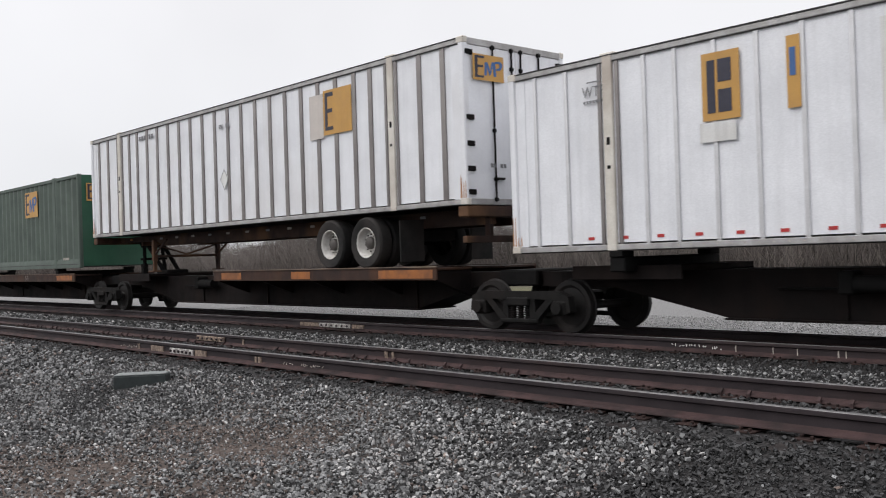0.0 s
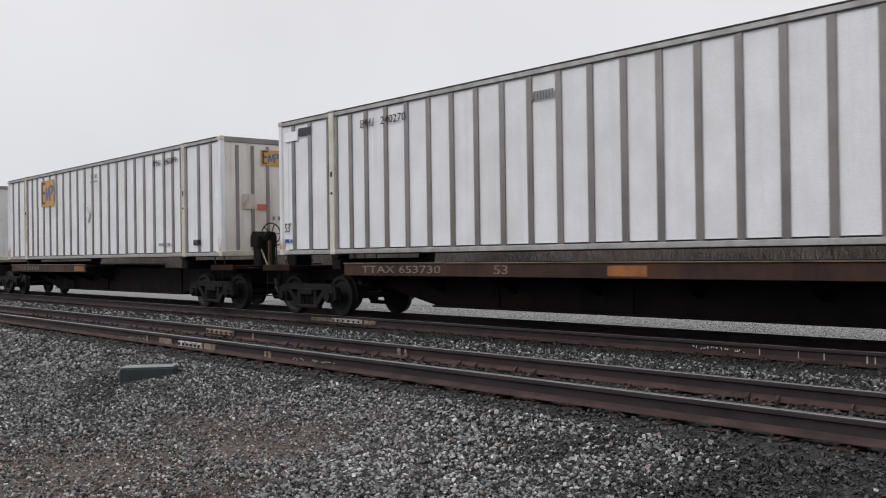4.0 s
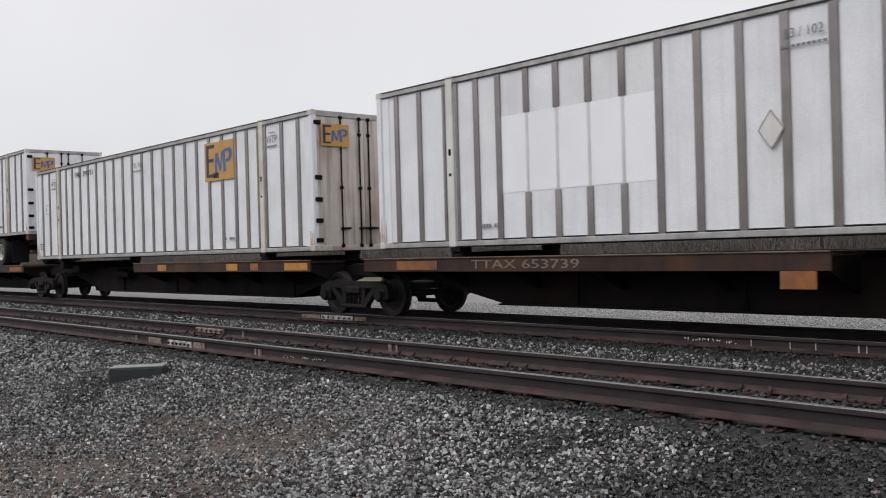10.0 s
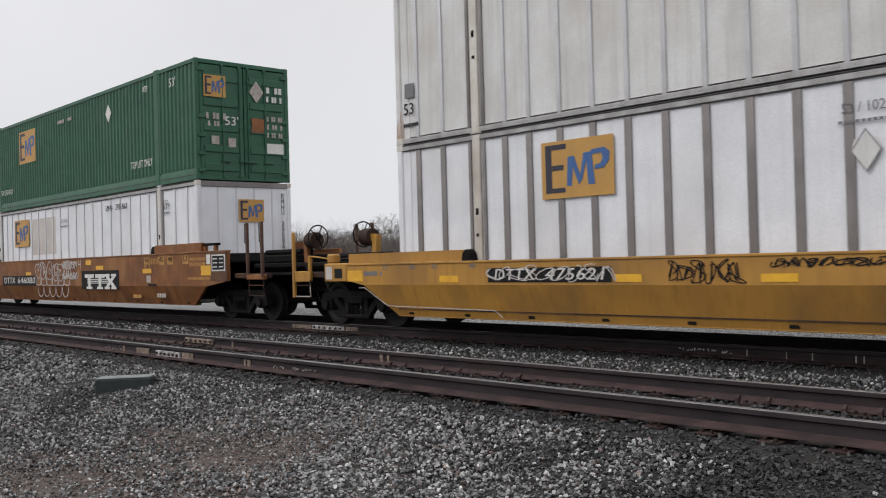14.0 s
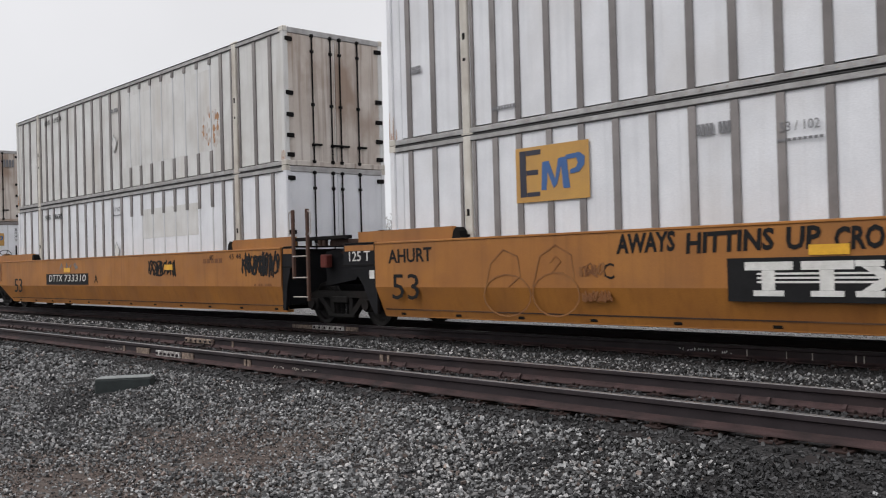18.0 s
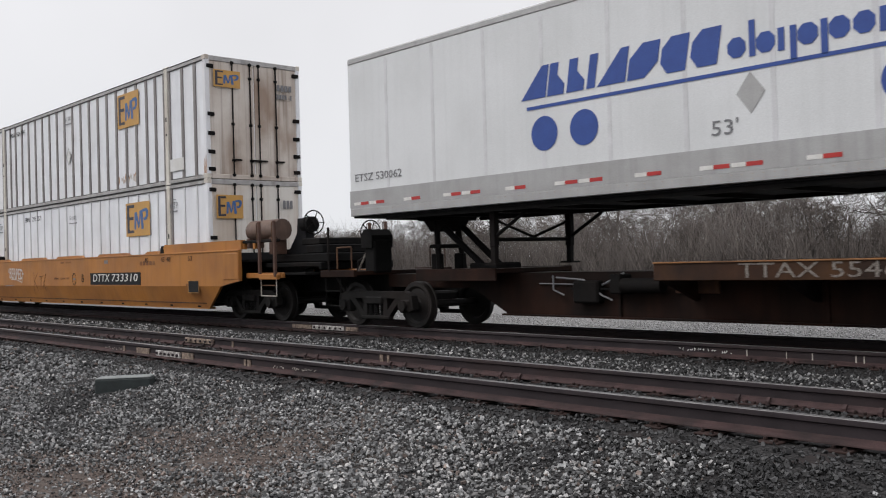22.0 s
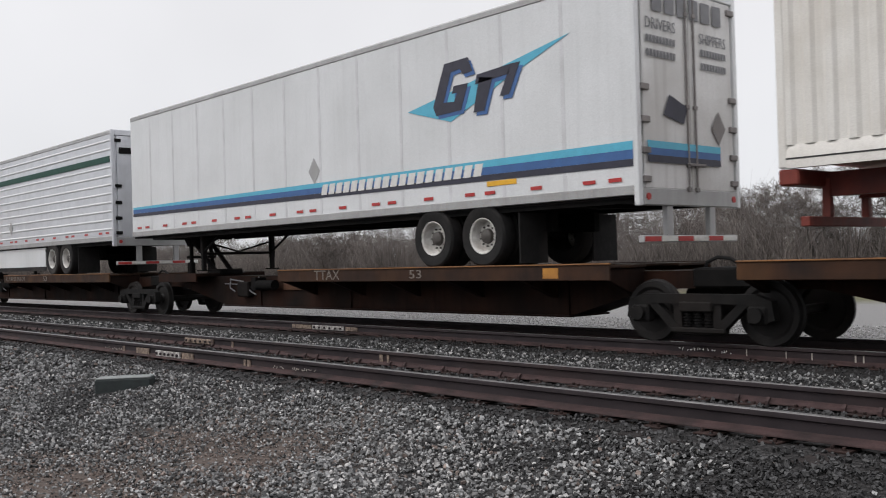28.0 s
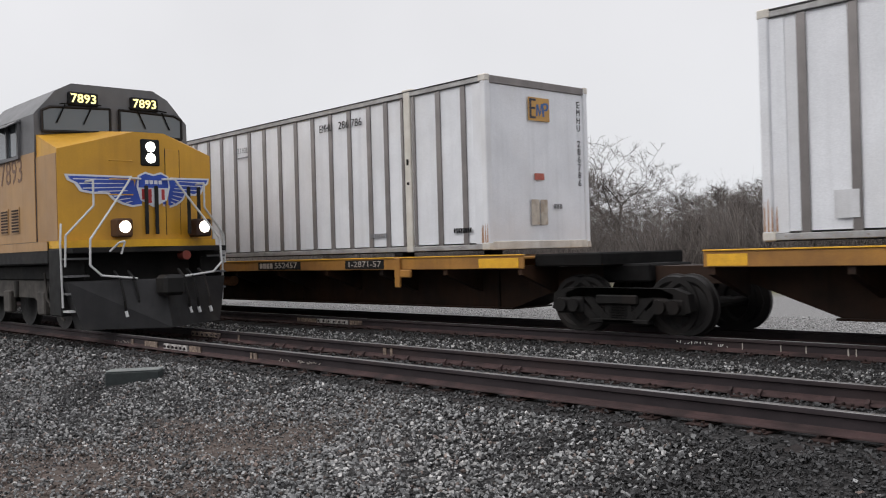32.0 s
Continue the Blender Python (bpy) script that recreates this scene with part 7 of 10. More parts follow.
def chassis(x, label, mat, wheel_xs, leg_x, z_top=2.15, flip=False, leg_mat=None):
    """A container chassis: two long beams, bolsters, wheels and legs, its tyres on the deck."""
    z0 = 1.09
    rig = rider("container_chassis", label, "chassis", "chassis on the train", x + CL / 2, z0)
    h = CL / 2
    zt = z_top - z0
    m = Matrix.Scale(-1, 4, (1, 0, 0))
    for s in (-1, 1):
        part("frame_beam", Geo().prism_y([(-h + 0.1, zt - 0.17), (-h + 2.6, zt - 0.17), (-h + 3.2, zt - 0.32), (h - 0.2, zt - 0.32), (h - 0.2, zt - 0.02), (-h + 0.1, zt - 0.02)] if not flip else [(h - 0.1, zt - 0.17), (h - 2.6, zt - 0.17), (h - 3.2, zt - 0.32), (-h + 0.2, zt - 0.32), (-h + 0.2, zt - 0.02), (h - 0.1, zt - 0.02)], s * 0.5 - 0.07, s * 0.5 + 0.07), mat, rig)
    for px in (-h + 0.12, h - 0.14):
        part("bolster", Geo().box(px - 0.13, px + 0.13, -1.28, 1.28, zt - 0.2, zt - 0.004, 0.02), mat, rig, "cross member with twist locks")
    for i in range(7):
        px = -h + 1.6 + i * 2.1
        part("cross_member", shared("chassis_cross%.2f" % zt, lambda: Geo().box(-0.05, 0.05, -0.5, 0.5, zt - 0.28, zt - 0.08)), mat, rig, at=(px, 0, 0))
    road_wheels(rig, [q - h for q in wheel_xs], 0.505)
    mid = sum(wheel_xs) / 2 - h
    part("suspension", Geo().box(mid - 1.1, mid + 1.1, -0.62, 0.62, 0.5, zt - 0.32, 0.02), DARK_STEEL, rig, "black suspension frame")
    e = 1 if not flip else -1
    bump_x = (h - 0.25) * e
    part("bumper", Geo().box(bump_x - 0.06, bump_x + 0.06, -1.15, 1.15, 0.42, 0.54, 0.01).box(bump_x - 0.05, bump_x + 0.05, -0.6, -0.5, 0.5, zt - 0.1).box(bump_x - 0.05, bump_x + 0.05, 0.5, 0.6, 0.5, zt - 0.1), mat, rig)
    for y0 in (-1.2, 0.62):
        part("mud_flap", Geo().box(mid + e * 1.55 - 0.012, mid + e * 1.55 + 0.012, y0, y0 + 0.58, 0.12, 0.9), RUBBER, rig)
    landing_gear(rig, leg_x - h, 0.03, zt - 0.17, leg_mat or mat, gusset=leg_mat is not None)
    for i in range(13):
        px = -h + 2.9 + i * 0.93
        panel(PALE_WORN if i % 3 else INK_GREY, rig, px, px + 0.16, zt - 0.14, zt - 0.09, -0.571, "reflective_tape", "small pale tape on the beam")
    if flip:
        part("air_tank", Geo().cyl((mid - e * 2.3, -0.42, zt - 0.52), (mid - e * 1.7, -0.42, zt - 0.52), 0.14, 14), DARK_STEEL, rig, "black air tank behind the wheels")
    for s in (-1, 1):
        part("marker_lamp", Geo().box(-h + 1.0, -h + 1.12, s * 0.58 - 0.02, s * 0.58 + 0.02, zt - 0.12, zt - 0.07), AMBER, rig)
    if flip:
        front = part("front_bar", Geo().box(h - 0.02, h + 0.11, -1.33, 1.33, zt - 0.215, zt - 0.03, 0.015), mat, rig, "dark red lamp bar at the end of the chassis")
        for y0, y1, pm in ((-1.3, -1.08, RED_TAPE), (-1.0, -0.76, AMBER), (-0.7, -0.46, AMBER), (-0.34, 0.62, PINK_WASH), (0.7, 1.1, RED_TAPE)):
            panel(pm, front, y0, y1, zt - 0.19, zt - 0.06, h + 0.11, "reflector", end=True)
    return rig


def van_trailer(x, label, skin, wheel_xs, leg_x, top=5.06, base=2.1, seams=12, skirt=None, name="box_trailer"):
    z0 = 1.09
    rig = rider(name, label, "trailer", "trailers on the train", x + CL / 2, z0)
    h = CL / 2
    b, t = base - z0, top - z0
    shell = part("shell", Geo().box(-h, h - 0.05, -1.285, 1.285, b + 0.1, t - 0.08, 0.03), skin, rig, "smooth white side skin")
    part("roof_rail", Geo().box(-h + 0.01, h - 0.03, -1.297, 1.297, t - 0.14, t, 0.03), TRAILER_GREY, rig)
    part("base_rail", Geo().box(-h + 0.02, h - 0.02, -1.297, 1.297, b, b + 0.14, 0.01), TRAILER_GREY, rig)
    for i in range(seams):
        px = -h + 1.15 + i * 1.243
        part("seam", shared("seam%.2f%.2f" % (b, t), lambda: Geo().box(-0.035, 0.035, -1.289, -1.28, b + 0.142, t - 0.142)), RIB_LIGHT if skin != TRAILER_ALU else skin, shell, at=(px, 0, 0))
    if skirt:
        part("scuff_band", Geo().box(-h + 0.01, h - 0.06, -1.293, -1.28, b + 0.141, b + skirt), TRAILER_GREY, shell, "grey aluminium scuff band")
    rv = Geo()
    for i in range(110):
        px = -h + 0.1 + i * (CL - 0.2) / 109
        rv.box(px - 0.01, px + 0.01, -1.301, -1.296, b + 0.03, b + 0.045).box(px - 0.01, px + 0.01, -1.301, -1.296, b + 0.095, b + 0.11)
    tagged(part("rivets", rv, PALE_WORN, rig), kind="stuff")
    for s in (-1, 1):
        part("rear_post", Geo().box(h - 0.09, h, s * 1.26 - 0.05, s * 1.26 + 0.05, b - 0.15, t, 0.012), skin, rig)
    part("rear_header", Geo().box(h - 0.09, h, -1.21, 1.21, t - 0.16, t, 0.012), skin, rig)
    plain = skin is TRAILER_WHITE
    doors_on_end(rig, DOOR_DIRTY if plain else skin, h - 0.05, 1.22, t - b - 0.05, b, bars_mat=RIB_GREY if plain else None, hinge_mat=RIB_GREY if plain else None, leaf_bars=(0.09,) if plain else (0.07, 0.5))
    part("rear_sill", Geo().box(h - 0.1, h, -1.21, 1.21, b - 0.14, b + 0.1, 0.012), TRAILER_GREY, rig)
    for yy in (-1.1, 1.1):
        part("tail_lamp", Geo().cyl((h - 0.005, yy, b - 0.02), (h + 0.012, yy, b - 0.02), 0.05, 12), RED_TAPE, rig)
    under = part("under_ride_guard", Geo().box(h - 0.12, h - 0.02, -1.2, 1.2, b - 0.66, b - 0.56, 0.01).box(h - 0.11, h - 0.03, -0.62, -0.48, b - 0.58, b - 0.1).box(h - 0.11, h - 0.03, 0.48, 0.62, b - 0.58, b - 0.1), TRAILER_GREY, rig)
    for k in range(6):
        panel(RED_TAPE if k % 2 == 0 else PALE, under, -1.18 + k * 0.4, -0.8 + k * 0.4, b - 0.645, b - 0.575, h - 0.02, "reflective_tape", end=True)
    for k in range(14):
        for j in range(2 if k % 2 == 0 else 1):
            px = -h + 0.34 + (k // 2) * 2.47 + (1.45 if k % 2 else j * 0.46)
            if px < h - 0.3:
                panel(RED_TAPE, rig, px, px + 0.23, b + 0.2, b + 0.255, -1.294, "reflective_tape", "red reflective tape")
                if skirt:
                    panel(PALE, rig, px - 0.2, px - 0.004, b + 0.2, b + 0.255, -1.294, "reflective_tape", "white reflective tape")
    floor = part("underfloor", Geo().box(-h + 0.05, h - 0.12, -1.24, 1.24, b - 0.035, b - 0.003), DARK_STEEL, rig, "black underside of the floor")
    for s in (-1, 1):
        part("side_beam", Geo().box(-h + 1.0, h - 0.2, s * 1.165 - 0.035, s * 1.165 + 0.035, b - 0.1, b - 0.036), DARK_STEEL, floor)
    for i in range(12):
        part("cross_member", shared("van_cross%.2f" % b, lambda: Geo().box(-0.04, 0.04, -1.12, 1.12, b - 0.1, b - 0.036)), DARK_STEEL, rig, at=(-h + 0.9 + i * 1.27, 0, 0))
    mid = sum(wheel_xs) / 2 - h
    part("bogie_frame", Geo().box(mid - 1.7, mid + 1.5, -0.6, -0.45, b - 0.42, b - 0.1, 0.01).box(mid - 1.7, mid + 1.5, 0.45, 0.6, b - 0.42, b - 0.1, 0.01).box(mid - 0.8, mid + 0.8, -0.55, 0.55, 0.45, b - 0.3, 0.02), DARK_STEEL, rig, "black sliding bogie")
    for y0 in (-1.22, 0.58):
        part("mud_flap", Geo().box(mid + 1.35, mid + 1.374, y0, y0 + 0.64, 0.05, b - 0.12), RUBBER, rig, "black mud flap")
    road_wheels(rig, [q - h for q in wheel_xs], 0.505)
    landing_gear(rig, leg_x - h, 0.03, b - 0.1, DARK_STEEL)
    return rig


def emblem_blocks(car, x0):
    """Plain white slabs, stems and stripes on a black panel."""
    f = -1.558
    for k in range(3):
        panel(PALE, car, x0 + 0.2, x0 + 1.75, 0.845 + 0.05 * k, 0.87 + 0.05 * k, f, "white_stripe", thick=0.004)
    for a in (0.0, 0.72):
        panel(PALE, car, x0 + a + 0.04, x0 + a + 0.66, 1.0, 1.1, f, "white_slab", thick=0.004)
        panel(PALE, car, x0 + a + 0.26, x0 + a + 0.43, 0.76, 0.998, f, "white_stem", thick=0.005)
        panel(PALE, car, x0 + a + 0.15, x0 + a + 0.54, 0.69, 0.758, f, "white_foot", thick=0.004)
    for p0, p1 in ((1.46, 1.88), (1.88, 1.46)):
        poly_panel(PALE, car, [(x0 + p0, 0.76), (x0 + p0 + 0.2, 0.76), (x0 + p1 + 0.2, 1.03), (x0 + p1, 1.03)], f - (0.002 if p0 < 1.6 else 0.0), "white_stem")
    for a in (1.42, 1.84):
        panel(PALE, car, x0 + a - 0.03, x0 + a + 0.29, 0.69, 0.758, f, "white_foot", thick=0.004)
        panel(PALE, car, x0 + a - 0.03, x0 + a + 0.29, 1.032, 1.1, f, "white_slab", thick=0.004)


# ---- the train, from its head to its tail; x at the start of the clip ----
# first set of spine cars
spine_car(-44.58, CL, -0.6, 17.2, "dark brown spine car under a green container", plates=((14.2, 15.5, ORANGE_PLATE),), seed=1)
steel_container("green_container", "faded green corrugated container on a spine car", -44.58, 1.29, GREEN_OLD, 0.42, 0.05, front="plain", end_mat=GREEN, decals=(("logo", 11.4, 12.6, 1.75, 2.6), ("end_logo", -1.05, -0.35, 2.05, 2.6), ("small", 14.8, 15.3, 0.25, 0.33, PALE_WORN, 5)))

spine_car(-27.29, CL, -0.15, 16.6, "brown spine car with orange panels under a chassis", deck=(7.2, 15.25), trailer_hitch=(1.15, False), container=False, size_mark=False,
          plates=((7.6, 8.5, ORANGE_PLATE), (10.6, 11.3, ORANGE_PLATE), (13.6, 15.15, ORANGE_PLATE)), seed=2)
chassis(-27.34, "rusty chassis with twin axles under a white container", CHASSIS_BROWN, (12.05, 13.25), 3.35)
post_container("white_container", "white container with posts and half-scraped gold logo on a chassis", -27.34, 2.155, dx=0.3, front="door", decals=(
    ("logo", 11.7, 12.65, 1.65, 2.55, 1), ("patch", 11.2, 11.69, 1.6, 2.5, PATCH_TAN, 1), ("small", 2.7, 3.9, 2.5, 2.62), ("small", 7.4, 7.9, 2.3, 2.4), ("diamond", 7.6, 1.1),
    ("end_logo", -1.1, -0.35, 2.15, 2.6), ("end_bars", -0.75, -0.35, 0.65, 0.72, 5)), seed=1)

spine_car(-10.16, CL, -0.15, 16.9, "dark brown spine car under a clean white container", deck=(7.32, 15.95), plates=((7.85, 8.35, ORANGE_PLATE), (10.55, 11.32, ORANGE_PLATE), (13.58, 13.88, ORANGE_PLATE), (14.9, 15.45, ORANGE_PLATE)), number="TTAX", marks=(13.21, 9.98), seed=3)
post_container("white_container", "clean white container with a partly scraped gold logo", -10.16, 1.29, dx=0.17, skin=WHITE, ribs=RIB_LIGHT, front="seamed", end_skin=WHITE_OLD, rib_w=0.06, decals=(
    ("patch", 3.41, 3.97, 1.68, 2.58, GOLD, 1), ("patch", 4.62, 4.80, 1.7, 2.6, GOLD, 1), ("patch", 5.78, 6.36, 1.4, 2.6, WHITE_OLD, 1), ("patch", 6.39, 6.93, 1.38, 2.6, PATCH_TAN, 1), ("patch", 11.41, 11.85, 1.5, 2.0, WHITE_OLD, 1), ("patch", 3.36, 3.9, 1.4, 1.66, WHITE_OLD, 1),
    ("wtp", 1.57, 2.36), ("wtp", 14.55, 2.36), ("number", 10.9, 2.42, "296 182"), ("text", "53'", 15.57, 0.57, 0.2, 0.24), ("small", 15.4, 15.75, 0.3, 0.38, BLUE), ("text", "53 102", 7.85, 2.36, 0.12, 0.42, INK_GREY), ("tape",), ("small", 12.0, 12.5, 0.3, 0.36),
    ("end_logo", -0.1, 0.55, 1.95, 2.5), ("end_bars", -0.3, 0.0, 1.1, 1.25, 4)), seed=2)
_e = RIDERS[-1][0]
panel(NAVY, _e, 3.66 - CL / 2, 3.78 - CL / 2, 1.78, 2.48, -1.297, "dark_shape")
for _z in (1.78, 2.18):
    panel(NAVY, _e, 3.82 - CL / 2, 4.02 - CL / 2, _z, _z + 0.3, -1.297, "dark_shape")
panel(BLUE, _e, 4.83 - CL / 2, 4.91 - CL / 2, 2.1, 2.45, -1.297, "blue_shape")

spine_car(8.33, CL, -0.95, 15.15, "brown spine car with hand brake under a white container", deck=(0.4, 7.5), own_right=True, ends=(False, True), number="TTAX 654169", size_mark=False, plates=((6.6, 7.4, ORANGE_PLATE),), seed=4)
post_container("white_container", "white container with grey posts and gold logo", 8.33, 1.29, dx=0.08, front="ribbed", end_skin=END_STAINED, decals=(
    ("logo", 3.5, 4.72, 1.75, 2.62), ("number", 12.35, 2.42, "243209"), ("diamond", 7.65, 1.32), ("text", "53 102", 8.15, 2.44, 0.12, 0.42, INK_GREY), ("small", 14.6, 15.0, 0.28, 0.42, INK), ("small", 12.6, 13.3, 0.3, 0.37),
    ("end_logo", -0.2, 0.33, 2.22, 2.6), ("end_patch", -0.72, -0.37, 1.13, 1.5, PLACARD, "worn tan sign on the end wall"), ("end_patch", -0.32, -0.06, 1.13, 1.26, RED_FADED, "faded red sticker"), ("end_bars", 0.09, 0.33, 0.87, 0.97, 3)), seed=3)

# second set of spine cars
spine_car(27.09, CL, 0.65, 16.9, "dark brown spine car with hand brake under a white container", deck=(2.4, 15.7), ends=(True, False), number="TTAX 653730", plates=((9.0, 9.7, ORANGE_PLATE), (14.6, 15.4, ORANGE_PLATE)), seed=5)
post_container("white_container", "white container with grey posts and a torn black patch", 27.09, 1.29, front="door", end_skin=WHITE_RUSTY, decals=(
    ("patch", 0.25, 0.76, 2.42, 2.62, PATCH_WHITE, 1), ("patch", 0.78, 1.26, 2.5, 2.66, NAVY, 1), ("text", "53'", 0.33, 0.57, 0.2, 0.24), ("small", 0.2, 0.5, 0.26, 0.34, BLUE_DEEP), ("number", 3.0, 2.42, "240270"), ("small", 7.5, 8.0, 2.36, 2.5), ("small", 13.4, 14.0, 0.3, 0.4)), seed=4)

spine_car(44.23, CL, -0.1, 17.0, "brown spine car with yellow panels under a white container", deck=(7.3, 16.04), plates=((9.88, 10.3, ORANGE_PLATE), (11.6, 12.4, AMBER_PLATE), (13.4, 13.65, ORANGE_PLATE), (14.56, 15.95, AMBER_PLATE)), marks=(13.1, 9.2), seed=6)
post_container("white_container", "white container with a large patched side and stained doors", 44.23, 1.29, dx=0.22, skin=WHITE_OLD, front="door", end_skin=RUST_DOORS, rib_gap=(8.6, 13.5, 0.62, 2.32), decals=(
    ("number", 2.6, 2.42, "240895"), ("text", "53 102", 7.7, 2.44, 0.11, 0.42, INK_GREY), ("diamond", 7.66, 1.3), ("patch", 9.28, 12.25, 0.82, 2.3, WHITE_OLD), ("small", 8.5, 8.7, 0.42, 0.55), ("small", 15.25, 15.32, 0.5, 0.66), ("small", 1.0, 1.3, 0.25, 0.33)), seed=5)

spine_car(61.83, CL, -0.15, 16.75, "dark brown spine car under a container chassis", deck=(7.2, 15.6), trailer_hitch=(1.15, False), container=False, plates=((7.4, 7.9, AMBER_PLATE), (10.75, 11.35, AMBER_PLATE), (14.2, 15.4, ORANGE_PLATE)), size_mark=False, seed=7)
chassis(61.83, "rusty yellow-brown chassis with twin axles on a spine car", CHASSIS_BROWN, (12.0, 13.2), 3.4, leg_mat=DECK_YELLOW)
post_container("white_container", "white container with gold logo on a chassis", 61.83, 2.155, front="door", decals=(
    ("logo", 11.48, 12.86, 1.68, 2.66), ("number", 2.6, 2.42, "639973"), ("text", "53 102", 7.75, 2.42, 0.11, 0.42, INK_GREY), ("diamond", 7.76, 1.3), ("wtp", 1.55, 2.35), ("small", 13.1, 13.6, 0.3, 0.38), ("small", 1.0, 1.3, 0.22, 0.3),
    ("end_logo", -1.1, -0.35, 2.15, 2.6)), seed=6)

spine_car(78.85, CL, -0.4, 16.9, "brown spine car with orange panels under a white container", deck=(7.46, 15.96), plates=((8.94, 9.44, AMBER_PLATE), (12.52, 13.03, AMBER_PLATE), (13.6, 13.92, ORANGE_PLATE), (15.0, 15.87, AMBER_PLATE)), seed=8, size_mark=False)
post_container("white_container", "white container with a bright gold logo and rusty doors", 78.85, 1.29, dx=0.13, front="door", end_skin=WHITE_RUSTY, decals=(
    ("logo", 11.48, 12.84, 1.72, 2.62), ("wtp", 14.48, 2.42), ("wtp", 1.5, 2.35), ("number", 3.3, 2.43, "290 733"), ("text", "53 102", 7.75, 2.42, 0.11, 0.42, INK_GREY), ("patch", 11.85, 12.15, 1.78, 1.9, PATCH_WHITE, 1),
    ("text", "53", 0.3, 0.4, 0.2, 0.26), ("outline", 0.72, 1.05, 1.44, 1.74), ("small", 12.3, 12.8, 0.32, 0.38), ("end_logo", -1.1, -0.4, 2.15, 2.6)), seed=7)

spine_car(97.12, CL, -1.2, 15.15, "brown spine car with white numbers and hand brake", deck=(-0.5, 8.6), own_right=True, ends=(False, True), number="TTAX 653739", marks=(0, 3.62), size_mark=False, plates=((0.5, 1.6, ORANGE_PLATE),), seed=9)
part("tag_plate", Geo().box(7.95, 8.42, -1.31, -1.296, 0.65, 0.87, 0.004), ORANGE_PLATE, RIDERS[-1][0], "orange plate hanging from the deck edge")
post_container("white_container", "white container with a bright repainted rectangle", 97.12, 1.29, dx=0.13, front="ribbed", cut_posts=True, lift=WHITE_OLD, rib_gap=(3.5, 6.0, 0.83, 2.07), decals=(
    ("patch", 3.05, 6.05, 0.84, 2.06, PATCH_WHITE), ("number", 12.4, 2.42, "237940"), ("diamond", 7.75, 1.33), ("text", "53 102", 8.2, 2.44, 0.12, 0.42, INK_GREY), ("small", 12.8, 13.4, 0.3, 0.38), ("small", 2.5, 3.0, 0.3, 0.36), ("end_bars", -0.4, 0.1, 1.15, 1.5, 2)), seed=8)

# single brown well car
_w = well_car(118.26, "rusty brown well car with graffiti and yellow panels", WELL_BROWN, -1.95, 17.92, (True, True), bottom=0.34, inset=0.58, seed=1)
add_truck(_w, -1.65, 118.26)
add_truck(_w, 17.6, 118.26)
well_end_platform(_w, -1.95, -1, WELL_BROWN, dark=True)
well_end_platform(_w, 17.92, 1, WELL_BROWN, dark=True)
_f = -1.553
panel(INK, _w, 9.75, 12.25, 0.70, 1.2, _f, "emblem_panel", "black panel with plain white blocks")
emblem_blocks(_w, 9.95)
letters("DTTX", PALE, _w, 3.65, _f - 0.006, 0.935, 0.19, 1.05)
letters("646080", PALE, _w, 5.2, _f - 0.006, 0.935, 0.19, 1.6, shear=0.15)
panel(INK, _w, 2.95, 6.15, 0.78, 1.09, _f, "number_panel")
for _x0, _x1, _z0, _z1 in ((10.05, 10.42, 1.36, 1.49), (10.75, 11.25, 1.22, 1.33), (13.69, 14.18, 1.1, 1.21), (16.72, 17.18, 1.03, 1.25), (-1.21, -0.75, 1.03, 1.25), (5.21, 5.67, 1.11, 1.2)):
    panel(YELLOW_PLATE, _w, _x0, _x1, _z0, _z1, _f, "reflective_panel", "yellow reflective panel")
panel(PALE, _w, 17.25, 17.85, 1.12, 1.49, -1.567, "data_sign", "white-framed black data sign")
panel(INK, _w, 17.29, 17.81, 1.15, 1.46, -1.5725, "data_sign")
for _z0 in (1.2, 1.29, 1.38):
    bars(PALE, _w, 17.32, 17.52, _z0, _z0 + 0.03, -1.578, 2)
    bars(PALE, _w, 17.6, 17.78, _z0, _z0 + 0.03, -1.578, 2)
_r = random.Random(6)
panel(TAN_STENCIL, _w, -0.1, 0.78, 0.785, 1.05, _f, "stencil_patch", "worn tan paint behind a number")
letters("53", INK, _w, 0.37, -1.562, 0.79, 0.4, 0.74)
for _m in (False, True):
    _at = lambda v: 15.97 - v if _m else v
    _two = lambda a, b: (min(_at(a), _at(b)), max(_at(a), _at(b)))
    for _z0, _z1 in ((1.37, 1.44), (1.24, 1.33)):
        bars(TAN_STENCIL, _w, *_two(-0.95, -0.2), _z0, _z1, _f, 5, gap=0.05)
    bars(TAN_STENCIL, _w, *_two(-1.15, -0.12), 0.93, 0.99, _f, 8, gap=0.04)
    for _a, _t, _lo in ((0.0, "53", 1.3), (0.77, "48", 1.3), (1.24, "45", 1.3), (2.03, "40", 1.2)):
        panel(TAN_STENCIL, _w, _at(_a) - 0.15, _at(_a) + 0.15, _lo, 1.5, _f, "stencil_patch")
        letters(_t, INK, _w, _at(_a), _f - 0.006, 1.42, 0.12, 0.22)
    letters("20", INK, _w, _at(2.03), _f - 0.006, 1.27, 0.1, 0.2)
    panel(INK, _w, *_two(1.52, 1.99), 0.785, 0.835, _f, "dark_plate")
    bars(TAN_STENCIL, _w, *_two(1.4, 1.85), 1.32, 1.46, _f, 3)
panel(PALE_WORN, _w, 13.9, 14.13, 0.87, 1.04, _f, "round_sticker")
panel(PALE, _w, 17.0, 17.17, 1.28, 1.5, _f - 0.006, "plate")
panel(TAN_STENCIL, _w, 12.99, 13.47, 0.47, 0.56, -1.50, "stencil_patch")
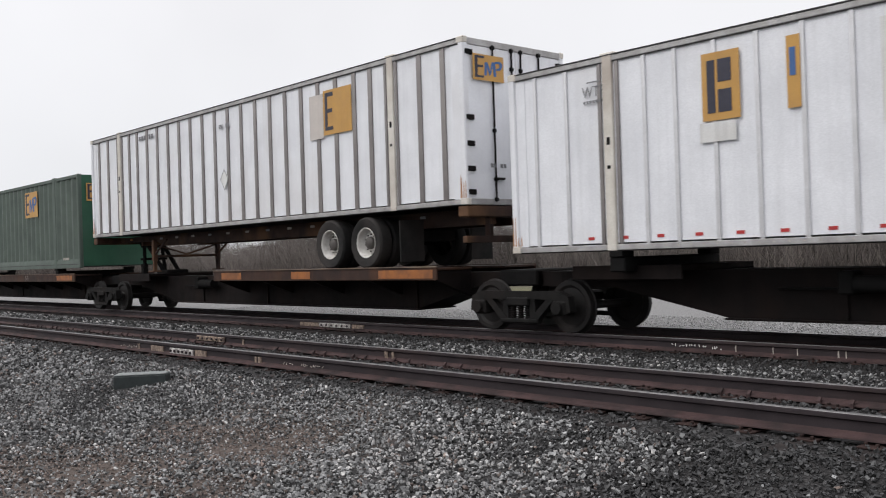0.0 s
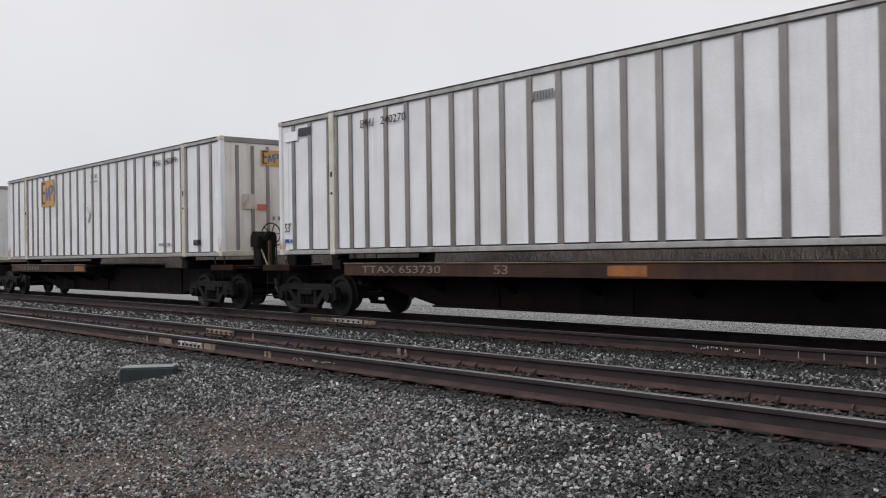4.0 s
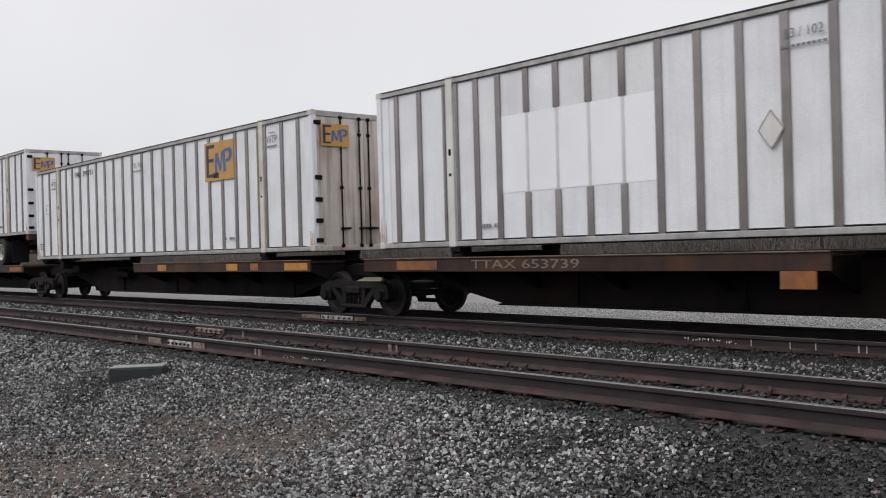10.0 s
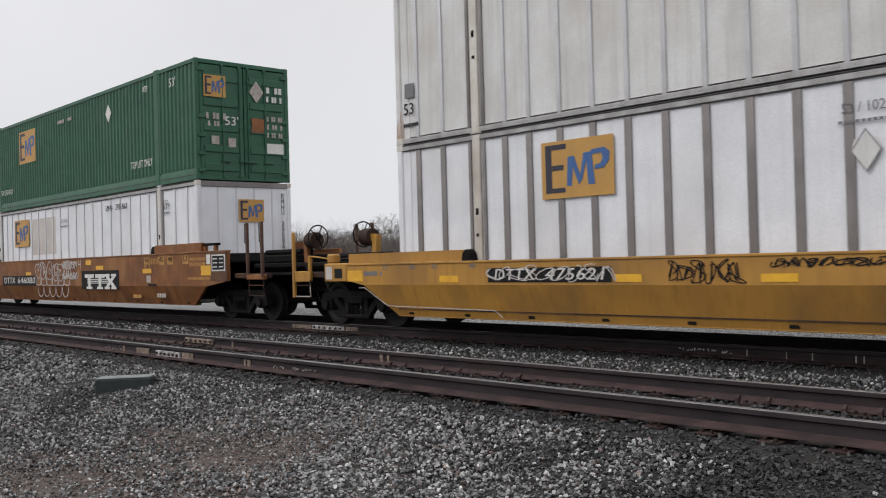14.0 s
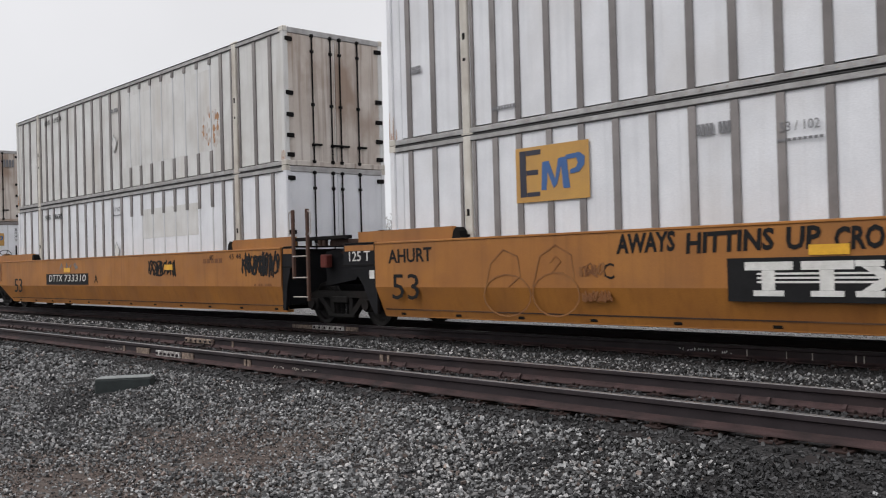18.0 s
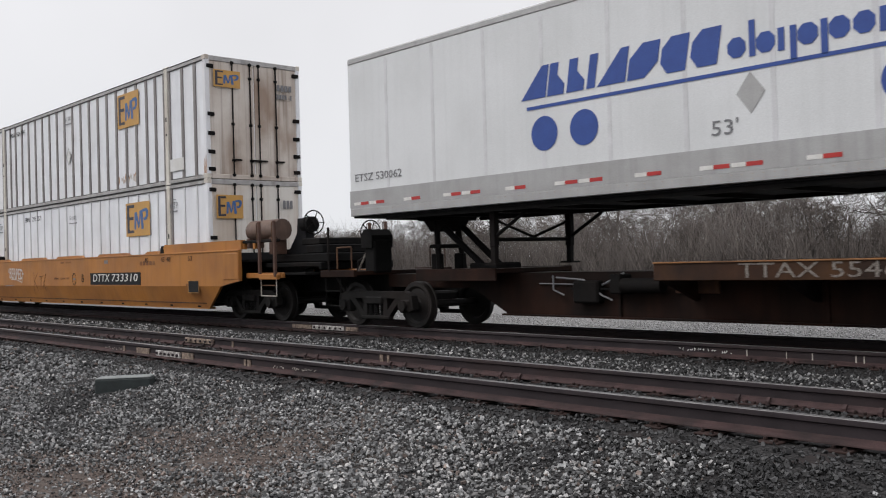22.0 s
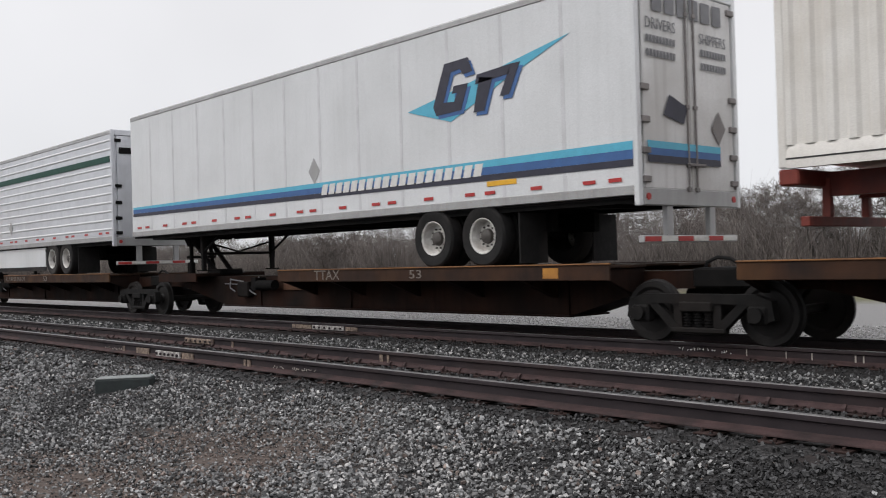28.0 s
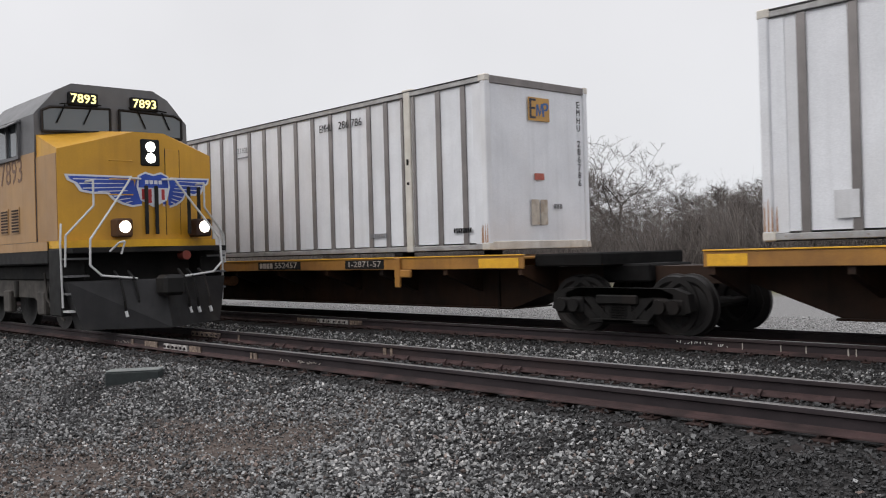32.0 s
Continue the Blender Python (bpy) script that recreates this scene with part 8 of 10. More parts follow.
strokes(SPRAY_WHITE, _w, bubble(_r, 0.6, 2.5, 0.80, 1.53, 4), 0.026, _f - 0.008, label="pale looping spray paint")
strokes(SPRAY_WHITE, _w, bubble(_r, 6.1, 8.9, 0.79, 1.5, 6), 0.024, _f - 0.008, label="pale outlined spray letters")
strokes(SPRAY_WHITE, _w, tag(_r, 8.3, 9.4, 1.26, 1.5, 5) + tag(_r, 8.35, 9.5, 0.96, 1.17, 4), 0.02, _f - 0.008, label="thin pale spray scrawl")
strokes(SPRAY_WHITE, _w, [[(9.55, 1.5), (9.53, 1.38), (9.7, 1.4)], [(9.7, 1.52), (9.68, 1.26)]], 0.022, _f - 0.008, label="thin pale spray mark")
strokes(SPRAY_WHITE, _w, [[(6.2 + 0.5 * k + 0.25 * (1 - math.cos(0.55 * j)), 0.74 - 0.3 * math.sin(0.55 * j)) for j in range(7)] for k in range(5)], 0.02, -1.532, label="pale scalloped spray line")
bars(PALE_WORN, _w, 14.4, 14.9, 0.5, 0.6, _f + 0.03, 4)
post_container("white_container", "clean white container with gold logo in a well car", 118.26, 0.39, ribs=RIB_LIGHT, rib_w=0.06, front="seamed", lift=WHITE_OLD, decals=(
    ("logo", 3.45, 4.8, 1.65, 2.52), ("patch", 4.9, 7.05, 1.35, 2.5, PATCH_TAN), ("wtp", 14.5, 2.34), ("number", 10.9, 2.43, "295 863"), ("text", "53 102", 7.8, 2.3, 0.11, 0.42, INK_GREY), ("end_logo", -0.2, 0.5, 1.9, 2.45)), seed=9)
steel_container("green_container", "bright green corrugated container stacked on a white one", 118.26, 3.29, GREEN, 0.21, 0.035, front="door", decals=(
    ("logo", 4.06, 5.55, 1.45, 2.5), ("text", "TOP LIFT ONLY", 13.2, 0.62, 0.19, 1.25, PALE), ("text", "TOP LIFT ONLY", 2.75, 0.62, 0.17, 1.2, PALE), ("small", 7.46, 8.6, 2.36, 2.46, PALE_WORN, 10), ("diamond", 11.2, 2.2, 0.25),
    ("text", "53'", 1.25, 1.7, 0.2, 0.35, PALE), ("text", "WTP", 13.5, 2.5, 0.17, 0.3, PALE), ("text", "53'", 15.0, 2.45, 0.22, 0.34, PALE), ("small", 0.3, 1.6, 2.2, 2.3, PALE_WORN, 7),
    ("end_logo", -1.08, -0.5, 1.98, 2.5), ("end_text", "53'", -0.35, 1.42, 0.22, 0.36, PALE), ("end_bars", -1.05, -0.5, 1.45, 1.6, PALE_WORN, 6), ("end_bars", -1.0, -0.6, 1.28, 1.4, PALE_WORN, 5), ("end_diamond", 0.35, 2.2, 0.27), ("end_bars", 0.62, 1.08, 2.2, 2.35, PALE, 4), ("end_bars", 0.62, 1.08, 1.98, 2.12, PALE, 6),
    ("end_panel", 0.2, 0.55, 1.2, 1.55, ORANGE_PLATE), ("end_bars", 0.62, 1.08, 1.5, 1.62, PALE_WORN, 7), ("end_bars", 0.62, 1.08, 1.3, 1.42, PALE_WORN, 6), ("end_bars", 0.62, 1.08, 1.1, 1.22, PALE_WORN, 7), ("end_panel", 0.62, 1.1, 0.7, 0.95, PALE), ("end_panel", -0.9, -0.7, 0.85, 1.05, PALE_WORN), ("end_panel", -0.45, -0.25, 0.8, 1.02, PALE_WORN)))

# single yellow well car
_w = well_car(141.79, "yellow well car with white numbers and red paint", WELL_YELLOW, -1.25, 17.4, (True, True), bottom=0.28, top=1.19, fold=0.82, raised=1.385, seed=2)
add_truck(_w, -1.65, 141.79)
add_truck(_w, 17.95, 141.79)
well_end_platform(_w, -1.25, -1, WELL_YELLOW, low=0.37)
well_end_platform(_w, 17.4, 1, WELL_YELLOW, low=0.37)
for _x0, _x1, _z0, _z1 in ((-1.21, -0.76, 0.88, 1.08), (1.32, 1.77, 0.86, 0.97), (4.9, 5.35, 0.86, 0.97), (7.08, 7.55, 0.86, 0.96), (9.43, 9.87, 0.86, 0.96), (11.97, 12.43, 0.86, 0.97)):
    panel(YELLOW_PLATE, _w, _x0, _x1, _z0, _z1, _f, "reflective_panel", "yellow reflective panel")
panel(INK, _w, 2.45, 4.85, 0.86, 1.08, _f, "number_panel")
letters("DTTX", PALE, _w, 3.0, _f - 0.006, 0.97, 0.17, 0.85, shear=0.15)
letters("475621", PALE, _w, 4.2, _f - 0.006, 0.97, 0.17, 1.1, shear=0.15)
strokes(SPRAY_WHITE, _w, loops(_r, 2.4, 4.9, 0.86, 1.14, 9), 0.014, _f - 0.008, label="thin white scrawl over the number")
strokes(INK, _w, tag(_r, 5.75, 6.85, 0.83, 1.14, 5), 0.014, _f, label="dark thin scrawl")
strokes(INK, _w, tag(_r, 7.2, 9.4, 1.03, 1.14, 10), 0.014, _f, label="dark thin scrawl")
strokes(INK, _w, loops(_r, 8.5, 10.15, 0.5, 0.8, 6) + tag(_r, 8.6, 10.1, 0.5, 0.8, 5), 0.03, -1.53, label="black tangled tag")
strokes(SPRAY_WHITE, _w, loops(_r, 10.3, 13.2, 0.96, 1.16, 9), 0.02, _f - 0.004, label="faint white scrawl")
panel(PINK_WASH, _w, 9.93, 11.62, 0.86, 1.02, _f, "faded_stripe", "faded pink stripe above red bars")
for _px, _lean in ((10.22, -0.06), (10.82, -0.06), (11.28, 0.24), (11.62, -0.24)):
    poly_panel(RED_TAPE, _w, [(_px, 0.84), (_px + 0.19, 0.84), (_px + 0.19 - _lean, 0.5), (_px - _lean, 0.5)], -1.553, "red_bar", "faded red slanted bar")
strokes(CHASSIS_BROWN, _w, [[(11.3, 1.02), (11.6, 0.62), (11.45, 0.5)]], 0.05, _f - 0.006, label="brown sprayed line")
for _x0, _t in ((-0.1, "53"), (0.62, "48"), (1.2, "45"), (2.1, "40")):
    letters(_t, INK_GREY, _w, _x0, _f - 0.002, 1.12, 0.08, 0.15)
bars(INK_GREY, _w, -0.72, -0.2, 0.98, 1.06, _f, 8, rng=_r)
strokes(PALE_WORN, _w, [[(-0.9, 0.76), (-0.75, 0.77), (-0.08, 0.45), (2.56, 0.42), (2.73, 0.31)]], 0.016, -1.53, "weld_line")
post_container("white_container", "white container with grey posts in a yellow well car", 141.79, 0.39, front="seamed", decals=(("logo", 3.4, 4.75, 1.7, 2.55), ("diamond", 8.27, 1.95), ("small", 13.5, 14.5, 2.3, 2.4), ("text", "53 102", 8.25, 2.42, 0.11, 0.42, INK_GREY), ("end_logo", -0.1, 0.6, 1.9, 2.4)), seed=10)
post_container("white_container", "old white container with stained brown doors stacked on another", 141.79, 3.27, skin=WHITE_OLD, ribs=RIB_LIGHT, rib_w=0.07, front="door", end_skin=WHITE_RUSTY, decals=(("small", 3.4, 4.9, 2.42, 2.52), ("torn", 12.7, 13.4, 0.4, 0.5, TRAILER_GREY), ("torn", 13.3, 13.9, 0.5, 0.6, TRAILER_GREY), ("logo", 12.5, 13.8, 1.7, 2.5), ("text", "53", 0.35, 0.6, 0.2, 0.26), ("patch", 0.25, 0.5, 0.8, 1.05, INK_GREY, 1), ("small", 0.2, 0.6, 0.3, 0.36, INK), ("small", 13.6, 14.4, 0.3, 0.45), ("end_logo", -1.1, -0.45, 2.15, 2.55), ("end_bars", 0.6, 1.05, 2.2, 2.5, 4)), seed=11)

# articulated set of three orange well cars
_sets = ((165.41, -1.65, 16.25, (True, False), (0.0, 0.42)), (184.92, -0.18, 16.25, (False, False), (0.98, 0.42)), (204.51, -0.22, 17.9, (False, True), (0.96, 0.0)))
_wells = []
for _i, (_x, _l, _rr, _ends, _blk) in enumerate(_sets):
    _w = well_car(_x, ("orange-brown well car with dark scrawls and a number panel", "orange-brown well car with black emblem panel and dark scrawl", "orange-brown well car with white tag and number panel")[_i], WELL_ORANGE, _l, _rr, _ends, black=_blk, bottom=0.27, seed=3 + _i)
    _wells.append(_w)
add_truck(_wells[0], -2.0, 165.41)
add_truck(_wells[0], 17.6, 165.41)
add_truck(_wells[1], 17.85, 184.92)
add_truck(_wells[2], 17.5, 204.51)
well_end_platform(_wells[0], -1.65, -1, WELL_BROWN)
well_end_platform(_wells[2], 17.9, 1, WELL_ORANGE, tank=True)
for _w in _wells[:2]:
    joint_end(_w, 16.25, WELL_ORANGE)
for _w in _wells[1:]:
    letters("125 T", PALE, _w, -0.69, -1.53, 1.33, 0.18, 0.62)
    panel(PALE, _w, -0.38, -0.24, 0.93, 1.08, -1.524, "plate")
_f2 = -1.553
_w = _wells[0]
panel(INK, _w, 3.18, 6.4, 0.81, 1.13, _f2, "number_panel")
letters("DTTX", PALE, _w, 3.92, _f2 - 0.006, 0.99, 0.2, 1.1, shear=0.15)
letters("733310", PALE, _w, 5.4, _f2 - 0.006, 0.99, 0.2, 1.6, shear=0.15)
letters("A", INK, _w, 6.93, _f2 - 0.002, 0.96, 0.22)
letters("53", INK, _w, 0.68, _f2 - 0.002, 0.76, 0.44, 0.73)
strokes(INK, _w, tag(_r, 10.2, 11.7, 1.02, 1.4, 5) + tag(_r, 14.75, 16.2, 1.0, 1.5, 6), 0.045, _f2, label="dark sprayed scrawl")
strokes(INK_GREY, _w, zigzag(_r, 4.3, 5.6, 1.22, 1.45, 4), 0.03, _f2, label="dark sprayed scrawl")
for _x0, _x1 in ((4.62, 5.1), (11.1, 11.52)):
    panel(YELLOW_PLATE, _w, _x0, _x1, 1.17, 1.3, _f2 - 0.008, "reflective_panel", "yellow reflective panel")
_w = _wells[1]
panel(INK, _w, 6.84, 9.44, 0.62, 1.15, _f2, "emblem_panel", "black panel with plain white blocks")
emblem_blocks(_w, 7.04)
for _word, _x0, _x1, _z in (("AWAYS", 5.15, 6.1, 1.37), ("HITTINS", 6.24, 7.46, 1.35), ("UP", 7.6, 8.03, 1.36), ("CRO", 8.19, 8.76, 1.34)):
    letters(_word, INK, _w, 0.5 * (_x0 + _x1), _f2 - 0.002, _z, 0.27, _x1 - _x0, bold=0.035, shear=0.1, name="graffiti", turn=0.02)
strokes(INK, _w, tag(_r, 9.0, 10.5, 1.2, 1.48, 4), 0.035, _f2, label="dark sprayed scrawl along the side")
strokes(INK, _w, tag(_r, 14.9, 15.9, 1.05, 1.28, 5) + [[(14.95, 0.98), (15.3, 1.02), (15.85, 0.92)]], 0.05, _f2, label="bold black tag")
_rings = [[(3.06 + 0.5 * math.cos(q * 0.4), 0.66 + 0.32 * math.sin(q * 0.4)) for q in range(17)], [(4.04 + 0.45 * math.cos(q * 0.4), 0.68 + 0.32 * math.sin(q * 0.4)) for q in range(17)], [(2.58, 0.7), (2.72, 1.15), (3.0, 1.36), (3.3, 1.25), (3.35, 0.95), (3.1, 0.8)], [(3.6, 0.8), (3.75, 1.25), (4.05, 1.4), (4.35, 1.25), (4.4, 0.9)], [(3.95, 1.15), (4.05, 1.24), (4.15, 1.16), (3.98, 1.0), (4.2, 1.0)]]
strokes(WELL_BROWN, _w, _rings + tag(_r, 4.5, 4.93, 0.94, 1.12, 3) + tag(_r, 4.54, 5.04, 0.58, 0.74, 3), 0.022, _f2, label="thin brown outline scrawl")
letters("53", INK, _w, 0.66, _f2 - 0.002, 0.76, 0.44, 0.71)
letters("C", INK, _w, 5.01, _f2 - 0.002, 1.0, 0.22)
letters("AHURT", INK, _w, 0.78, _f2 - 0.002, 1.31, 0.24, 1.15, bold=0.02, name="graffiti", turn=0.02)
for _x0, _x1 in ((7.9, 8.38), (11.15, 11.6)):
    panel(YELLOW_PLATE, _w, _x0, _x1, 1.17, 1.29, _f2 - 0.008, "reflective_panel", "yellow reflective panel")
_w = _wells[2]
panel(INK, _w, 9.85, 13.05, 0.81, 1.13, _f2, "number_panel")
letters("DTTX", PALE, _w, 10.57, _f2 - 0.006, 0.985, 0.2, 1.1, shear=0.15)
letters("733310", PALE, _w, 12.05, _f2 - 0.006, 0.985, 0.2, 1.6, shear=0.15)
letters("B", INK, _w, 9.3, _f2 - 0.002, 0.98, 0.22)
letters("53", INK, _w, 0.68, _f2 - 0.002, 0.76, 0.44, 0.73)
letters("BERPED", SPRAY_WHITE, _w, 3.76, _f2 - 0.002, 1.14, 0.34, 1.24, bold=0.01, name="graffiti", turn=-0.04)
strokes(SPRAY_WHITE, _w, [[(3.02, 1.32), (3.05, 1.22), (3.2, 1.24)], [(4.35, 1.18), (4.5, 1.14)], [(3.3, 0.98), (3.9, 0.96), (4.3, 0.88), (4.38, 1.0)]], 0.02, _f2, label="white sprayed marks beside the tag")
strokes(WELL_BROWN, _w, [[(5.4, 1.2), (5.42, 0.62)], [(5.42, 0.9), (5.75, 1.18)], [(5.45, 0.92), (5.8, 0.62)], [(5.85, 1.05), (6.2, 1.08)], [(6.02, 1.06), (6.0, 0.66)], [(6.18, 0.7), (6.42, 1.14)], [(6.2, 0.9), (6.45, 0.64)]], 0.02, _f2, label="thin brown scrawl")
strokes(INK, _w, [[(8.68 + 0.13 * math.cos(q * 0.5), 0.97 + 0.17 * math.sin(q * 0.5)) for q in range(14)]], 0.016, _f2, "ring_mark", "dark ring around a small mark")
bars(INK_GREY, _w, 8.6, 8.76, 0.94, 1.0, _f2, 3)
bars(WELL_BROWN, _w, 7.1, 8.3, 0.965, 1.02, _f2, 16, rng=_r)
bars(WELL_BROWN, _w, 7.66, 8.58, 1.43, 1.475, _f2, 10, rng=_r)
bars(INK_GREY, _w, 10.8, 11.05, 1.38, 1.47, _f2, 4)
panel(INK_GREY, _w, 2.6, 3.3, 0.76, 0.79, _f2, "smudge", "dark smudge on the side", lean=0.3)
panel(INK, _w, 15.6, 16.08, 0.64, 0.9, -1.556, "data_sign", "black data sign")
panel(TAN_STENCIL, _w, 15.57, 16.11, 0.62, 0.92, -1.552, "data_sign")
for _x0, _x1 in ((1.9, 2.9), (4.12, 6.23), (7.16, 9.15), (10.22, 12.22), (13.19, 13.98)):
    part("side_pad", Geo().prism_y([(_x0, 1.576), (_x1, 1.576), (_x1 - 0.15, 1.64), (_x0 + 0.15, 1.64)], -1.5, -1.4), WELL_ORANGE, _w, "raised guide on the side sill")
for _w in _wells:
    bars(WELL_BROWN, _w, 13.0, 13.9, 1.3, 1.4, _f2, 5, rng=_r)
    for _x0, _t in ((13.4, "40"), (14.3, "45"), (14.6, "48"), (15.7, "53")):
        letters(_t, CHASSIS_BROWN, _w, _x0, _f2 - 0.003, 1.42, 0.12, 0.2)
    bars(WELL_BROWN, _w, 15.2, 15.9, 0.79, 0.84, _f2, 8, rng=_r)

post_container("white_container", "white container with posts in an orange well car", 165.41, 0.39, rib_gap=(8.6, 13.5, 0.5, 2.2), front="door", decals=(("number", 2.5, 2.4, "240085"), ("text", "53 102", 7.75, 2.42, 0.11, 0.42, INK_GREY), ("patch", 9.3, 12.3, 1.6, 2.35, WHITE_OLD), ("diamond", 7.75, 1.32)), seed=12)
post_container("white_container", "stained white container with scraped logo stacked on another", 165.41, 3.27, skin=WHITE_OLD, front="door", end_skin=WHITE_RUSTY, rib_gap=(8.6, 13.5, 0.62, 2.6), decals=(("number", 2.6, 2.45, "239374"), ("diamond", 7.73, 1.35), ("patch", 8.2, 13.0, 0.64, 2.5, WHITE_OLD), ("torn", 12.6, 13.0, 0.7, 1.62), ("torn", 13.12, 13.42, 0.75, 1.6), ("small", 7.5, 8.0, 2.2, 2.3)), seed=13)
post_container("white_container", "white container with gold logo in an orange well car", 184.92, 0.39, front="plain", decals=(("logo", 3.08, 4.52, 1.68, 2.52), ("number", 10.6, 2.42, "296 652"), ("text", "53 102", 7.7, 2.3, 0.12, 0.42, INK_GREY), ("small", 6.3, 6.8, 2.35, 2.5), ("end_logo", -0.05, 0.5, 1.75, 2.25)), seed=14)
post_container("white_container", "white container with gold logo and stained doors stacked on another", 184.92, 3.27, front="door", end_skin=WHITE_RUSTY, decals=(("logo", 11.49, 12.85, 1.6, 2.6), ("number", 2.7, 2.42, "662974"), ("text", "53 102", 7.75, 2.42, 0.11, 0.42, INK_GREY), ("small", 2.6, 3.1, 0.3, 0.36), ("small", 0.6, 0.9, 1.2, 1.32)), seed=15)
post_container("white_container", "clean white container with large gold logo in a well car", 204.51, 0.39, ribs=RIB_LIGHT, rib_w=0.06, front="door", end_skin=END_STAINED, decals=(("logo", 11.68, 13.1, 1.68, 2.56), ("wtp", 14.42, 2.34), ("wtp", 1.5, 2.34), ("number", 4.0, 2.42, "295 357"), ("text", "53 102", 8.0, 2.35, 0.12, 0.42, INK_GREY), ("end_logo", -1.1, -0.4, 1.95, 2.5), ("end_bars", 0.6, 1.0, 2.2, 2.4, 4)), seed=16)
post_container("white_container", "white container with gold logo and rust-stained doors stacked on another", 204.51, 3.27, front="door", end_skin=WHITE_RUSTY, decals=(("logo", 11.31, 12.6, 1.7, 2.6), ("number", 2.7, 2.42, "664744"), ("text", "53 102", 7.75, 2.42, 0.11, 0.42, INK_GREY), ("diamond", 7.8, 1.32), ("torn", 11.2, 12.6, 0.28, 0.42), ("patch", 14.3, 15.0, 0.3, 0.6, WHITE_OLD, 1), ("end_logo", -1.1, -0.4, 2.15, 2.55), ("end_bars", 0.6, 1.05, 2.2, 2.35, 4), ("end_bars", 0.6, 1.05, 2.0, 2.12, 6)), seed=17)

# third set of spine cars
spine_car(226.42, CL, 0.05, 16.9, "dark brown spine car with hitch under a white trailer", deck=(6.47, 15.5), marks=(11.85, 8.94), slope=(2.0, 2.85), stands=(0.1, 1.15), trailer_hitch=(0.95, False), hitch_h=2.1, container=False, ends=(True, False), number="TTAX 554611", rusty=True, seed=11)
_t = van_trailer(226.1, "white trailer with blue lettering blocks and discs", TRAILER_WHITE, (12.9, 14.1), 3.45, skirt=0.47, base=2.09)
_h = CL / 2
_g = -1.29
shape_row(BLUE_DEEP, _t, 4.45 - _h, 7.9 - _h, 2.54, 3.02, _g, "wkkbwzcc", lean=0.18)
shape_row(BLUE_DEEP, _t, 8.0 - _h, 11.45 - _h, 2.55, 3.0, _g, "ouippoio ino.")
panel(BLUE_DEEP, _t, 4.56 - _h, 11.42 - _h, 2.38, 2.43, _g, "blue_stripe")
for _cx, _cr in ((4.9, 0.26), (5.66, 0.26), (10.16, 0.27), (10.9, 0.27)):
    poly_panel(BLUE_DEEP, _t, [(_cx - _h + _cr * math.cos(k * math.pi / 16), 2.0 + _cr * math.sin(k * math.pi / 16)) for k in range(32)], _g, "blue_disc")
shape_row(INK_GREY, _t, 13.3 - _h, 15.85 - _h, 1.62, 1.86, _g, "nnn.oiiono.oon", name="illegible_marking")
hazard_diamond(_t, 8.3 - _h, 2.11, 0.26, _g)
letters("53'", INK_GREY, _t, 7.93 - _h, _g - 0.002, 1.71, 0.2, 0.38)
panel(YELLOW_PLATE, _t, 11.7 - _h, 12.7 - _h, 1.72, 1.8, _g, "sticker")
panel(RED_TAPE, _t, 11.85 - _h, 12.2 - _h, 1.74, 1.86, _g - 0.005, "sticker")
letters("ETSZ 530062", INK_GREY, _t, 0.86 - _h, _g - 0.002, 1.7, 0.14, 1.35)
bars(BLUE_DEEP, _t, -0.95, -0.1, 3.2, 3.4, _h + 0.012, 5, end=True)
hazard_diamond(_t, -0.75, 2.05, 0.25, _h + 0.012, RIB_GREY, end=True)
bars(INK_GREY, _t, -0.95, -0.2, 2.85, 2.95, _h + 0.012, 6, end=True)

spine_car(243.34, CL, -0.15, 17.15, "dark brown spine car under a red container", plates=((13.2, 13.6, ORANGE_PLATE),), ped=-0.055, seed=12)
steel_container("red_container", "red corrugated container with white hexagon emblem", 243.26, 1.235, RED, 0.28, 0.04, front="door", decals=(
    ("text", "53'", 14.9, 0.66, 0.22, 0.4, PALE), ("text", "53'", 1.19, 0.68, 0.22, 0.4, PALE), ("text", "HGIU 635726", 13.1, 2.38, 0.16, 1.7, PALE), ("text", "WARNING HIGH CUBE", 8.12, 2.52, 0.09, 1.5, PALE), ("text", "DA", 2.62, 0.64, 0.2, 0.3, PALE),
    ("end_panel", -0.98, -0.5, 1.02, 1.28, PALE_WORN), ("end_text", "53'", -0.75, 1.62, 0.24, 0.4, PALE), ("end_bars", 0.3, 0.9, 2.1, 2.35, PALE_WORN, 4), ("end_panel", 0.55, 1.0, 0.3, 0.9, PATCH_TAN)))
_q = RIDERS[-1][0]
_hex = [(0.585, -0.36), (0.585, 0.36), (0.3, 0.53), (0.16, 0.67), (0.0, 0.72), (-0.16, 0.67), (-0.3, 0.53), (-0.585, 0.36), (-0.585, -0.36), (-0.3, -0.53), (-0.16, -0.67), (0.0, -0.72), (0.16, -0.67), (0.3, -0.53)]
_emblem = poly_panel(PALE, _q, [(6.82 - _h + a, 1.5 + b) for a, b in _hex], -1.292, "hexagon_emblem", "white hexagon with red bars")
for _a, _b0, _b1, _w2 in ((-0.33, -0.36, 0.36, 0.12), (-0.17, -0.36, -0.07, 0.06), (-0.17, 0.07, 0.36, 0.06), (0.09, -0.36, -0.07, 0.06), (0.09, 0.07, 0.36, 0.06), (0.2, -0.36, 0.36, 0.12)):
    panel(RED, _emblem, 6.82 - _h + _a, 6.82 - _h + _a + _w2, 1.5 + _b0, 1.5 + _b1, -1.297, "emblem_bar")
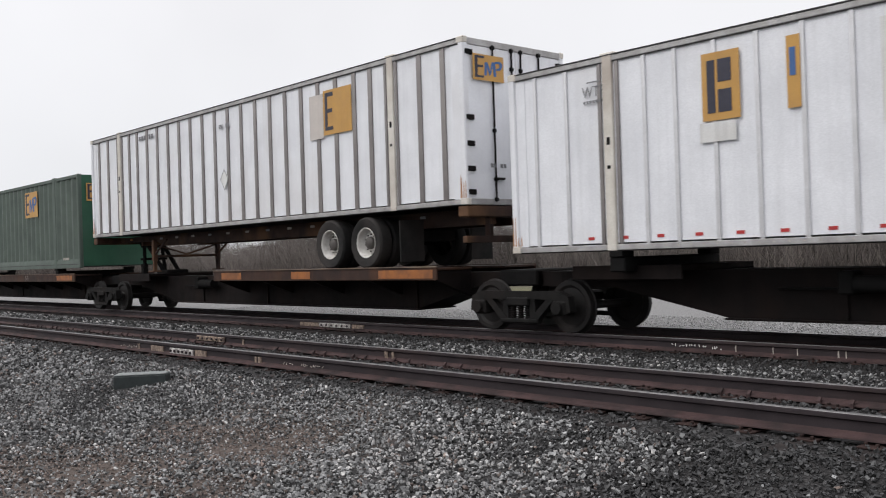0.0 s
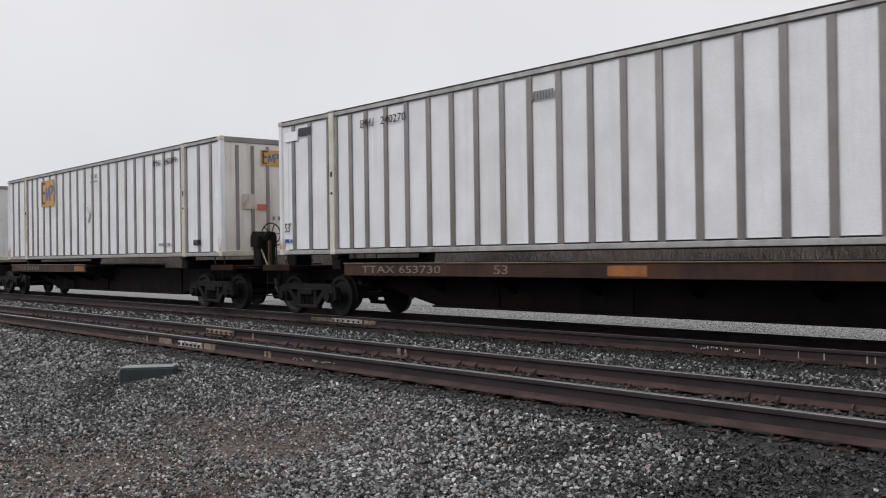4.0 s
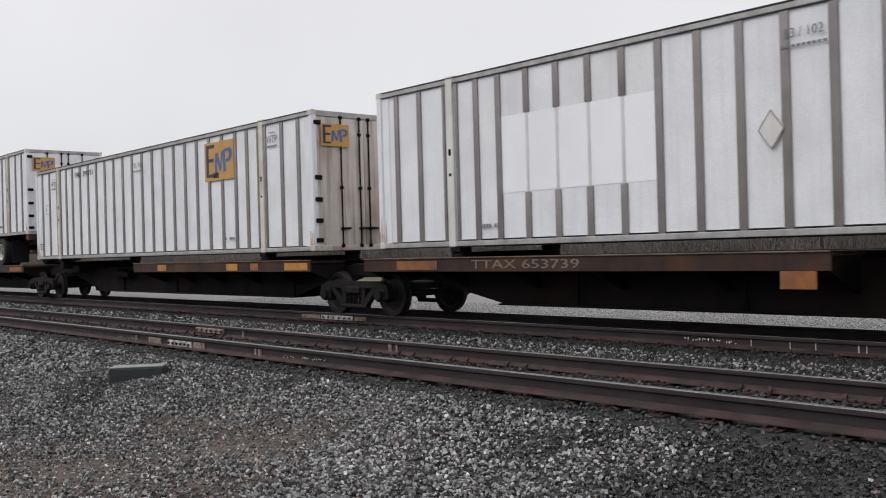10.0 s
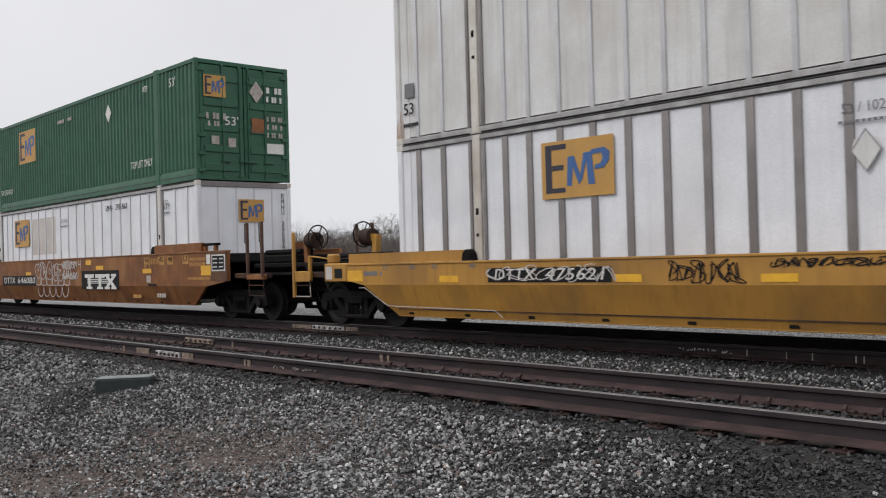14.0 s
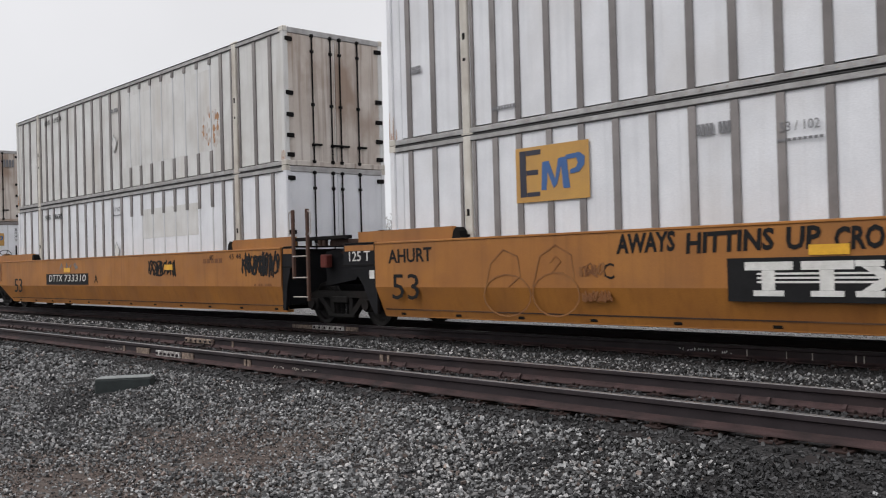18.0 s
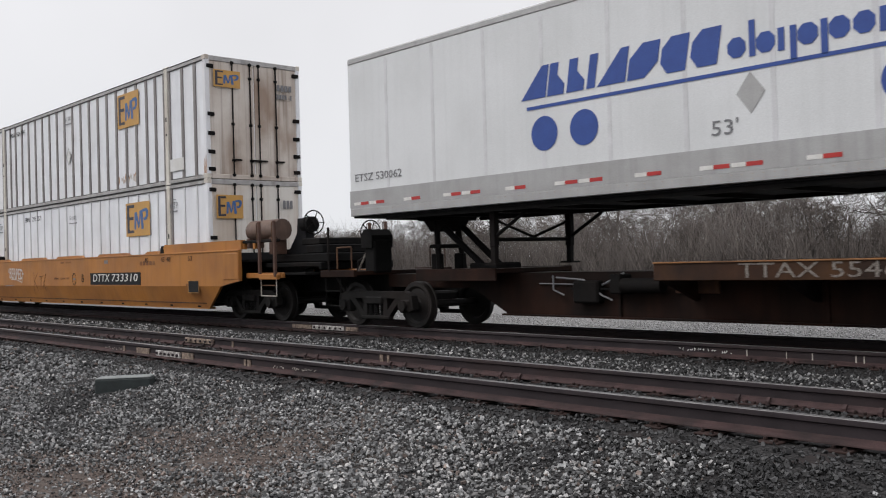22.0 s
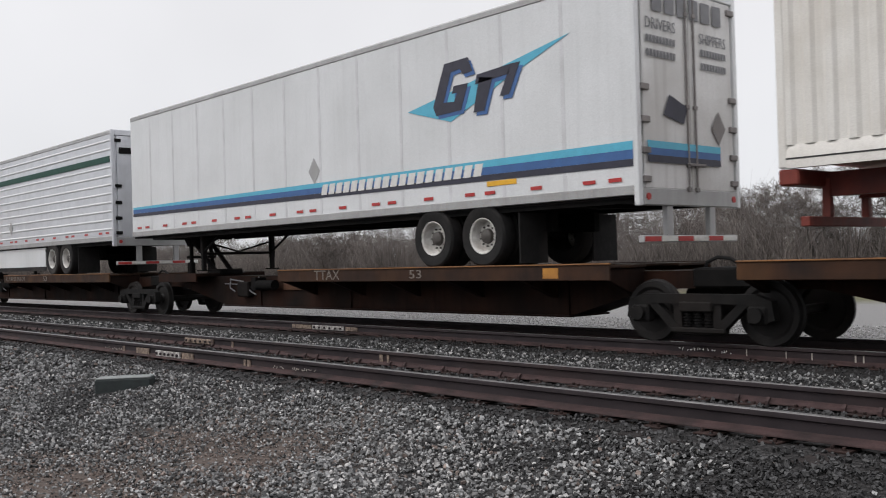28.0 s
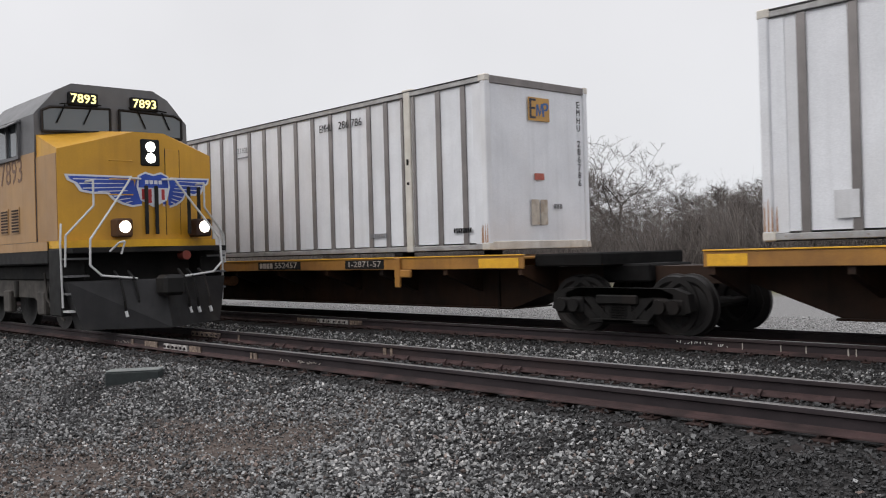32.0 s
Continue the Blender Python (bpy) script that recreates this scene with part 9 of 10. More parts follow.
for _b0 in (-0.07, 0.02):
    panel(RED, _emblem, 6.82 - _h - 0.1, 6.82 - _h + 0.08, 1.5 + _b0, 1.55 + _b0, -1.297, "emblem_bar")
shape_row(PALE, _q, 7.78 - _h, 8.62 - _h, 1.72, 2.07, -1.291, "hnu")
shape_row(PALE, _q, 7.47 - _h, 9.95 - _h, 1.36, 1.72, -1.291, "ciono p  bno.")
poly_panel(PALE, _q, [(-0.68 + 0.25 * math.cos(math.pi * k / 3 + math.pi / 6), 2.4 + 0.25 * math.sin(math.pi * k / 3 + math.pi / 6)) for k in range(6)], _h + 0.022, "hexagon_emblem", "small white hexagon", end=True)
poly_panel(CHASSIS_BROWN, _q, [(9.6 - _h - 0.15, 1.96), (9.6 - _h, 1.79), (9.6 - _h + 0.15, 1.96), (9.6 - _h, 2.13)], -1.293, "placard_holder")

spine_car(260.84, CL, -0.35, 17.3, "dark brown spine car under a ribbed silver trailer", deck=(7.05, 15.8), trailer_hitch=(0.8, False), hitch_h=2.1, container=False, slope=(1.1, 2.2), number="ALL PURPOSE SPINE CAR", marks=(10.95, 8.22), rusty=True, seed=13)
_t = van_trailer(260.84, "ribbed silver trailer with a dark green stripe", TRAILER_ALU, (11.5, 12.65), 3.6, seams=2, top=5.05, base=2.0)
for _k in range(11):
    part("side_rib", shared("side_rib", lambda: Geo().prism_x([(-1.285, -0.035), (-1.302, -0.012), (-1.302, 0.012), (-1.285, 0.035)], -CL / 2 + 0.05, CL / 2 - 0.12)), TRAILER_WHITE, _t, at=(0, 0, 1.24 + _k * 0.243))
for _x0, _x1 in ((0.05, 2.29), (4.77, CL - 0.15)):
    panel(GREEN_INK, _t, _x0 - _h, _x1 - _h, 3.075, 3.245, -1.29, "green_stripe", "dark green stripe", thick=0.02)
for _x0, _pts in ((2.55, ((0.15, -0.6), (0.38, -0.6), (0.52, -0.16), (0.7, -0.16), (0.76, 0.0), (0.0, 0.0), (-0.06, -0.16), (0.28, -0.16))), (3.1, ((0.12, -0.6), (0.36, -0.6), (0.44, -0.42), (0.5, -0.6), (0.74, -0.6), (0.98, 0.0), (0.76, 0.0), (0.62, -0.34), (0.56, 0.0), (0.38, 0.0), (0.3, -0.34), (0.24, 0.0), (0.0, 0.0))), (4.0, ((0.05, -0.6), (0.28, -0.6), (0.42, -0.16), (0.6, -0.16), (0.66, 0.0), (-0.1, 0.0), (-0.16, -0.16), (0.18, -0.16)))):
    poly_panel(INK, _t, [(_x0 + q - 0.07 - _h, 3.24 + z - 0.06) for q, z in _pts], -1.304, "graphic_shadow")
    poly_panel(GOLD, _t, [(_x0 + q - _h, 3.24 + z) for q, z in _pts], -1.309, "graphic_block", "gold slanted block")
panel(TRAILER_WHITE, _t, 4.6 - _h, 10.8 - _h, 0.28, 0.9, -1.2, "side_skirt", "pale aerodynamic skirt", thick=0.02)
panel(RUBBER, _t, 4.66 - _h, 10.8 - _h, 0.15, 0.278, -1.198, "skirt_flap", "black rubber strip under the skirt", thick=0.014)
part("leg_plate", Geo().prism_y([(3.2 - _h, 0.9), (4.6 - _h, 0.9), (4.15 - _h, 0.55), (3.75 - _h, 0.42), (3.45 - _h, 0.6)], -1.06, -1.03), DARK_STEEL, _t, "black plate above the landing legs")
hazard_diamond(_t, 7.9 - _h, 1.6, 0.24, -1.303)
panel(DARK_STEEL, _t, -1.1, -0.4, 3.3, 3.47, _h + 0.012, "dark_stripe", end=True)
part("cooling_unit", Geo().box(-_h - 0.12, -_h + 0.01, -0.9, 0.9, 2.3, 3.75, 0.05), DARK_STEEL, _t, "black unit on the nose")

spine_car(278.16, CL, -0.3, 17.0, "brown spine car with worn deck under a white trailer", deck=(7.0, 15.6), trailer_hitch=(1.25, False), hitch_h=2.1, container=False, plates=((14.35, 14.65, AMBER_PLATE),), number="TTAX", rusty=True, seed=14)
_t = van_trailer(278.16, "white trailer with cyan and dark blue graphics", TRAILER_WHITE, (11.85, 13.05), 3.2, top=5.2, base=2.05)
_b = -1.09
poly_panel(CYAN, _t, [(11.3 - _h, 3.82 + _b), (12.4 - _h, 3.52 + _b), (13.6 - _h, 4.0 + _b), (15.0 - _h, 4.5 + _b), (13.9 - _h, 4.3 + _b), (12.6 - _h, 4.05 + _b)], _g, "graphic_sweep", "cyan swept arrow")
for _pts in (((12.28, 4.5), (12.85, 4.52), (12.95, 4.28), (12.72, 4.26), (12.66, 4.36), (12.44, 4.34), (12.24, 3.86), (12.5, 3.84), (12.58, 3.98), (12.45, 3.98), (12.5, 4.1), (12.84, 4.1), (12.66, 3.68), (12.05, 3.66), (11.98, 3.82)), ((12.95, 3.6), (13.2, 3.6), (13.4, 4.1), (13.1, 4.15)), ((13.0, 4.05), (13.75, 4.1), (13.8, 4.25), (13.05, 4.2)), ((13.55, 3.78), (13.75, 3.78), (14.0, 4.25), (13.8, 4.25))):
    poly_panel(BLUE, _t, [(q + 0.06 - _h, r - 0.06 + _b) for q, r in _pts], _g - 0.004, "graphic_shadow")
    poly_panel(NAVY, _t, [(q - _h, r + _b) for q, r in _pts], _g - 0.009, "graphic_block", "dark blue block")
poly_panel(CYAN, _t, [(0.1 - _h, 2.76 + _b), (_h - 0.1, 2.68 + _b), (_h - 0.1, 2.80 + _b), (0.1 - _h, 2.82 + _b)], _g, "stripe", "cyan stripe along the side")
poly_panel(BLUE, _t, [(0.1 - _h, 2.66 + _b), (_h - 0.1, 2.55 + _b), (_h - 0.1, 2.679 + _b), (0.1 - _h, 2.759 + _b)], _g, "stripe", "blue stripe along the side")
poly_panel(NAVY, _t, [(0.1 - _h, 2.58 + _b), (_h - 0.1, 2.45 + _b), (_h - 0.1, 2.549 + _b), (0.1 - _h, 2.659 + _b)], _g, "stripe", "navy stripe along the side")
bars(PALE, _t, 8.6 - _h, 13.1 - _h, 2.56 + _b, 2.76 + _b, _g - 0.005, 19, name="graphic_block", lean=0.3)
hazard_diamond(_t, 8.4 - _h, 3.05 + _b, 0.26, _g)
panel(YELLOW_PLATE, _t, 13.2 - _h, 13.85 - _h, 2.38 + _b, 2.46 + _b, _g, "sticker")
letters("DRIVERS", INK_GREY, _t, _h + 0.012, -0.72, 3.36, 0.16, 0.72, end=True)
letters("SHIPPERS", INK_GREY, _t, _h + 0.012, 0.62, 3.3, 0.16, 0.72, end=True)
for _z in (3.1, 2.9):
    bars(INK_GREY, _t, -1.08, -0.36, _z, _z + 0.1, _h + 0.012, 9, end=True)
    bars(INK_GREY, _t, 0.28, 0.98, _z - 0.05, _z + 0.05, _h + 0.012, 9, end=True)
bars(INK_GREY, _t, -0.95, 0.9, 3.55, 3.85, _h + 0.012, 6, end=True, name="graphic_block")
for _m, _z in ((CYAN, 1.62), (BLUE, 1.52), (NAVY, 1.42)):
    panel(_m, _t, -1.1, 0.75, _z, _z + 0.1, _h + 0.012, "stripe", end=True)
poly_panel(NAVY, _t, [(-0.7, 2.1), (-0.2, 2.0), (-0.1, 2.25), (-0.55, 2.4)], _h + 0.012, "graphic_block", end=True)
hazard_diamond(_t, 0.72, 2.0, 0.25, _h + 0.012, RIB_GREY, end=True)

spine_car(296.34, CL, -1.35, 15.45, "dark brown spine car with hand brake under a chassis", deck=(-0.6, 10.1), own_right=True, ends=(False, True), trailer_hitch=(14.3, True), container=False, number="TTAX 554611", rusty=True, marks=(3.56, 6.24), seed=15)
chassis(296.34, "dark red chassis with twin axles on a spine car", CHASSIS_RED, (2.84, 4.04), 13.1, z_top=2.205, flip=True)
steel_container("ivory_container", "ivory corrugated container with yellow sign and green word", 296.34, 2.21, IVORY, 0.25, 0.035, front="sideways", decals=(
    ("panel", 9.75, 13.45, 1.9, 2.58, YELLOW_SIGN), ("text", "Intermodal", 11.6, 1.48, 0.5, 3.3, GREEN_INK), ("text", "TOP LIFT ONLY", 13.3, 0.38, 0.16, 1.25, INK_GREY), ("text", "TOP LIFT ONLY", 2.85, 0.38, 0.15, 1.15, INK_GREY), ("small", 14.1, 15.3, 2.05, 2.12, INK_GREY, 9),
    ("end_panel", -1.0, 1.0, 2.3, 2.68, YELLOW_SIGN), ("end_panel", 0.2, 0.42, 0.3, 0.5, PATCH_TAN), ("end_panel", 0.6, 0.85, 0.25, 0.55, PATCH_TAN)))
_q = RIDERS[-1][0]
shape_row(INK, _q, 10.5 - _h, 12.62 - _h, 2.08, 2.4, -1.2945, "b.c. hhcb", name="illegible_marking")
shape_row(INK, _q, -0.6, 0.5, 2.4, 2.6, _h + 0.026, "b.c. hhcb", end=True, name="illegible_marking")
strokes(GREEN_INK, _q, [[(9.79 - _h, 1.94), (13.41 - _h, 1.94), (13.41 - _h, 2.54), (9.79 - _h, 2.54), (9.79 - _h, 1.94)], [(9.85 - _h, 2.0), (10.3 - _h, 2.06), (10.15 - _h, 2.3), (10.35 - _h, 2.44)], [(12.8 - _h, 2.1), (13.1 - _h, 2.02), (13.0 - _h, 2.3), (13.3 - _h, 2.44), (12.85 - _h, 2.46)]], 0.025, -1.294, "sign_border", "dark border and scrolls on the yellow sign")
_rr = random.Random(31)
for _k in range(46):
    _px = _rr.choice((_rr.uniform(3.6, 7.5), _rr.uniform(8.2, 12.6)))
    _pz = 0.36 + 0.1 * _rr.random() + (0.55 * _rr.random() if _px > 8 else 0.3 * _rr.random())
    _ln, _wd = _rr.uniform(0.05, 0.3), _rr.uniform(0.008, 0.022)
    poly_panel(RUST_RUN, _q, [(_px - _h, _pz), (_px + _wd - _h, _pz - 0.02), (_px + 1.4 * _wd - _h, _pz + 0.7 * _ln), (_px + 0.6 * _wd - _h, _pz + _ln), (_px - 0.3 * _wd - _h, _pz + 0.6 * _ln)], -1.286, "rust_run", "thin orange rust run")

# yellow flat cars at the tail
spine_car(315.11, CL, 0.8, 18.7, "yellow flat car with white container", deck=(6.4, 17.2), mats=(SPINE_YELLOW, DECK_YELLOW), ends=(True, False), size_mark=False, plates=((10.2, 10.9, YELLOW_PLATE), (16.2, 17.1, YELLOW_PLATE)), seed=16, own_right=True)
post_container("white_container", "white container with grey posts and gold logo on a yellow car", 315.41, 1.29, front="plain", decals=(
    ("logo", 3.43, 4.71, 1.72, 2.58), ("number", 11.45, 2.42, "286 786"), ("text", "53 102", 8.38, 2.35, 0.12, 0.42, INK_GREY), ("small", 13.0, 13.5, 0.28, 0.36), ("small", 15.3, 15.75, 0.3, 0.38, INK), ("small", 1.35, 1.55, 1.35, 1.5), ("end_logo", -0.28, 0.26, 2.19, 2.59), ("end_patch", -0.16, 0.08, 1.18, 1.29, RED_FADED, "faded red sticker"), ("end_patch", -0.26, -0.06, 0.41, 0.84, PLACARD, "worn data panel"), ("end_patch", -0.03, 0.15, 0.41, 0.84, PLACARD, "worn data panel"), ("end_bars", 0.31, 0.54, 0.69, 0.77, 3)), seed=18)
_v = RIDERS[-2][0]
panel(INK, _v, 9.3, 10.95, 1.0, 1.165, -1.308, "number_panel", thick=0.006)
bars(PALE_WORN, _v, 9.36, 9.9, 1.03, 1.14, -1.318, 4)
letters("552457", PALE_WORN, _v, 10.4, -1.32, 1.085, 0.12, 0.85)
panel(INK, _v, 12.5, 13.7, 1.0, 1.165, -1.308, "number_panel", thick=0.006)
letters("1-2871-57", PALE_WORN, _v, 13.1, -1.32, 1.085, 0.11, 1.0)
part("side_bracket", Geo().box(14.05, 14.2, -1.36, -1.3, 0.66, 1.2, 0.015).box(14.2, 14.5, -1.36, -1.3, 0.84, 0.98, 0.015), DECK_YELLOW, _v, "yellow bracket on the deck edge")
part("air_cylinder", Geo().cyl((6.2, -0.72, 0.74), (7.2, -0.72, 0.74), 0.12, 14).tube([(4.8, -0.66, 0.78), (5.5, -0.7, 0.7), (6.2, -0.72, 0.74)], 0.025, 6).tube([(4.9, -0.7, 0.66), (6.3, -0.75, 0.62)], 0.02, 6), RUST_RUN, _v, "rusty brake cylinder with pipes")
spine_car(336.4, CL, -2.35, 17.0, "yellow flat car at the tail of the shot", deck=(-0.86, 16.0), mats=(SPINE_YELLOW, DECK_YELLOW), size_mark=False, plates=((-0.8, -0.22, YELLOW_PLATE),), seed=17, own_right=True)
post_container("white_container", "white container with riveted corner on a yellow car", 336.4, 1.29, front="plain", decals=(("patch", 0.92, 1.22, 0.25, 0.58, RIB_LIGHT, 1),), seed=19)


# ---- the oncoming locomotive on the near track; x = 0 at its nose, the body behind ----
def build_locomotive():
    loco = thing("locomotive", "yellow and grey diesel locomotive with lit headlights", "locomotive", at=(-277.81, Y_NEAR, 0))
    part("frame", Geo().box(-22.0, -0.9, -1.52, 1.52, 1.25, 1.62, 0.03), LOCO_DARK, loco, "dark walkway frame")
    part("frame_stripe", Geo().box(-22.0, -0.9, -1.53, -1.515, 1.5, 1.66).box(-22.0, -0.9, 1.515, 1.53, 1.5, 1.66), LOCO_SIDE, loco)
    # nose: wide, with sloping shoulders
    face = [(-0.5, -1.47, 1.66), (0, -0.3, 1.66), (0, 0.3, 1.66), (-0.5, 1.47, 1.66), (-0.5, 1.47, 3.27), (0, 0.28, 3.58), (0, -0.28, 3.58), (-0.5, -1.47, 3.27)]
    back = [(-1.5, -1.47, 1.66), (-1.5, -0.3, 1.66), (-1.5, 0.3, 1.66), (-1.5, 1.47, 1.66), (-1.5, 1.47, 3.62), (-1.5, 0.28, 3.76), (-1.5, -0.28, 3.76), (-1.5, -1.47, 3.62)]
    nose = part("nose", Geo().add(face + back, [(0, 1, 6, 7), (1, 2, 5, 6), (2, 3, 4, 5), (7, 6, 14, 15), (6, 5, 13, 14), (5, 4, 12, 13), (0, 7, 15, 8), (3, 11, 12, 4), (0, 8, 9, 10, 11, 3, 2, 1), (8, 15, 14, 13, 12, 11, 10, 9)]), LOCO_YELLOW, loco, "wide yellow nose with a blunt centre ridge")
    part("nose_sill", Geo().add([(-0.42, -1.5, 1.53), (0.1, -0.3, 1.53), (0.1, 0.3, 1.53), (-0.42, 1.5, 1.53), (-0.9, 1.5, 1.53), (-0.9, -1.5, 1.53), (-0.42, -1.5, 1.659), (0.1, -0.3, 1.659), (0.1, 0.3, 1.659), (-0.42, 1.5, 1.659), (-0.9, 1.5, 1.659), (-0.9, -1.5, 1.659)], [(0, 1, 7, 6), (1, 2, 8, 7), (2, 3, 9, 8), (3, 4, 10, 9), (4, 5, 11, 10), (5, 0, 6, 11), (6, 7, 8, 9, 10, 11), (5, 4, 3, 2, 1, 0)]), LOCO_SILL, nose, "clean yellow edge under the nose")

    def swept(ob):
        """Lays a flat marking along the swept-back faces of the nose."""
        for v in ob.data.vertices:
            v.co.x -= 0.5 * max(0.0, abs(v.co.y) - 0.3) / 1.17
        return ob

    # cab
    cab = part("cab", Geo().prism_x([(-1.5, 1.66), (1.5, 1.66), (1.5, 4.0), (1.1, 4.46), (0.8, 4.62), (-0.8, 4.62), (-1.1, 4.46), (-1.5, 4.0)], -4.4, -1.5), LOCO_GREY, loco, "grey cab roof and window band")
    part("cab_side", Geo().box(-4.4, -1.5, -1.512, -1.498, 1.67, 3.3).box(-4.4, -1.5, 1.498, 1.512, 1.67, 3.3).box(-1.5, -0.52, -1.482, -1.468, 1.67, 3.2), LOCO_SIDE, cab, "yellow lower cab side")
    part("cab_front", Geo().add([(-1.48, -1.5, 3.25), (-1.48, 1.5, 3.25), (-1.55, 1.08, 4.46), (-1.55, 0.8, 4.60), (-1.55, -0.8, 4.60), (-1.55, -1.08, 4.46), (-1.5, 1.5, 3.98), (-1.5, -1.5, 3.98)], [(0, 1, 6, 2, 3, 4, 5, 7)]), LOCO_GREY, cab)
    for s in (-1, 1):
        win = part("front_window", Geo().prism_x([(s * 0.12, 3.76), (s * 1.34, 3.72), (s * 1.34, 4.06), (s * 1.2, 4.12), (s * 0.12, 4.16)] if s > 0 else [(s * 1.34, 3.72), (s * 0.12, 3.76), (s * 0.12, 4.16), (s * 1.2, 4.12), (s * 1.34, 4.06)], -1.49, -1.455), GLASS, cab, "dark front windscreen")
        fr = Geo()
        ring = [(s * 0.09, 3.73), (s * 1.37, 3.69), (s * 1.37, 4.07), (s * 1.22, 4.15), (s * 0.09, 4.19)]
        for (a, b), (c, d) in zip(ring, ring[1:] + ring[:1]):
            fr.cyl((-1.458, a, b), (-1.458, c, d), 0.026, 6)
        part("window_seal", fr, RUBBER, win)
        for q in (0.45, 0.95):
            part("wiper", Geo().cyl((-1.43, s * q, 4.2), (-1.435, s * (q + 0.16), 3.86), 0.014, 5).cyl((-1.43, s * (q - 0.18), 4.24), (-1.43, s * (q + 0.1), 4.21), 0.014, 5), DARK_STEEL, win)
        board = part("number_board", Geo().box(-1.6, -1.43, min(s * 0.32, s * 0.88), max(s * 0.32, s * 0.88), 4.2, 4.46, 0.02), INK, cab, "lit number board")
        letters("7893", NUMBER_GLOW, board, -1.424, s * 0.6, 4.33, 0.17, 0.47, end=True, bold=0.01, name="number")
        side_win = part("side_window", Geo().box(-3.5, -2.3, s * 1.507 - 0.012, s * 1.507 + 0.012, 3.32, 3.92), GLASS, cab, "dark side window")
        part("window_frame", Geo().box(-2.3, -2.22, s * 1.53 - 0.03, s * 1.53 + 0.03, 3.28, 3.96).box(-2.9, -2.84, s * 1.53 - 0.03, s * 1.53 + 0.03, 3.28, 3.96).box(-3.55, -2.2, s * 1.53 - 0.03, s * 1.53 + 0.03, 3.24, 3.3), LOCO_GREY, side_win)
        part("sun_visor", Geo().prism_x([(s * 1.5, 3.98), (s * 1.72, 3.86), (s * 1.72, 3.84), (s * 1.5, 3.94)], -3.6, -2.2), LOCO_GREY, cab)
    part("horn", Geo().cyl((-3.4, 0.1, 4.68), (-2.9, 0.1, 4.7), 0.05, 10, 0.09).cyl((-3.4, -0.1, 4.68), (-2.9, -0.1, 4.7), 0.05, 10, 0.09).box(-3.5, -3.3, -0.2, 0.2, 4.58, 4.66), DARK_STEEL, cab)
    # front lights
    hl = part("headlight_housing", Geo().box(-0.05, 0.03, -0.17, 0.19, 2.98, 3.46, 0.02), LOCO_DARK, nose, "twin headlight housing")
    for z in (3.32, 3.12):
        part("headlight", Geo().lathe_y(0, 0, [(0.0, 0.0), (0.06, 0.008), (0.092, 0.0)], 20), LAMP_GLOW, hl, "lit headlight", at=Matrix.Translation((0.034, 0.01, z)) @ Matrix.Rotation(math.pi / 2, 4, "Z") @ Matrix.Rotation(math.pi, 4, "X"))
    for y in (-0.53, 1.0):
        dl = part("ditch_light", Geo().box(-0.3, 0.1, y - 0.15, y + 0.15, 1.70, 2.03, 0.03), CHASSIS_BROWN, nose, "ditch light housing")
        part("headlight", Geo().lathe_y(0, 0, [(0.0, 0.0), (0.07, 0.008), (0.105, 0.0)], 20), LAMP_GLOW, dl, "lit ditch light", at=Matrix.Translation((0.106, y, 1.88)) @ Matrix.Rotation(math.pi / 2, 4, "Z") @ Matrix.Rotation(math.pi, 4, "X"))
    # wings and shield
    wing = [(0.2, 2.80), (0.45, 2.79), (1.40, 2.83), (1.36, 2.72), (1.25, 2.66), (1.17, 2.52), (1.0, 2.48), (0.75, 2.47), (0.68, 2.37), (0.52, 2.28), (0.37, 2.235), (0.2, 2.26)]
    field = [(0.2, 2.765), (0.45, 2.755), (1.345, 2.795), (1.31, 2.735), (1.2, 2.675), (1.13, 2.55), (0.98, 2.515), (0.72, 2.50), (0.65, 2.40), (0.5, 2.315), (0.365, 2.27), (0.2, 2.295)]
    for s in (-1, 1):
        side = lambda pts: [(s * y + 0.03, z) for y, z in (pts if s > 0 else pts[::-1])]
        em = swept(poly_panel(WING_WHITE, nose, side(wing), 0.008, "wing_outline", "silver-edged blue wing", end=True, thick=0.006))
        swept(poly_panel(WING_BLUE, em, side(field), 0.0145, "wing_field", "solid blue wing", end=True))
        for y0, y1, z0, z1 in ((0.52, 1.27, 2.722, 2.742), (0.50, 1.18, 2.655, 2.66), (0.47, 1.12, 2.590, 2.575), (0.44, 0.90, 2.528, 2.515), (0.43, 0.66, 2.458, 2.43), (0.40, 0.57, 2.395, 2.365), (0.37, 0.47, 2.340, 2.31)):
            swept(poly_panel(WING_WHITE, em, side([(y0, z0 - 0.006), (y0, z0 + 0.006), (y1, z1 + 0.010), (y1, z1 - 0.010)][::-1]), 0.0185, "feather_line", end=True))
    shield = poly_panel(WING_WHITE, nose, [(-0.24, 2.80), (-0.1, 2.87), (0.05, 2.83), (0.2, 2.87), (0.34, 2.80), (0.37, 2.60), (0.30, 2.36), (0.05, 2.235), (-0.2, 2.36), (-0.27, 2.60)][::-1], 0.022, "shield", "shield with blue top and red stripes", end=True)
    poly_panel(WING_BLUE, shield, [(-0.215, 2.78), (-0.1, 2.835), (0.05, 2.795), (0.2, 2.835), (0.315, 2.78), (0.335, 2.585), (-0.235, 2.585)][::-1], 0.0265, "shield_top", end=True)
    bars(WING_WHITE, shield, -0.12, 0.22, 2.65, 2.72, 0.0310, 4, end=True)
    for k in range(4):
        panel(EMBLEM_RED, shield, -0.175 + k * 0.125, -0.115 + k * 0.125, 2.37 if k in (0, 3) else 2.31, 2.56, 0.0265, "shield_stripe", end=True)
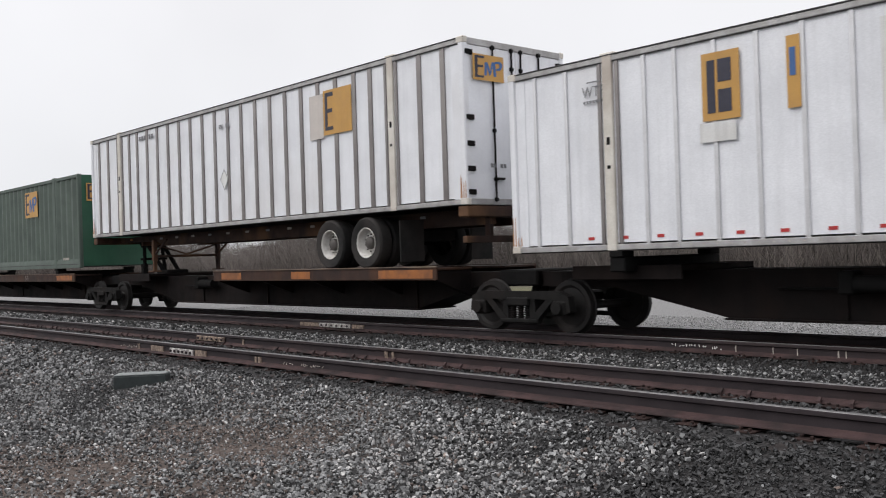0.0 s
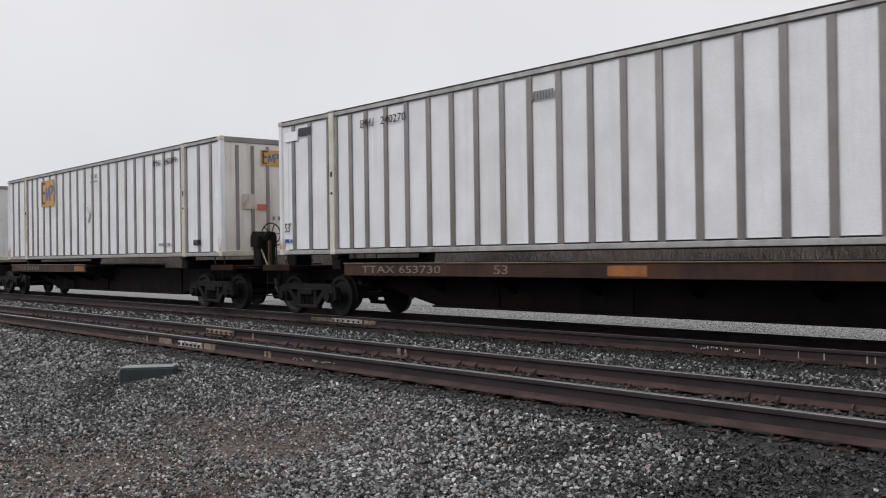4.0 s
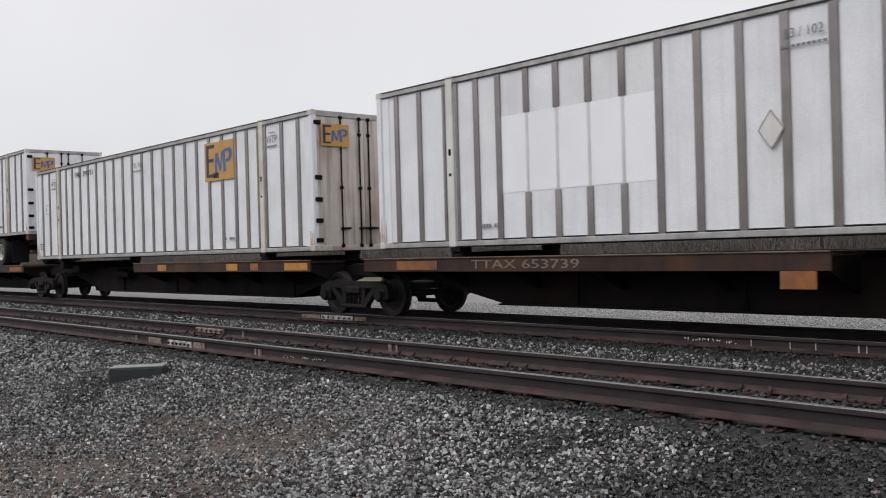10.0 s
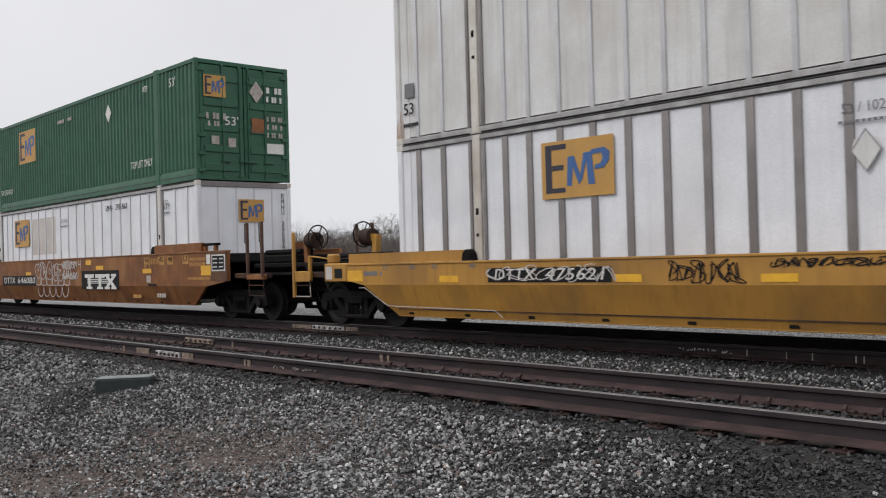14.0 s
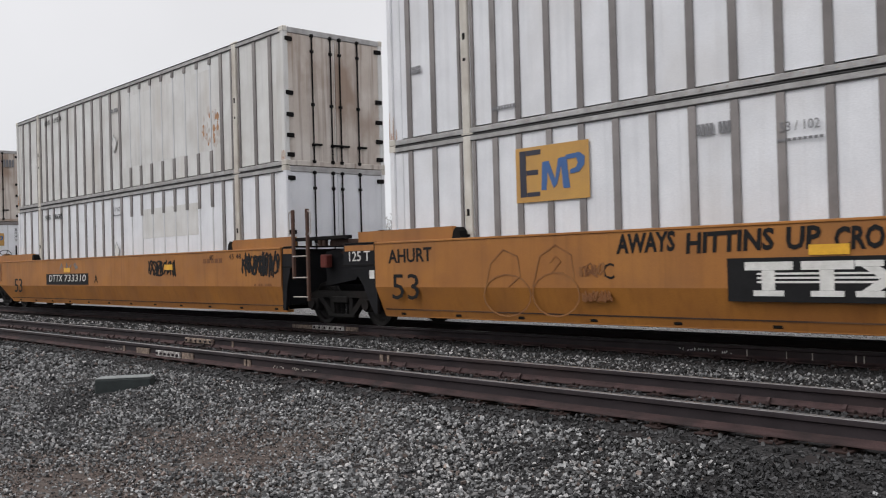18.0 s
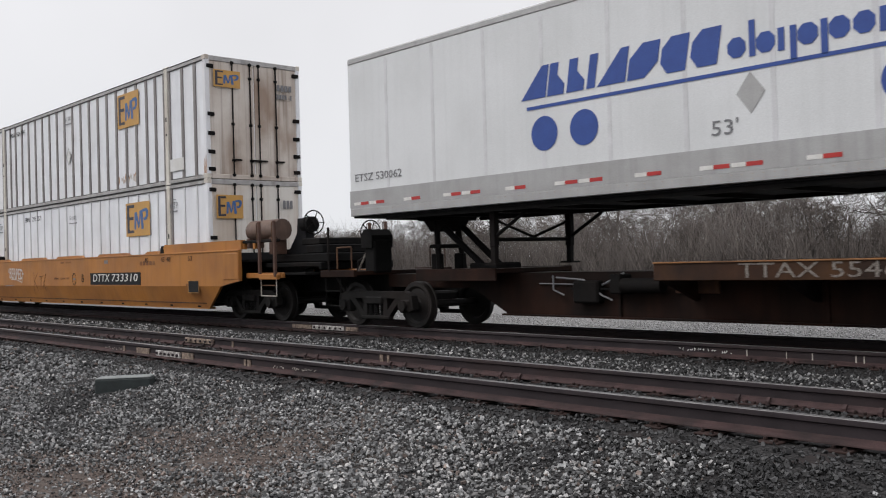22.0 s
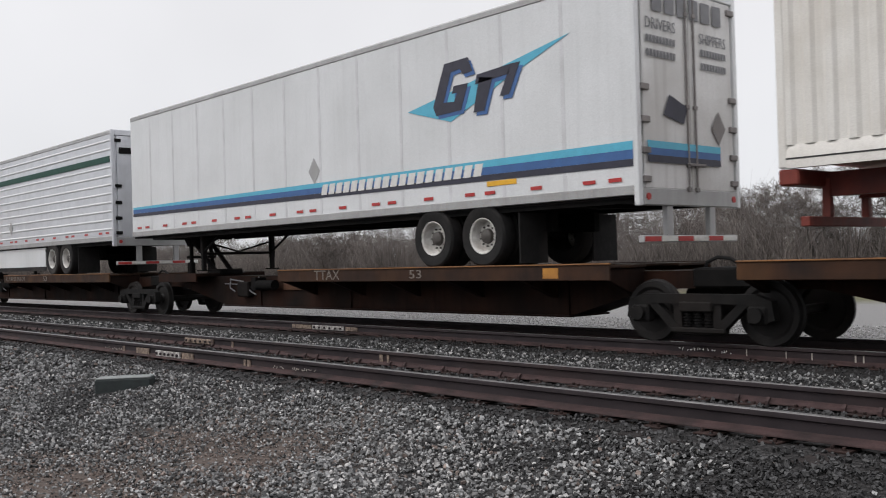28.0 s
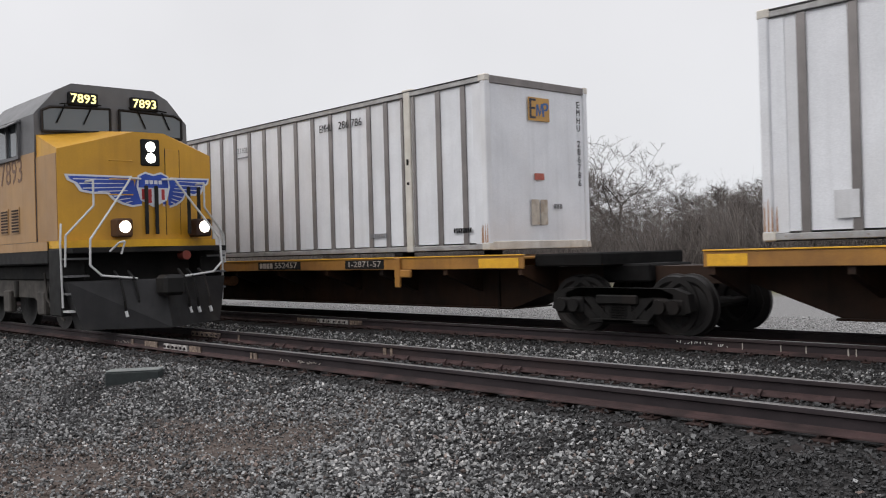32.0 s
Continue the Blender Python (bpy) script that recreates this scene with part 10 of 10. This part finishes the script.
    # nose door and steps
    swept(part("nose_door", Geo().box(-0.1, 0.006, 0.3, 0.64, 1.75, 3.3, 0.003), LOCO_YELLOW, nose, "flush nose door"))
    swept(part("door_seam", Geo().box(-0.1, 0.003, 0.285, 0.299, 1.74, 3.31).box(-0.1, 0.003, 0.641, 0.655, 1.74, 3.31), LOCO_DARK, nose))
    for y0 in (-0.1, 0.09, 0.72, 0.92):
        part("grab_iron", Geo().box(0.04, 0.07, y0 - 0.035, y0 + 0.035, 1.75, 2.62, 0.01), LOCO_DARK, nose)
    for z in (3.05, 2.72, 2.45):
        part("grab_iron", Geo().tube([(0.0, -0.75, z), (0.05, -0.75, z), (0.05, -0.35, z), (0.0, -0.35, z)], 0.012, 5), LOCO_YELLOW, nose)
    # pilot, steps and coupler
    part("front_plate", Geo().box(-0.9, -0.75, -1.5, 1.5, 0.55, 1.62, 0.02), LOCO_DARK, loco, "dark front plate")
    part("front_platform", Geo().box(-0.9, 0.08, -1.45, 1.45, 1.43, 1.529, 0.01), LOCO_DARK, loco)
    part("plow", Geo().add([(-0.1, -1.5, 0.95), (0.45, 0.0, 0.95), (-0.1, 1.5, 0.95), (0.05, -1.3, 0.12), (0.75, 0.0, 0.10), (0.05, 1.3, 0.12), (-0.3, -1.5, 0.95), (-0.3, 1.5, 0.95), (-0.3, -1.3, 0.12), (-0.3, 1.3, 0.12)],
         [(0, 3, 4, 1), (1, 4, 5, 2), (0, 1, 2, 7, 6), (3, 8, 9, 5, 4), (0, 6, 8, 3), (2, 5, 9, 7), (6, 7, 9, 8)]), PLOW_GREY, loco, "dull grey snow plow")
    part("coupler", Geo().box(-0.3, 0.55, -0.12, 0.12, 0.72, 0.95, 0.02).box(0.5, 0.9, -0.2, 0.2, 0.66, 1.02, 0.06), LOCO_DARK, loco)
    for y in (-0.75, -0.5, 0.45, 0.62, 0.85):
        hose = part("air_hose", Geo().tube([(0.1, y, 1.1), (0.35, y, 0.95), (0.42, y + 0.04, 0.6), (0.36, y + 0.08, 0.4)], 0.025, 6), RUBBER, loco)
        part("hose_coupling", Geo().cyl((0.36, y + 0.08, 0.42), (0.38, y + 0.1, 0.31), 0.03, 6), SILVER, hose)
    for s in (-1, 1):
        st = part("step_well", Geo().box(-0.85, -0.3, min(s * 1.1, s * 1.53), max(s * 1.1, s * 1.53), 0.35, 1.52, 0.02), LOCO_DARK, loco, "corner steps")
        for z in (0.42, 0.72, 1.02, 1.32):
            part("step", Geo().box(-0.3, -0.06, min(s * 1.12, s * 1.5), max(s * 1.12, s * 1.5), z, z + 0.035), SILVER if z < 0.5 else LOCO_GREY, st)
        rail = [(-0.34, s * 1.05, 2.69), (0.02, s * 1.05, 2.69), (0.02, s * 1.05, 2.25), (-0.1, s * 1.5, 1.74), (-0.1, s * 1.52, 1.2)]
        part("handrail", Geo().tube(rail, 0.02, 6), SILVER, loco, "silver front handrail")
        rail2 = [(0.05, s * 0.2, 2.74), (0.12, s * 0.42, 2.74), (0.14, s * 0.5, 2.62), (0.26, s * 1.22, 1.66), (0.28, s * 1.24, 1.22), (0.3, s * 1.05, 1.04), (0.3, s * 0.42, 0.97)]
        part("handrail", Geo().tube(rail2, 0.02, 6), SILVER, loco, "silver front handrail")
        part("handrail", Geo().tube([(-0.25, s * 1.52, 0.5), (-0.22, s * 1.55, 1.6), (-0.3, s * 1.5, 1.95)], 0.02, 6), SILVER, loco)
    part("cut_lever", Geo().tube([(0.3, -0.9, 1.45), (0.42, -0.78, 1.6), (0.42, -0.68, 1.62), (0.36, -0.72, 1.4)], 0.018, 6), SILVER, loco)
    part("red_lamp", Geo().cyl((-0.1, 0.62, 1.36), (0.12, 0.62, 1.36), 0.085, 14), CHASSIS_RED, loco, "dull red round fitting")
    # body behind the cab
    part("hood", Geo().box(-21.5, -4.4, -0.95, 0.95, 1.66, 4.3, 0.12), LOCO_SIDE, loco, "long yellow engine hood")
    part("hood_top", Geo().box(-21.5, -4.4, -0.9, 0.9, 4.301, 4.55, 0.1), LOCO_GREY, loco, "grey hood roof")
    for k in range(2):
        x0 = -2.75 - 0.62 * k
        lv = part("louvre_panel", Geo().box(x0, x0 + 0.42, -1.53, -1.51, 1.85, 2.35, 0.005), LOCO_SIDE, cab)
        for j in range(8):
            part("louvre", shared("louvre", lambda: Geo().box(0, 0.36, -1.542, -1.53, 0, 0.03)), CHASSIS_BROWN, lv, at=(x0 + 0.03, 0, 1.88 + j * 0.056))
    letters("7893", LOCO_MARK, cab, -2.75, -1.516, 3.0, 0.46, 1.25, name="number")
    part("fuel_tank", Geo().box(-14.0, -8.5, -1.4, 1.4, 0.35, 1.25, 0.15), LOCO_DARK, loco)
    for base in (-4.1, -18.0):
        tf = part("truck", Geo().prism_y([(base - 2.35, 0.5), (base - 2.2, 0.95), (base + 2.2, 0.95), (base + 2.35, 0.5), (base + 1.9, 0.4), (base + 1.4, 0.62), (base - 1.4, 0.62), (base - 1.9, 0.4)], -1.16, -1.0), LOCO_FRAME, loco, "dusty three-axle truck frame")
        for k in (-1.95, 0.0, 1.95):
            part("axle_box", Geo().box(base + k - 0.2, base + k + 0.2, -1.24, -1.1, 0.3, 0.75, 0.03), LOCO_FRAME, tf)
            part("spring", Geo().cyl((base + k + 0.45, -1.13, 0.62), (base + k + 0.45, -1.13, 0.95), 0.09, 10), LOCO_DARK, tf)
            ws = part("wheelset", shared("loco_wheelset", lambda: Geo().lathe_y(0, 0, [(0.0, -0.8), (0.12, -0.8), (0.2, -0.76), (0.44, -0.77), (0.52, -0.8), (0.53, -0.7), (0.56, -0.68), (0.4, -0.67), (0.0, -0.67)], 32).lathe_y(0, 0, [(0.0, 0.8), (0.12, 0.8), (0.2, 0.76), (0.44, 0.77), (0.52, 0.8), (0.53, 0.7), (0.56, 0.68), (0.4, 0.67), (0.0, 0.67)], 32).cyl((0, -0.7, 0), (0, 0.7, 0), 0.09, 10)), WHEEL_STEEL, tf, at=(base + k, 0, 0.53))
            WHEELS.append((ws, (base + k, 0, 0.53), base + k, 0.53, True))
        part("sand_pipe", Geo().tube([(base + 2.1, -1.2, 1.1), (base + 2.2, -1.2, 0.6), (base + 2.5, -1.0, 0.2)], 0.025, 6), LOCO_FRAME, tf)
    part("brake_gear", Geo().box(-6.8, -1.4, -1.12, -0.6, 0.95, 1.25, 0.03), LOCO_DARK, loco)
    return loco


LOCO = build_locomotive()
LOCO_SPEED = 8.1


# ---- ties and tie plates under the rails ----
def tie_geo():
    rng = random.Random(12)
    g = Geo().box(-0.112, 0.112, -1.3, 1.3, -0.36, -0.196, 0.014)
    return g


def plate_geo():
    g = Geo().box(-0.09, 0.09, -0.17, 0.17, -0.197, -0.181, 0.004)
    for sx, sy in ((-0.05, -0.092), (0.05, 0.092), (0.05, -0.13), (-0.05, 0.13)):
        g.box(sx - 0.011, sx + 0.011, sy - 0.016, sy + 0.016, -0.183, -0.156, 0.004)
    return g


def anchor_geo():
    g = Geo().box(-0.016, 0.016, -0.092, 0.092, -0.206, -0.184, 0.005)
    g.prism_x([(-0.10, -0.205), (-0.078, -0.205), (-0.078, -0.165), (-0.045, -0.128), (-0.06, -0.115), (-0.10, -0.15)], -0.017, 0.017)
    return g


def build_ties():
    rng = random.Random(21)
    for track, x0, x1 in ((TRACK_NEAR, -52, -1.5), (TRACK_FAR, -36, -2.0)):
        x = x0
        k = 0
        while x < x1:
            m = pose(x, rng.uniform(-0.05, 0.05), rng.uniform(-0.012, 0.004), 0, 0, rng.uniform(-1.2, 1.2))
            part("tie", shared("tie", tie_geo), TIE_WOOD, track, at=m)
            if x > -26:
                for s in (-1, 1):
                    part("tie_plate", shared("tie_plate", plate_geo), PLATE_RUST, track, at=(x, s * GAUGE / 2, 0))
                    if track is TRACK_NEAR and s > 0 and k % 2 == 0 and rng.random() < 0.9:
                        for off in (-0.15, 0.16):
                            part("rail_anchor", shared("rail_anchor", anchor_geo), FOOT_RUST, track, at=(x + off, s * GAUGE / 2, 0.0))
            x += 0.515 + rng.uniform(-0.03, 0.03)
            k += 1


build_ties()


def motions():
    times = [0.0, 2.0, 4.0, 6.0, 8.0, 10.0, 12.0, 14.0, 16.0, 18.0, 20.0, 22.0, 24.0, 26.0, 28.0, 30.0, 32.0]
    for ob, x, z in RIDERS:
        walk(ob, [(t, pose(x + train_shift(t), Y_FAR, z)) for t in times])
    walk(LOCO, [(t, pose(-15.98 - LOCO_SPEED * (32.0 - t), Y_NEAR, 0)) for t in (0.0, 16.0, 32.0)])
    for ob, place, x, radius, ahead in WHEELS:
        def turned(t):
            if ahead:
                return LOCO_SPEED * t / radius
            return train_shift(t) / radius

        def at(t):
            return x - 16.0 - LOCO_SPEED * (32.0 - t) if ahead else x + train_shift(t)

        steps = [i / 30 for i in range(961)]
        seen = [t for t in steps if -36.0 < at(t) < -2.0]
        m = Matrix.Translation(place)
        if not seen:
            walk(ob, [(0.0, m), (32.0, m)])
            continue
        rows = []
        if seen[0] > 0.1:
            rows.append((0.0, m @ Matrix.Rotation(turned(seen[0]), 4, "Y")))
        rows += [(t, m @ Matrix.Rotation(turned(t), 4, "Y")) for t in seen]
        if seen[-1] < 31.9:
            rows.append((32.0, m @ Matrix.Rotation(turned(seen[-1]), 4, "Y")))
        walk(ob, rows)


motions()
